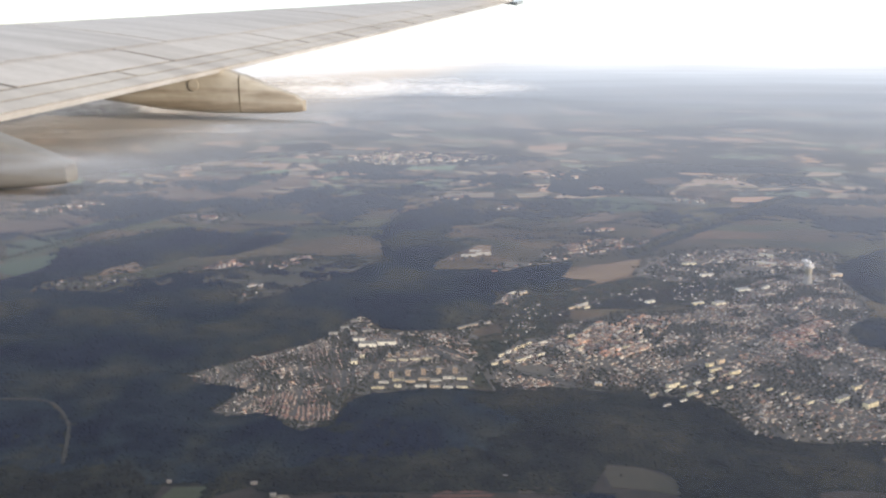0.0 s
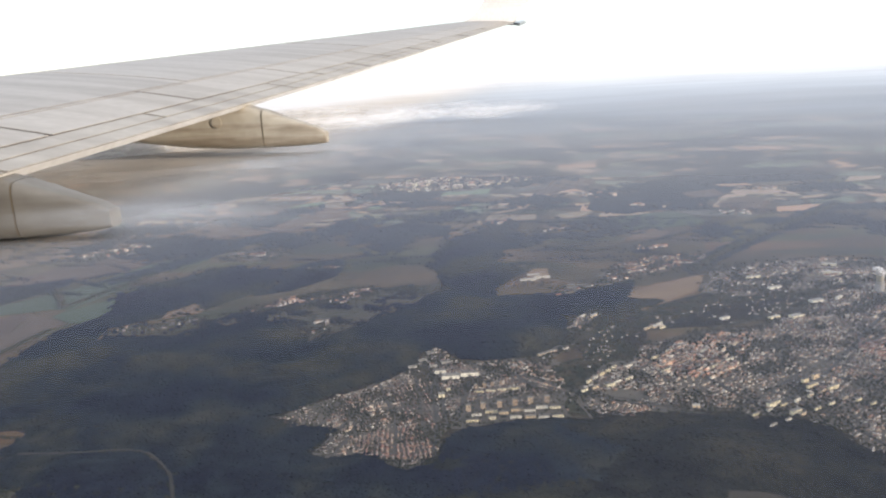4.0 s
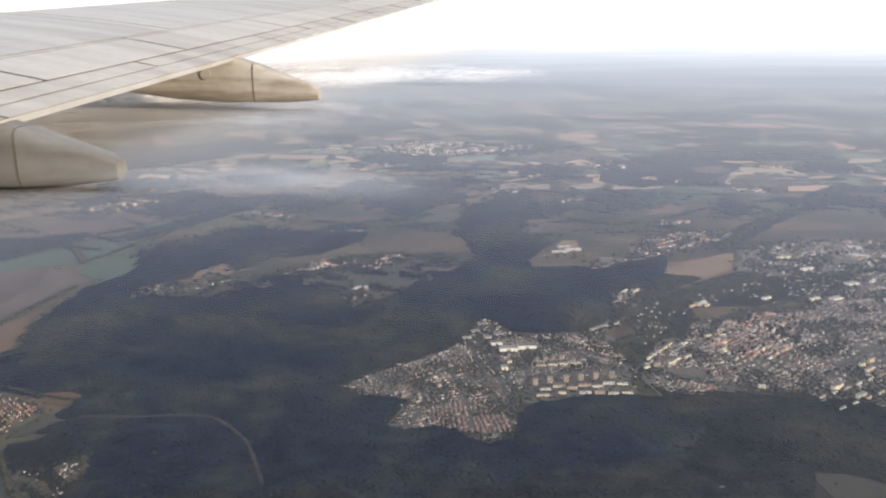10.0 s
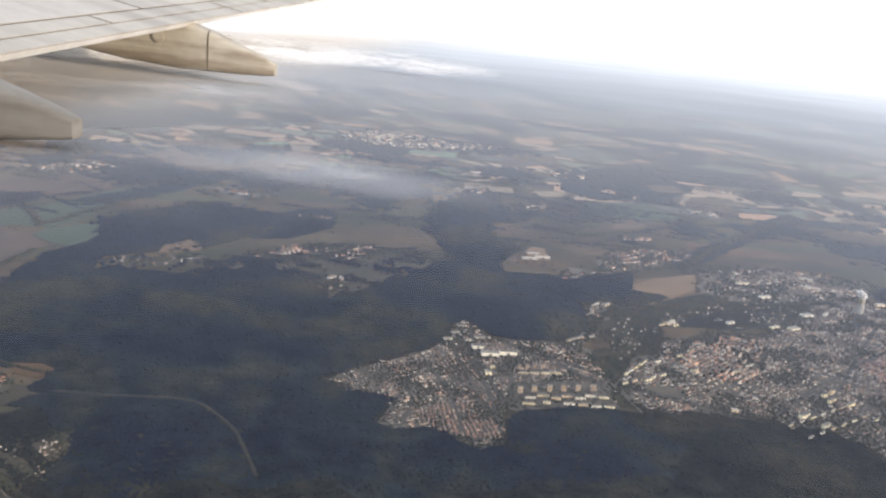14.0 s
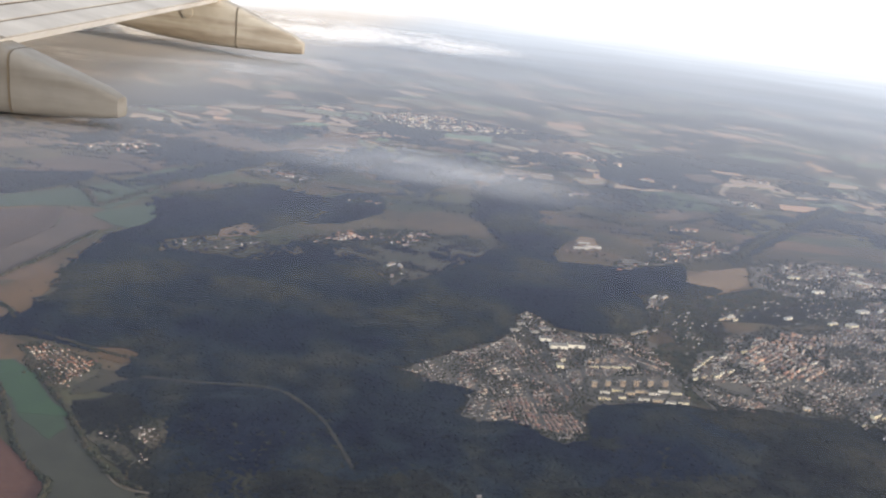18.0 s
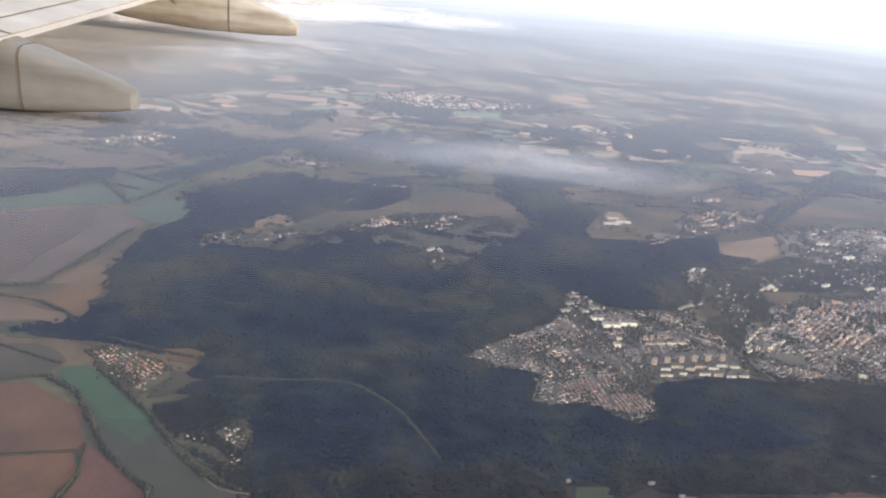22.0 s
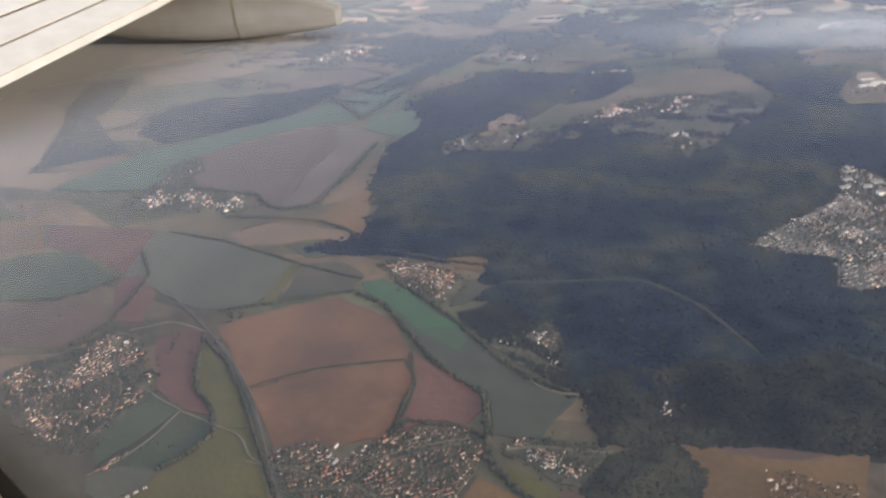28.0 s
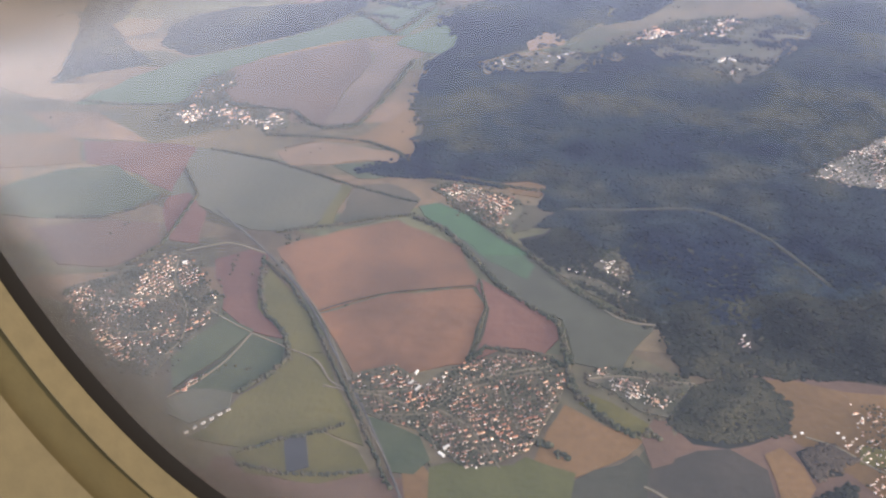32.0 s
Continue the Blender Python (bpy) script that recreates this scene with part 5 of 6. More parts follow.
town("eastern_hamlet", [(-171, 123), (-168, 127), (-162, 126), (-155, 125), (-150, 124), (-152, 119), (-155, 114), (-160, 115), (-165, 119)], "small group of houses beside the wooded stream", 0.9, -20, 1.3, 0.55, M_MIXROOF, 20, 1.0, 0.35, walls=M_CREAM, soils=M_CROFT)
town("forest_camp", [(-170, 167), (-167, 172), (-163, 171), (-159, 158), (-162, 156), (-167, 159)], "white holiday cabins among trees", 1.5, 30, 1.2, 0.7, M_GREYROOF, 21, 0.6, 0.9, soils=M_CROFT)
town("lakeside_cabins", [(-180, 162), (-177, 165), (-167, 157), (-160, 153), (-164, 149), (-172, 154)], "cabins among trees on the lake shore", 1.6, -40, 1.2, 0.55, M_GREYROOF, 22, 0.4, 1.0, soils=M_CROFT)
town("scattered_farm", [(-124.6, 111.9), (-120.7, 113.4), (-120.5, 121.0), (-115.1, 121.5), (-111.2, 118.6), (-104.8, 119.0), (-107.0, 100.0), (-111.0, 92.0), (-118.0, 92.5), (-123.0, 100.4), (-120.5, 105.5), (-125.1, 109.8)], "scattered farm houses along lanes on brown ground", 1.15, 40, 1.3, 0.44, M_MIXROOF, 23, 0.7, 1.0, ground=False, walls=M_CREAM)
town("lodge_cabins", [(-139.5, 136.2), (-136.2, 135.4), (-135.2, 138.6), (-137.4, 140.6)], "small pinkish cabins round a forest lodge", 1.0, 30, 1.2, 0.42, M_MIXROOF, 37, 0.9, 0.4, ground=False, walls=M_CREAM)
ribbon("track", [(-160.5, 96.0), (-158.3, 94.9), (-155.0, 92.5), (-151.0, 89.8), (-146.0, 85.5)], 0.5, M_TRACK, 0.42, "pale earth track over grey fallow land")
ribbon("road", [(-130.5, 111.3), (-125.2, 109.3), (-120.5, 105.5), (-115.3, 102.3)], 0.3, M_TRACK, 0.4, "pale lane between scattered farm houses")
town("roadside_houses", [(-256.1, 107.7), (-252.8, 112.9), (-248.6, 117.3), (-247.6, 116.1), (-251.4, 111.3), (-255.1, 106.7)], "row of small houses along a farm track", 1.0, 40, 1.0, 0.7, M_ROOF, 24, 0.8, 0.2, ground=False)


for k, (x, y) in enumerate(((46.9, 554.9), (119.2, 774.8), (96.1, 522.1), (-65.0, 511.5), (18.1, 610.2), (136.5, 616.9), (-24.4, 483.0), (-311.8, 444.2), (-298.5, 456.5), (-285.5, 462.3), (-142.1, 402.3), (-32.2, 361.2), (30.4, 430.6))):
    r = 0.028 * y
    town("far_hamlet", [(x - r, y - 0.4 * r), (x + r, y - 0.5 * r), (x + 1.1 * r, y + 0.3 * r), (x - 0.8 * r, y + 0.6 * r)], "tiny distant hamlet of pale houses", 0.008 * y, 15, 1.0, 0.0036 * y, M_MIXROOF, 120 + k, 0.75, 0.3, ground=False, walls=M_CREAM)


def village_houses():
    """The near village, house by house."""
    sets = []
    for (v, f, rv, rf), (l, w) in zip(SHAPES, ((0.85, 0.62), (1.0, 0.66), (0.7, 0.6), (1.3, 0.6), (0.9, 0.75))):
        c = [(x * 0.06 + l * 0.2, y * 0.06, z) for z in (0.5, 1.0) for x, y in ((-1, -1), (1, -1), (1, 1), (-1, 1))]
        cf = [(0, 1, 5, 4), (1, 2, 6, 5), (2, 3, 7, 6), (3, 0, 4, 7), (4, 5, 6, 7)]
        d = [(x, -w / 2 - 0.006 - y, z) for y in (0.0, 0.02) for x, z in ((-0.07, 0.0), (0.07, 0.0), (0.07, 0.26), (-0.07, 0.26))]
        df = [(4, 5, 6, 7), (0, 1, 5, 4), (1, 2, 6, 5), (2, 3, 7, 6), (3, 0, 4, 7)]
        sets.append((mesh("wall", v, f, M_CREAM), mesh("roof", rv, rf, M_ROOF), mesh("chimney", c, cf, M_ROOF), mesh("door", d, df, M_FLAT)))
    rs = np.random.RandomState(77)
    pts = scatter(MAIN, 1.15, 78, 0.46, 27, 1.6)
    pts = off_streets(pts, 0.55)
    pts = pts[rs.permutation(len(pts))[:298]]
    for p in pts:
        house = new("house")
        s = 0.46 * rs.uniform(0.7, 1.3)
        house.matrix_world = pose(p[0], p[1], 0.3, 0, 0, 27 + (90 if rs.rand() < 0.35 else 0) + rs.normal() * 8) @ Matrix.Scale(s, 4)
        tagged(house, "small village house with pale rendered walls and red clay roof", "house", "village houses")
        kind = sets[rs.randint(len(sets))]
        for name, d in zip(("wall", "roof", "chimney", "door"), kind):
            part(name, d, house)
    town("village_backs", MAIN, "small houses and sheds behind the village streets", 0.95, 27, 1.3, 0.5, M_ROOF, 84, 0.7, 0.0, ground=False, walls=M_CREAM)
    g = scatter(MAIN, 1.0, 80, 0.5, 10)
    v, f = crowns_at(g, 0.6, 0.42, 81, 6)
    v[:, 2] += 0.28
    tagged(new("garden_trees", tri_mesh("garden_trees", v, f, [M_GARDEN])), "garden trees between the village houses", "trees", kind="stuff")
    land("settlement_ground", MAIN, M_CROFT, 0.26, "grey-green ground of gardens and yards", "ground", "structure", 1.5, 3.0)


village_houses()


# ---- apartment slabs, halls and works ----
def box(x, y, z, base=0.0):
    v = [(sx * x / 2, sy * y / 2, base + k * z) for k in (0, 1) for sx, sy in ((-1, -1), (1, -1), (1, 1), (-1, 1))]
    return v, [(0, 1, 5, 4), (1, 2, 6, 5), (2, 3, 7, 6), (3, 0, 4, 7), (4, 5, 6, 7), (3, 2, 1, 0)]


def glass():
    m, n, l, b = mat("window_glass", 0.1, 0.6)
    b.inputs["Base Color"].default_value = (0.05, 0.06, 0.07, 1)
    return m


M_GLASS = glass()


def slab(x, y, l, w, h, turn, label, group, facade=None, floors=4):
    """A block of flats: walls, flat roof with parapet and stair head, and a band of windows for each floor."""
    ob = new("apartment_block")
    ob.matrix_world = pose(x, y, 0.3, 0, 0, turn)
    tagged(ob, label, "building", group)
    part("wall", mesh("wall", *box(l, w, h), facade or M_SLAB), ob)
    v, f = box(l + 0.1, w + 0.1, 0.12, h + 0.004)
    part("roof", mesh("roof", v, f, M_FLAT), ob)
    v, f = box(l * 0.12, w * 0.5, 0.25, h + 0.128)
    part("stair_head", mesh("stair_head", v, f, M_FLAT), ob)
    for k in range(floors):
        v, f = box(l * 0.92, w + 0.03, h / floors * 0.28, h * (k + 0.35) / floors)
        part("window_band", mesh("window_band", v, f, M_GLASS), ob)
    return ob


def hall(x, y, l, w, h, turn, label, roof=None, walls=None):
    """A works hall or store: walls, shallow pitched roof and a gate."""
    ob = new("hall")
    ob.matrix_world = pose(x, y, 0.3, 0, 0, turn)
    tagged(ob, label, "building", "works halls")
    v, f, rv, rf = house_shape(l, w, h, h * 1.25, 0.05)
    part("wall", mesh("wall", v, f, walls or M_WHITE), ob)
    part("roof", mesh("roof", rv, rf, roof or M_WHITE), ob)
    v, f = box(l * 0.2, 0.05, h * 0.7)
    g = part("gate", mesh("gate", [(a, b - w / 2 - 0.03, c) for a, b, c in v], f, M_FLAT), ob)
    return ob


CREAM, TALL = "cream panel-built block of flats with flat roof", "tall tan block of flats with flat roof"
for x, y, l in ((-46.5, 211.9, 3.6), (-40.8, 213.9, 2.2), (-33.9, 214.6, 3.4), (-29.6, 214.9, 3.0), (-25.6, 214.6, 3.0), (-21.5, 215.4, 3.2)):
    slab(x, y, l, 0.5, 0.85, 8, CREAM, "slab row before the forest")
for x, y, l in ((-45.6, 216.0, 3.0), (-41.4, 218.2, 3.6), (-37.6, 217.4, 3.0), (-33.6, 219.6, 3.8), (-29.8, 219.2, 3.2), (-26.2, 221.6, 3.6), (-22.3, 221.4, 3.2)):
    slab(x, y, l, 0.5, 0.85, 8, CREAM, "second slab row")
for x, y in ((-48.5, 219.4), (-44.1, 220.8), (-39.1, 222.4), (-34.5, 224.0), (-29.8, 225.0), (-24.8, 226.2)):
    slab(x, y, 1.45, 0.9, 2.1, 8, TALL, "tower blocks", M_TOWER, 8)
for x, y in ((-46.4, 233.1), (-42.7, 234.0), (-38.9, 234.9), (-35.2, 235.8)):
    slab(x, y, 3.0, 0.5, 0.8, 8, CREAM, "third slab row")
for x, y in ((-47.6, 236.2), (-45.0, 237.2), (-42.4, 238.2), (-39.7, 239.2)):
    slab(x, y, 1.0, 0.8, 1.7, 8, TALL, "upper tower blocks", M_TOWER, 8)
for x, y, l, w in ((-71.6, 254.8, 3.2, 1.4), (-69.0, 261.2, 3.0, 1.3), (-60.4, 259.5, 3.4, 2.0), (-64.3, 255.6, 2.4, 1.4), (-67.1, 268.4, 2.4, 1.2)):
    hall(x, y, l, w, 0.7, 20, "pale works hall at the forest edge", M_FLAT)
for x, y, l, w, h, turn in ((*(-57.0, 245.5), 6.0, 2.5, 1.2, 8), (*(-50.8, 247.6), 6.0, 2.2, 1.4, 8), (*(-61.1, 250.1), 4.0, 2.0, 1.2, 8), (*(-24.7, 267.7), 8.0, 1.3, 0.8, 40), (*(-58.1, 230.1), 2.0, 2.0, 1.2, 8), (*(-56.5, 234.8), 1.3, 0.8, 1.2, 8)):
    hall(x, y, l, w, h, turn, "cream school or works hall with grey roof", M_FLAT, M_SLAB)
for i in range(5):
    a = Vector((-11.1, 241.3)).lerp(Vector((-2.2, 253.2)), i / 4)
    slab(a.x, a.y, 2.2, 0.6, 1.1, 50, "cream block of flats in a staggered row", "staggered flats")
for px, py, l in ((*(-4.4, 238.2), 4.5), (*(1.8, 243.8), 4.5), (*(23.4, 273.4), 5.5), (*(18.5, 268.8), 5.0), (*(29.9, 268.4), 4.5), (*(36.9, 259.8), 5.0), (*(30.8, 253.9), 4.0), (*(14.7, 250.8), 5.0), (*(2.6, 254.6), 4.5), (*(12.5, 262.4), 4.0)):
    slab(px, py, 0.7 * l, 0.7, 1.0, 38, "cream block of flats among trees", "flats of the eastern town")
for x, y in ((13.6, 293.0), (16.2, 295.6), (19.1, 298.7), (19.6, 294.2)):
    slab(x, y, 2.6, 0.6, 0.9, 38, "cream block of flats among trees above the town", "hillside flats")
for a, b, n in (((34.6, 216.6), (63.5, 237.2), 7), ((37.7, 209.8), (63.1, 228.5), 6), ((66.3, 227.0), (78.8, 217.0), 5), ((-12.9, 234.1), (1.6, 243.4), 5)):
    for i in range(n):
        q = Vector(a).lerp(Vector(b), i / (n - 1))
        slab(q.x, q.y, 2.4, 0.5, 0.9, 40, "orange-cream block of flats in a parallel row", "parallel rows of flats")
for px, py, l, w, h in ((*(41.3, 223.4), 4.6, 1.4, 1.6), (*(46.2, 218.5), 3.6, 1.3, 1.2), (*(88.4, 219.8), 4.8, 1.3, 1.4), (*(95.0, 217.0), 5.0, 1.7, 1.7), (*(95.6, 229.2), 3.2, 1.3, 1.2), (*(55.3, 240.4), 2.6, 1.0, 1.6), (*(59.6, 244.2), 2.6, 1.0, 1.6), (*(56.3, 237.0), 4.2, 0.9, 1.4), (*(62.0, 235.5), 4.2, 0.9, 1.4)):
    slab(px, py, l, w, h, 38, "orange-cream slab of flats at a road", "slabs at the near edge")
for px, py, l, w, h, turn in ((*(19.2, 222.7), 2.6, 2.0, 1.1, 5), (*(71.8, 305.7), 6.0, 4.0, 1.3, 30), (*(63.5, 304.7), 6.0, 2.0, 1.2, 30), (*(85.6, 325.1), 7.0, 4.0, 1.4, 25), (*(95.8, 329.5), 6.0, 2.0, 1.2, 50), (*(17.8, 295.7), 6.0, 2.2, 1.2, 35), (*(44.9, 304.6), 5.0, 2.2, 1.2, 35), (*(106.6, 367.8), 9.0, 4.0, 1.5, -20), (*(109.9, 383.4), 8.0, 3.0, 1.5, -20), (*(131.9, 352.2), 6.0, 3.0, 1.5, 20), (*(-10.4, 308.2), 6.0, 1.6, 1.2, 55), (*(-5.8, 309.5), 6.0, 1.6, 1.2, 55), (*(70.4, 363.5), 8.0, 3.0, 1.4, 20), (*(74.6, 345.4), 7.0, 3.0, 1.4, 20)):
    hall(px, py, 0.8 * l, 0.7 * w, 0.7 * h, turn, "white-roofed works hall in the eastern town", None, M_SLAB)
for px, py, l, w, h, turn in ((*(-33.4, 366.3), 7.5, 2.0, 0.9, 12), (*(-26.8, 370.3), 7.5, 2.0, 0.9, 12), (*(-30.9, 375.3), 6.0, 1.6, 0.8, 12)):
    hall(px, py, l, w, h, turn, "long pale store hall below an orange field")
for px, py, l, w, h, turn in ((*(-204.9, 115.4), 2.0, 0.7, 0.5, 60), (*(-206.6, 116.9), 1.8, 0.6, 0.5, 60), (*(-206.0, 120.0), 1.6, 0.6, 0.5, 70), (*(-197.2, 98.7), 2.0, 0.7, 0.5, -35), (*(-196.6, 100.5), 1.8, 0.8, 0.6, 40), (*(-273.6, 153.6), 1.5, 1.0, 0.7, 20)):
    hall(px, py, 0.72 * l, 0.7 * w, 0.7 * h, turn, "pale flat-roofed hall in the village")
for i in range(6):
    a = Vector((-247.9, 98.1)).lerp(Vector((-241.9, 104.9)), i / 5)
    hall(a.x, a.y, 0.85, 0.42, 0.3, 45, "long pale farm shed in a row", M_FLAT)
for px, py, l, w in ((*(-54.2, 145.4), 3.4, 1.6), (*(-55.2, 148.1), 2.6, 1.4), (*(-52.1, 144.3), 2.2, 1.2)):
    hall(px, py, l, w, 1.0, 20, "yellow-roofed hall in a gravel yard", M_TAN, M_SLAB)
land("works_yard", [(-61, 150), (-56, 154), (-50, 146), (-55, 141)], M_TRACK, 0.3, "pale gravel yard beside yellow halls", "ground", "structure", 0.6, 2.0)
for px, py, l, w in ((*(-6.4, 166.6), 1.6, 0.7), (*(32.7, 156.9), 2.6, 1.8), (*(-64.6, 156.7), 1.6, 0.6), (*(-58.5, 152.5), 1.4, 0.6), (*(-56.2, 150.9), 1.0, 0.6), (*(-84.7, 154.9), 1.0, 0.6)):
    hall(px, py, l, w, 0.6, 15, "grey-roofed farm hall at the forest edge", M_FLAT, M_FLAT)
for px, py in ((-137.3, 139.6), (-137.0, 136.8)):
    hall(px, py, 0.5, 0.32, 0.3, 30, "lone white forest lodge")
for px, py in ((-131.0, 112.1), (-132.5, 111.0), (-124.5, 112.9), (-123.8, 111.8)):
    hall(px, py, 0.42, 0.28, 0.24, 20, "white farm shed on brown ground")


def chimney_and_steam(x, y):
    """A squat cooling tower, its works, and a drifting plume of white steam."""
    ob = tagged(new("cooling_tower"), "pale concrete cooling tower of the town works", "tower")
    ob.location = (x, y, 0.3)
    rings = [(0.0, 2.2), (1.2, 1.95), (2.6, 1.68), (4.2, 1.5), (5.6, 1.52), (6.8, 1.66), (6.8, 1.52), (5.6, 1.38), (4.2, 1.36)]
    v = [(r * math.cos(2 * math.pi * k / 28), r * math.sin(2 * math.pi * k / 28), z) for z, r in rings for k in range(28)]
    f = [(i * 28 + k, i * 28 + (k + 1) % 28, (i + 1) * 28 + (k + 1) % 28, (i + 1) * 28 + k) for i in range(len(rings) - 1) for k in range(28)]
    d = mesh("shell", v, f, M_WHITE)
    d.polygons.foreach_set("use_smooth", np.ones(len(d.polygons), bool))
    part("shell", d, ob)
    works = tagged(new("boiler_house"), "low grey boiler house beside the cooling tower", "building")
    works.location = (x + 4.6, y - 0.6, 0.3)
    part("wall", mesh("wall", *box(3.0, 2.2, 1.5), M_FLAT), works)
    part("roof", mesh("roof", *box(3.1, 2.3, 0.12, 1.504), M_GREYROOF), works)
    for k, (dx, dy, tall) in enumerate(((-5.2, 0.8, 5.2), (5.9, 1.6, 4.2))):
        bm = bmesh.new()
        bmesh.ops.create_cone(bm, cap_ends=True, segments=12, radius1=0.28, radius2=0.2, depth=tall)
        bmesh.ops.translate(bm, verts=bm.verts, vec=(0, 0, tall / 2))
        d = bpy.data.meshes.new("works_chimney")
        bm.to_mesh(d)
        bm.free()
        d.materials.append(M_FLAT)
        tagged(new("works_chimney", d), "slim grey works chimney near the cooling tower", "chimney").location = (x + dx, y + dy, 0.3)
    rs = np.random.RandomState(4)
    bm = bmesh.new()
    for i in range(24):
        t = i / 23
        puff = bmesh.ops.create_icosphere(bm, subdivisions=2, radius=(0.7 + 0.35 * math.sin(2.4 * t)) * rs.uniform(0.7, 1.1))["verts"]
        o = Vector((-1.5 * t * t + rs.normal() * (0.4 + 0.7 * t), rs.normal() * 0.5, 6.4 + 3.6 * t))
        for q in puff:
            q.co = q.co * (1 + 0.4 * noise.noise(q.co * 1.6 + o)) + o
    d = bpy.data.meshes.new("steam_plume")
    bm.to_mesh(d)
    bm.free()
    d.polygons.foreach_set("use_smooth", np.ones(len(d.polygons), bool))
    d.materials.append(M_STEAM)
    tagged(new("steam_plume", d), "white steam plume rising from the cooling tower", "steam").location = (x, y, 0.3)


def vapour(name, most, scale, low=0.35, high=0.7, stretch=(1, 1, 1), soft=True):
    """Thin cloud: bright and scattering where dense, clear towards the rim."""
    m = bpy.data.materials.new(name)
    m.use_nodes = True
    n, l = m.node_tree.nodes, m.node_tree.links
    n.remove(n["Principled BSDF"])
    d, t, c, x = n.new("ShaderNodeBsdfDiffuse"), n.new("ShaderNodeBsdfTranslucent"), n.new("ShaderNodeBsdfTransparent"), n.new("ShaderNodeMixShader")
    a = n.new("ShaderNodeMixShader")
    d.inputs[0].default_value = t.inputs[0].default_value = (0.9, 0.9, 0.92, 1)
    a.inputs[0].default_value = 0.4
    l.new(d.outputs[0], a.inputs[1])
    l.new(t.outputs[0], a.inputs[2])
    k = noise_node(n, l, scale, 7, stretch)
    f = ramp(n, l, k.outputs[0], [(low, (0, 0, 0)), (high, (most, most, most))]).outputs[0]
    if soft:
        o, g = n.new("ShaderNodeTexCoord"), n.new("ShaderNodeVectorMath")
        g.operation = "LENGTH"
        l.new(o.outputs["Object"], g.inputs[0])
        e = ramp(n, l, g.outputs["Value"], [(0.25, (1, 1, 1)), (0.98, (0, 0, 0))])
        e.color_ramp.interpolation = "EASE"
        f = mixed(n, l, f, e.outputs[0], 1.0, "MULTIPLY")
    l.new(f, x.inputs[0])
    l.new(c.outputs[0], x.inputs[1])
    l.new(a.outputs[0], x.inputs[2])
    l.new(x.outputs[0], n["Material Output"].inputs[0])
    return m


FARTOWN = [(-175, 679), (-166, 718), (-118, 772), (-84, 754), (-41, 740), (-31, 707), (-89, 665), (-136, 652)]
rs_far = np.random.RandomState(52)
spots_far = scatter(FARTOWN, 7.0, 53, 0.6)
for q in spots_far[rs_far.permutation(len(spots_far))[:110]]:
    hall(q[0], q[1], rs_far.uniform(1.4, 5.0), rs_far.uniform(0.8, 1.5), rs_far.uniform(0.5, 1.1), rs_far.uniform(-12, 25), "sunlit cream building in the distant town", M_SLAB if rs_far.rand() < 0.6 else M_ROOF, M_SLAB)
M_STEAM = vapour("steam", 0.42, 1.2, 0.2, 0.6, (1, 1, 1), False)
chimney_and_steam(*(115.4, 339.1))
M_CLOUD = vapour("thin_cloud", 0.27, 1.5, 0.25, 0.7, (1.0, 1.3, 1))
M_BANK = vapour("cloud_bank", 0.98, 2.0, 0.22, 0.6, (2.2, 0.9, 1))
M_VEIL = vapour("cloud_veil", 0.55, 2.2, 0.35, 0.7, (1.6, 1.0, 1))


def cloud(x, y, z, half_x, half_y, turn, material, label, layers=3, rise=1.5, seed=0, lean=0):
    """A flat cloud of a few uneven layers."""
    top = tagged(new("cloud"), label, "cloud", kind="stuff")
    for k in range(layers):
        bm = bmesh.new()
        bmesh.ops.create_grid(bm, x_segments=40, y_segments=24, size=1.0)
        for v in bm.verts:
            r = v.co.xy.length
            v.co.z = (noise.noise(v.co * 2.2 + Vector((seed + k, 3, 1))) * 0.6 + 0.5 * (1 - min(r, 1) ** 2))
        d = bpy.data.meshes.new("layer")
        bm.to_mesh(d)
        bm.free()
        d.polygons.foreach_set("use_smooth", np.ones(len(d.polygons), bool))
        d.materials.append(material)
        ob = part("layer", d, top)
        ob.matrix_world = pose(x + half_x * 0.06 * k, y - half_y * 0.1 * k, z + rise * k, lean, 0, turn) @ Matrix.Diagonal((half_x * (1 - 0.08 * k), half_y * (1 - 0.1 * k), rise, 1))
    return top


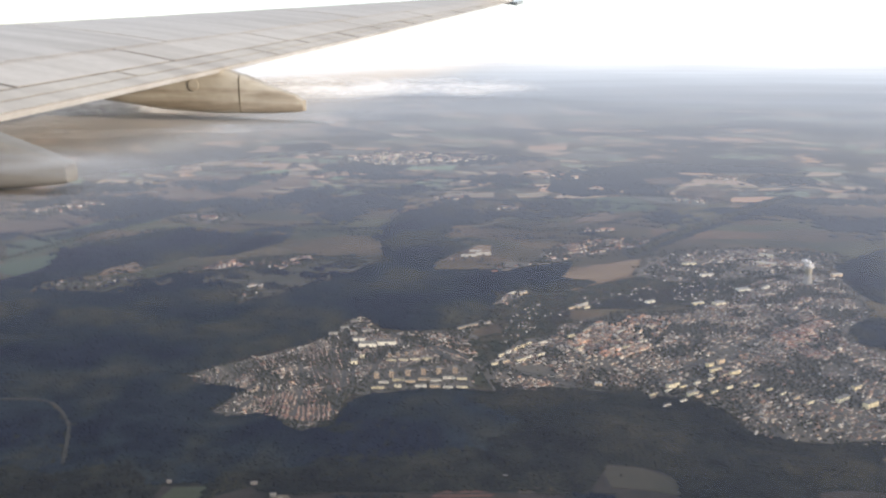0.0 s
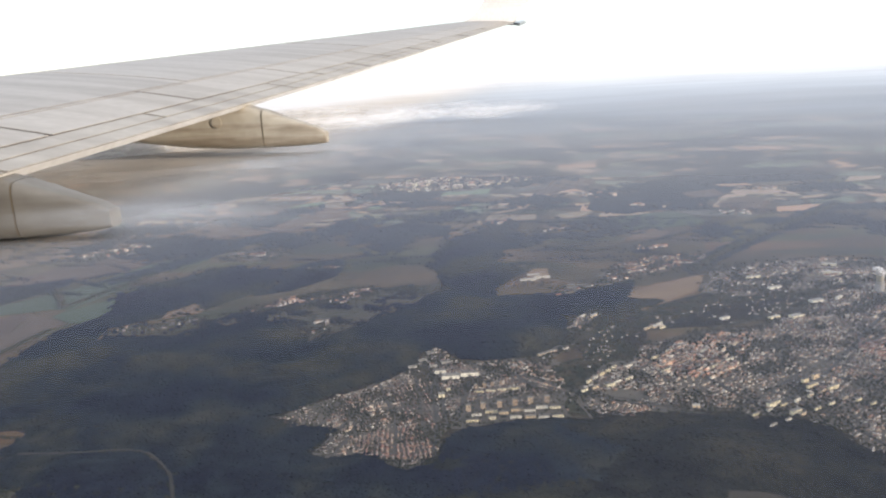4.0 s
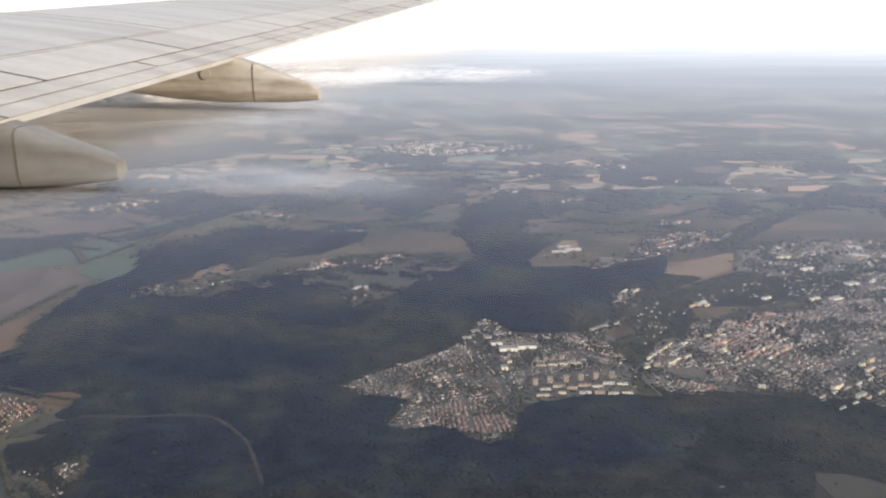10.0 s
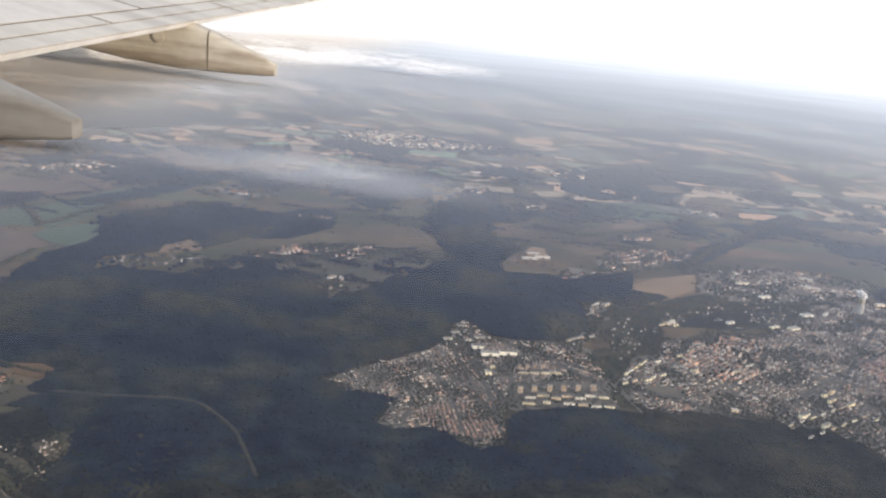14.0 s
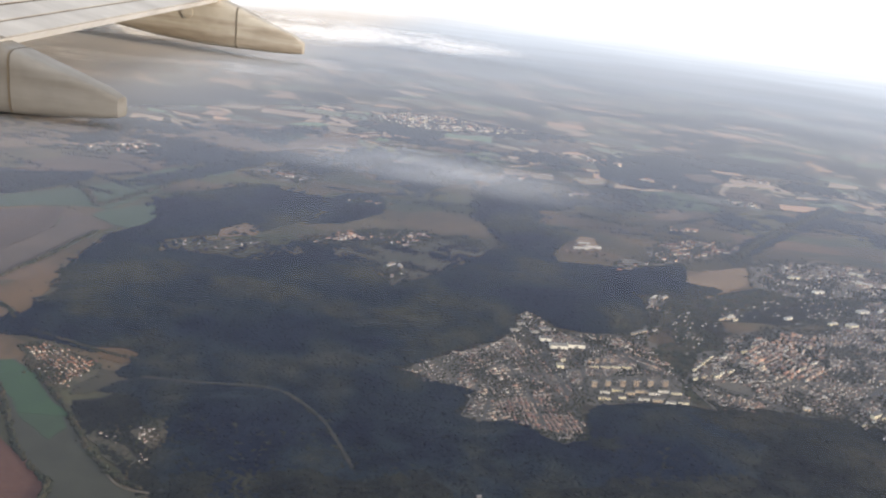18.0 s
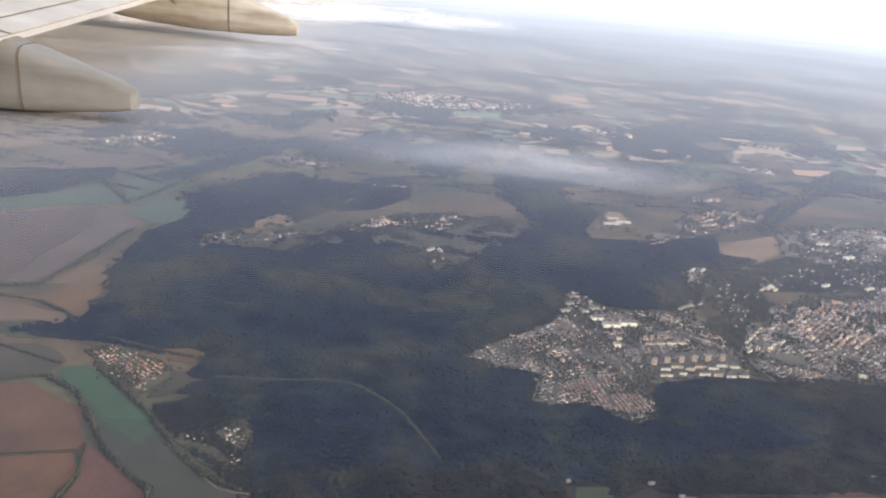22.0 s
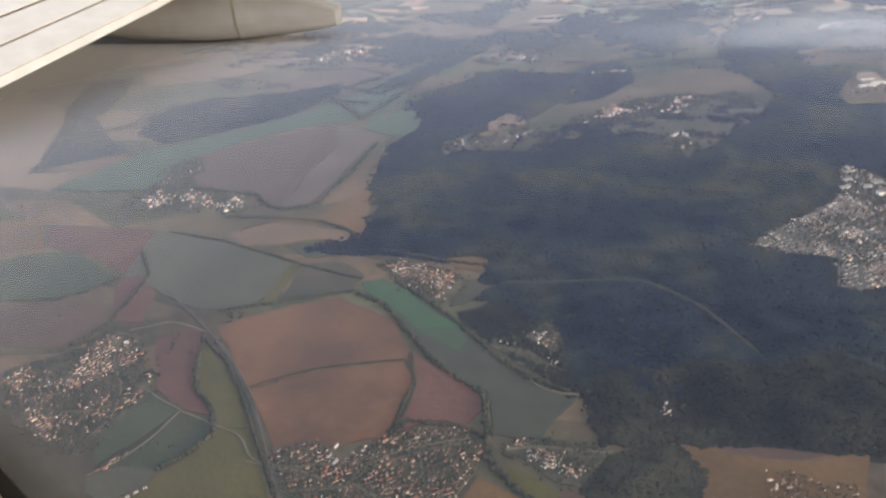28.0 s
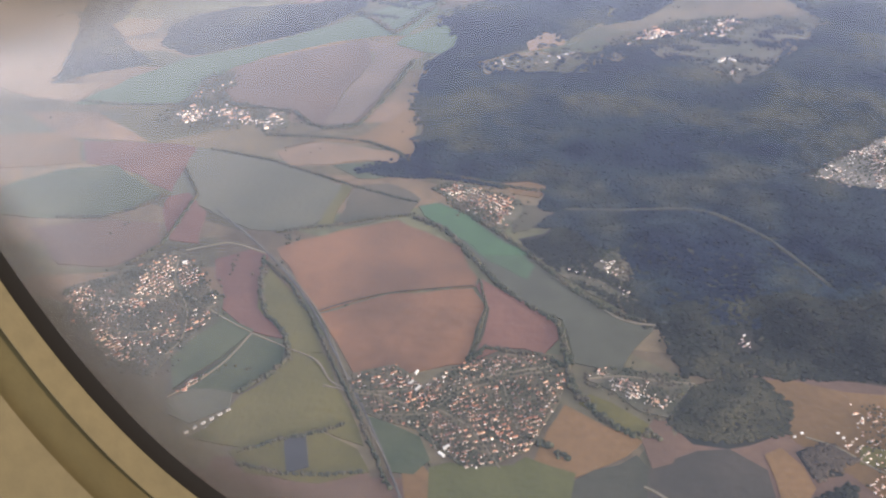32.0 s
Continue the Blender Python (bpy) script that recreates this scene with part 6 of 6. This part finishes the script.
def haze_layer(height, stops):
    """Distance haze painted as one sheet over the land: thin and bluish below the flight path, thicker and paler with
    distance.
    """
    m = bpy.data.materials.new("painted_haze")
    m.use_nodes = True
    n, l = m.node_tree.nodes, m.node_tree.links
    n.remove(n["Principled BSDF"])
    d, c, x = n.new("ShaderNodeBsdfDiffuse"), n.new("ShaderNodeBsdfTransparent"), n.new("ShaderNodeMixShader")
    o, g = n.new("ShaderNodeTexCoord"), n.new("ShaderNodeVectorMath")
    g.operation = "LENGTH"
    l.new(o.outputs["Object"], g.inputs[0])
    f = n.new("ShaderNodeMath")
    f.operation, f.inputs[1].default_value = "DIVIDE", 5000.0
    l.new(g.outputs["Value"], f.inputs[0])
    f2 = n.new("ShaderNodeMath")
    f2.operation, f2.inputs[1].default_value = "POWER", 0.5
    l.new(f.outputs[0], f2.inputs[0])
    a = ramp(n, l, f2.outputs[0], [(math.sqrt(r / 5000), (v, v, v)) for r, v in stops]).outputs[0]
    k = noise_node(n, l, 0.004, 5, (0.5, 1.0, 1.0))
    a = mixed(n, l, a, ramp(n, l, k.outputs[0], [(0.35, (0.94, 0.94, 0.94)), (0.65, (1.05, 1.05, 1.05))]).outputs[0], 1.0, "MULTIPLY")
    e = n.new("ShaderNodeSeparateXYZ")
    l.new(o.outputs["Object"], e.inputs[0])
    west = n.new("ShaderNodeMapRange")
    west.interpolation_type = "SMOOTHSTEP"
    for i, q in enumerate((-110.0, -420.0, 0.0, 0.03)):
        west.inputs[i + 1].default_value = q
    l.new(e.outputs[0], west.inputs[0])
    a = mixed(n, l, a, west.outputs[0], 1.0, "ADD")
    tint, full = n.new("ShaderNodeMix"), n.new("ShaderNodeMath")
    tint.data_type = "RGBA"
    # Western tint is lightened to offset the wing's shade on this sheet.
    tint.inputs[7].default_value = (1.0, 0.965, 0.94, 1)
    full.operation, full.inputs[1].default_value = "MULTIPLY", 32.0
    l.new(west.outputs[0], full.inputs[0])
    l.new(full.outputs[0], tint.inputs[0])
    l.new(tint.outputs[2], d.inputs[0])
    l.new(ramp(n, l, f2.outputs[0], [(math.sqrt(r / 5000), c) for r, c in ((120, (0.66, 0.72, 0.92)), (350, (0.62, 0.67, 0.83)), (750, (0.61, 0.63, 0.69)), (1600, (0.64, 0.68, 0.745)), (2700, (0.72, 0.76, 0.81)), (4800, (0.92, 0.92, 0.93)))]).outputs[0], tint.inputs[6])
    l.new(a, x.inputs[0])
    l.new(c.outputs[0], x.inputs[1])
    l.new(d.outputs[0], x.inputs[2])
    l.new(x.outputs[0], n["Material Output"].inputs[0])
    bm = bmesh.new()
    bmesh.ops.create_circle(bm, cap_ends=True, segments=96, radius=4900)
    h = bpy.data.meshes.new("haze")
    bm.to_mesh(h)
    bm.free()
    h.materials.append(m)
    ob = tagged(new("haze", h), "thin bluish sheet of painted distance haze over the land", "haze", kind="structure")
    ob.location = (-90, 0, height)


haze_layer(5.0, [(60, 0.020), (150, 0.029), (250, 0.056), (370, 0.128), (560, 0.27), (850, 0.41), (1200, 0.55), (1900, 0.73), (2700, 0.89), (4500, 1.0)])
cloud(-112, 157, 74, 50, 22, -10, M_CLOUD, "thin grey-white streak of low cloud over the fields", 4, 1.2, 2)
for x, y, z, half_x, half_y, turn, lean, seed in ((-190, 1450, 25, 225, 30, -3, 38, 5), (-420, 1330, 26, 260, 42, 22, 40, 7), (-640, 1080, 16, 260, 40, 32, 40, 8), (-900, 860, 12, 260, 40, 38, 40, 11)):
    cloud(x, y, z, half_x, half_y, turn, M_BANK, "long soft bank of sunlit cloud near the horizon", 2, 4.0, seed, lean)
for x, y, half_x, half_y, seed in ((-330, 760, 90, 26, 21), (-470, 700, 110, 30, 22), (-260, 900, 120, 30, 23), (-600, 800, 130, 36, 24)):
    cloud(x, y, 18, half_x, half_y, 12, M_VEIL, "thin ragged scrap of low cloud over distant fields", 1, 3.0, seed, 6)


# ---- the wing ----
ROOT = Vector((-69.07, 0.21, 106.45))


def reach(y):
    """The wing's scale at span y: it runs out far over the land, faster towards the tip."""
    return 98.0 * (1 + (max(y - 4.0, 0.0) / 5.39) ** 1.253)


def paint(name, colour, dirt, rough=0.45, fine=0.012, stretch=(0.25, 1.6, 1.0)):
    m, n, l, b = mat(name, rough, 0.5)
    a, c = noise_node(n, l, fine, 6, stretch), noise_node(n, l, 0.09, 6)
    k = ramp(n, l, a.outputs[0], [(0.36, dirt), (0.58, colour)]).outputs[0]
    k = mixed(n, l, k, ramp(n, l, c.outputs[0], [(0.3, (0.82, 0.81, 0.8)), (0.7, (1.06, 1.06, 1.06))]).outputs[0], 0.6, "MULTIPLY")
    l.new(k, b.inputs["Base Color"])
    return m


M_SKIN = paint("wing_paint", (0.42, 0.39, 0.365), (0.32, 0.292, 0.268))
M_SPOIL = paint("spoiler_paint", (0.45, 0.415, 0.38), (0.36, 0.325, 0.29))
M_FLAP = paint("flap_paint", (0.43, 0.395, 0.35), (0.31, 0.275, 0.24))
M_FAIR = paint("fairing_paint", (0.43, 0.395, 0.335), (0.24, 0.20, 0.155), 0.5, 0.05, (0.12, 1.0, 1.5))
# Darker copy of the stained paint: the inner fairing's shade is in its colour.
M_SHADEFAIR = paint("shaded_stained_fairing", (0.19, 0.182, 0.17), (0.135, 0.124, 0.11), 0.6, 0.05, (0.12, 1.0, 1.5))
# Whitened so the unseen underside works as a reflector; also colours the winglet's glare.
M_BRIGHTSKIN = paint("brightened_skin", (0.78, 0.77, 0.76), (0.68, 0.66, 0.64))
M_SEAM = paint("seam_sealant", (0.20, 0.165, 0.12), (0.13, 0.105, 0.075))
M_GAP = paint("seam_dark", (0.19, 0.165, 0.14), (0.13, 0.11, 0.095))


def wing_point(y, c, drop=0.0):
    """On the upper skin, at span y and the share c of the chord from the trailing edge."""
    x0, z0 = -2.33 + 0.278 * (y - 6.9), -0.22 + 0.13 * (y - 6.9)
    x1, z1 = -1.25 + 0.51 * (y - 14), 0.0896 * y - 0.487
    z = z0 + (z1 - z0) * c + 0.045 * math.sin(math.pi * min(c, 1)) * (x0 - x1) / 2.5
    return ROOT + reach(y) * Vector((x0 + (x1 - x0) * c, y, z - drop))


def plate(name, y0, y1, c0, c1, material, parent, rows=8, cols=4, thick=0.005, lift=0.0, label=""):
    """One skin panel or flap of the wing, with its own edges."""
    v, f = [], []
    for side in (0, 1):
        for i in range(rows + 1):
            for j in range(cols + 1):
                v.append(wing_point(y0 + (y1 - y0) * i / rows, c0 + (c1 - c0) * j / cols, side * thick - lift))
    n, w = (rows + 1) * (cols + 1), cols + 1
    for i in range(rows):
        for j in range(cols):
            a = i * w + j
            f += [(a, a + 1, a + w + 1, a + w), (n + a, n + a + w, n + a + w + 1, n + a + 1)]
    rim = [j for j in range(w)] + [i * w + cols for i in range(1, rows + 1)] + [rows * w + j for j in range(cols - 1, -1, -1)] + [i * w for i in range(rows - 1, 0, -1)]
    for a, b in zip(rim, rim[1:] + rim[:1]):
        f.append((a, n + a, n + b, b))
    d = mesh(name, v, f, material)
    bm = bmesh.new()
    bm.from_mesh(d)
    bmesh.ops.recalc_face_normals(bm, faces=bm.faces)
    bm.to_mesh(d)
    bm.free()
    return part(name, d, parent, label)


def wing():
    ob = tagged(new("aircraft_wing"), "pale grey airliner wing with panel seams and flap fairings", "wing")
    body, faces = [], []
    ys = [2.95 + 0.3683 * i for i in range(31)]
    loop = [(0.0, 0.008), (0.3, 0.008), (0.6, 0.008), (0.9, 0.008), (1.0, 0.06), (1.02, 0.16), (0.9, 0.24), (0.6, 0.27), (0.3, 0.17), (0.02, 0.06)]
    for y in ys:
        s = (16.5 - y) / 9
        body += [wing_point(y, c, d if d < 0.05 else d * s) for c, d in loop]
    k = len(loop)
    for i in range(len(ys) - 1):
        faces += [(i * k + j, i * k + (j + 1) % k, (i + 1) * k + (j + 1) % k, (i + 1) * k + j) for j in range(k)]
    faces += [tuple(range(k)), tuple(range((len(ys) - 1) * k, len(ys) * k))]
    spots = [0 if j < 4 else 1 for i in range(len(ys) - 1) for j in range(k)] + [1, 1]
    part("wing_box", mesh("wing_box", body, faces, [M_GAP, M_BRIGHTSKIN], spots), ob)
    for a, b in ((2.95, 4.29), (4.32, 7.29), (7.32, 10.19), (10.23, 14.0)):
        plate("upper_skin", a, b, 0.370, 1.0, M_SKIN, ob, 10, 6)
    for a, b in ((2.95, 3.9), (3.93, 5.3), (5.33, 6.7), (6.73, 8.2), (8.23, 9.7), (9.73, 11.2), (11.23, 14.0)):
        plate("spoiler", a, b, 0.139, 0.336, M_SPOIL, ob, 6, 4, lift=0.003)
        plate("hinge_strip", a, b, 0.346, 0.360, M_SKIN, ob, 6, 1, 0.004)
    for a, b in ((2.95, 4.55), (4.58, 6.1), (6.13, 7.60), (7.63, 8.3), (8.34, 9.0), (9.06, 9.7), (9.76, 10.4), (10.46, 11.1), (11.16, 11.9), (11.96, 12.8), (12.86, 14.0)):
        plate("flap", a, b, 0.067, 0.131, M_FLAP, ob, 6, 3)
    for a, b in ((2.95, 4.55), (4.58, 7.60), (7.63, 9.0), (9.06, 10.4), (10.46, 11.9), (11.96, 14.0)):
        plate("trailing_flap", a, b, 0.0, 0.059, M_FLAP, ob, 6, 3)
    tip = plate("wing_tip", 14.0, 14.25, 0.05, 0.95, M_SKIN, ob, 3, 6, 0.06)
    plate("tip_light", 13.95, 14.3, -0.12, 0.0, M_GLASS, ob, 2, 2, 0.05, 0.0, "small dark green-tinted tip light")
    v = []
    for side in (0.0, 0.05):
        for k in range(7):
            t = k / 6
            base, tail = wing_point(14.0, 0.95 - 0.5 * t), wing_point(14.0, 0.02 - 0.25 * t)
            rise = reach(14.0) * Vector((0.55 * t, 0.5 * t ** 1.5 + side, 1.9 * t ** 1.6))
            v += [base + rise, tail + rise]
    f = [(2 * k, 2 * k + 1, 2 * k + 3, 2 * k + 2) for k in range(6)] + [(14 + 2 * k, 16 + 2 * k, 17 + 2 * k, 15 + 2 * k) for k in range(6)]
    f += [(2 * k, 2 * k + 2, 16 + 2 * k, 14 + 2 * k) for k in range(6)] + [(2 * k + 1, 15 + 2 * k, 17 + 2 * k, 2 * k + 3) for k in range(6)] + [(12, 13, 27, 26)]
    # The winglet's blown-out glow is put into its white colour.
    part("winglet", mesh("winglet", v, f, M_BRIGHTSKIN), ob)
    for y, stations, split in (
        (4.6, ((-4.7, -0.70, -0.74, 0.03), (-4.3, -0.58, -0.86, 0.14), (-3.6, -0.47, -0.93, 0.20), (-3.15, -0.50, -0.955, 0.21), (-2.9, -0.575, -0.95, 0.20), (-2.6, -0.67, -0.935, 0.16), (-2.38, -0.745, -0.915, 0.12), (-2.30, -0.785, -0.90, 0.09)), 4),
        (6.9, ((-3.85, -0.36, -0.40, 0.03), (-3.5, -0.28, -0.53, 0.12), (-2.9, -0.19, -0.61, 0.17), (-2.45, -0.215, -0.635, 0.18), (-2.2, -0.295, -0.635, 0.17), (-1.95, -0.39, -0.635, 0.14), (-1.72, -0.47, -0.625, 0.11), (-1.64, -0.52, -0.615, 0.08)), 4),
    ):
        fairing = part("flap_fairing", None, ob, "canoe-shaped flap track fairing, stained beige")
        sides = 32
        for name, rows in (("fairing_body", stations[: split + 1]), ("tail_cone", stations[split:])):
            v, f = [], []
            for i, (x, up, low, half) in enumerate(rows):
                if name == "tail_cone" and i == 0:
                    x += 0.012
                for j in range(sides):
                    a = 2 * math.pi * j / sides
                    ca, sa = math.cos(a), math.sin(a)
                    px = math.copysign(abs(ca) ** 0.4, ca) * half * 0.72
                    pz = math.copysign(abs(sa) ** 0.42, sa) * (up - low) / 2 + (up + low) / 2
                    v.append(ROOT + reach(y) * Vector((x, y + px, pz)))
            for i in range(len(rows) - 1):
                f += [(i * sides + j, i * sides + (j + 1) % sides, (i + 1) * sides + (j + 1) % sides, (i + 1) * sides + j) for j in range(sides)]
            end = len(rows) - 1 if name == "tail_cone" else 0
            v += [p.copy() for p in v[end * sides : (end + 1) * sides]]
            f.append(tuple(range(len(rows) * sides, (len(rows) + 1) * sides)))
            d = mesh(name, v, f, M_FAIR if y > 5 else M_SHADEFAIR)
            bm = bmesh.new()
            bm.from_mesh(d)
            bmesh.ops.recalc_face_normals(bm, faces=bm.faces)
            bm.to_mesh(d)
            bm.free()
            for q in d.polygons:
                q.use_smooth = len(q.vertices) == 4
            part(name, d, fairing)
        x, up, low, half = stations[split]
        v = []
        for dx in (-0.002, 0.010):
            for j in range(sides):
                a = 2 * math.pi * j / sides
                ca, sa = math.cos(a), math.sin(a)
                v.append(ROOT + reach(y) * Vector((x + dx, y + math.copysign(abs(ca) ** 0.4, ca) * half * 0.73, math.copysign(abs(sa) ** 0.42, sa) * (up - low) * 0.505 + (up + low) / 2)))
        f = [(j, (j + 1) % sides, sides + (j + 1) % sides, sides + j) for j in range(sides)]
        part("seam_band", mesh("seam_band", v, f, M_SEAM), fairing)
        side = y - half * 0.75 - 0.004
        ring = [(0.05, 0.0), (0.05, 0.006), (0.044, 0.008)]
        v = [ROOT + reach(y) * Vector((x - 0.41 + r * math.cos(q), side - e, up - 0.09 + r * math.sin(q))) for r, e in ring for q in [2 * math.pi * j / 24 for j in range(24)]]
        f = [(a * 24 + j, a * 24 + (j + 1) % 24, (a + 1) * 24 + (j + 1) % 24, (a + 1) * 24 + j) for a in (0, 1) for j in range(24)] + [tuple(range(48, 72))]
        part("access_panel", mesh("access_panel", v, f, M_FAIR), fairing, "round riveted access panel")


wing()


# ---- cabin window ----
def film(name, colour, most):
    """A clear sheet with specks of grit, for the blur and haze added to the pane."""
    m = bpy.data.materials.new(name)
    m.use_nodes = True
    n, l = m.node_tree.nodes, m.node_tree.links
    n.remove(n["Principled BSDF"])
    d, c, x = n.new("ShaderNodeBsdfDiffuse"), n.new("ShaderNodeBsdfTransparent"), n.new("ShaderNodeMixShader")
    d.inputs[0].default_value = (*colour, 1)
    k = noise_node(n, l, 0.12, 8)
    l.new(ramp(n, l, k.outputs[0], [(0.3, (0.75 * most,) * 3), (0.62, (most,) * 3), (0.74, (min(1.0, 1.4 * most),) * 3)]).outputs[0], x.inputs[0])
    l.new(c.outputs[0], x.inputs[1])
    l.new(d.outputs[0], x.inputs[2])
    l.new(x.outputs[0], n["Material Output"].inputs[0])
    return m


def cabin_window():
    """The lower forward corner of a cabin window: pane edge with painted blur and haze, dark seal, cream lining and its
    brown groove.
    """
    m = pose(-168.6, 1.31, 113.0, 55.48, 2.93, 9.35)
    ob = tagged(new("cabin_window_surround"), "cream plastic cabin window lining with dark rubber seal", "window")
    seal, n, l, k = mat("rubber_seal", 0.9, 0.05)
    k.inputs["Base Color"].default_value = (0.010, 0.009, 0.008, 1)
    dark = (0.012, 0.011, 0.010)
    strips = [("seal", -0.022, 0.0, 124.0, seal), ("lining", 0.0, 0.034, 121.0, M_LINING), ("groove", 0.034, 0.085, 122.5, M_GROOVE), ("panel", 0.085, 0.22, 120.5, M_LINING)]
    # Dark sheets imitate the seal's out-of-focus blur, fading inwards.
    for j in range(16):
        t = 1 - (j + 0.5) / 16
        strips.append(("pane_grime", -0.022 - 0.0045 * (j + 1), -0.022 - 0.0045 * j, 124.5, film("dark_blur", dark, 0.88 * t * t * (3 - 2 * t))))
    # Pale sheets paint haze over the pane's edge, fading inwards.
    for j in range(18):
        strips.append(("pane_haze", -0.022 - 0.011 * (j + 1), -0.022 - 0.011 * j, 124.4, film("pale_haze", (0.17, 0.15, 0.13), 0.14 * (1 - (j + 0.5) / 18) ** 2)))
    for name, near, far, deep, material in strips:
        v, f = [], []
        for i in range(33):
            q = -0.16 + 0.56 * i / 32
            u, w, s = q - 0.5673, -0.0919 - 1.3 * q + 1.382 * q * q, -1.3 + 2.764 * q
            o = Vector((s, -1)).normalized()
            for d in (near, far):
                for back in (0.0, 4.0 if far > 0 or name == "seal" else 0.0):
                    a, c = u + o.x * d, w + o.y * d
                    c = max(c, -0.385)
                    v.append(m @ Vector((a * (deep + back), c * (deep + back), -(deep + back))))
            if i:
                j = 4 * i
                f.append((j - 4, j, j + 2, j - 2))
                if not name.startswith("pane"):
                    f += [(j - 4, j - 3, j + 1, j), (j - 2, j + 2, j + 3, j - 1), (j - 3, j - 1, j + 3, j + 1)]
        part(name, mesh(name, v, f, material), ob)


# Cream darkened: the cabin's shade is put into the lining's colour.
M_LINING = soil("shaded_cream_plastic", (0.072, 0.056, 0.029), (0.079, 0.061, 0.031), 0.05, 0.3)
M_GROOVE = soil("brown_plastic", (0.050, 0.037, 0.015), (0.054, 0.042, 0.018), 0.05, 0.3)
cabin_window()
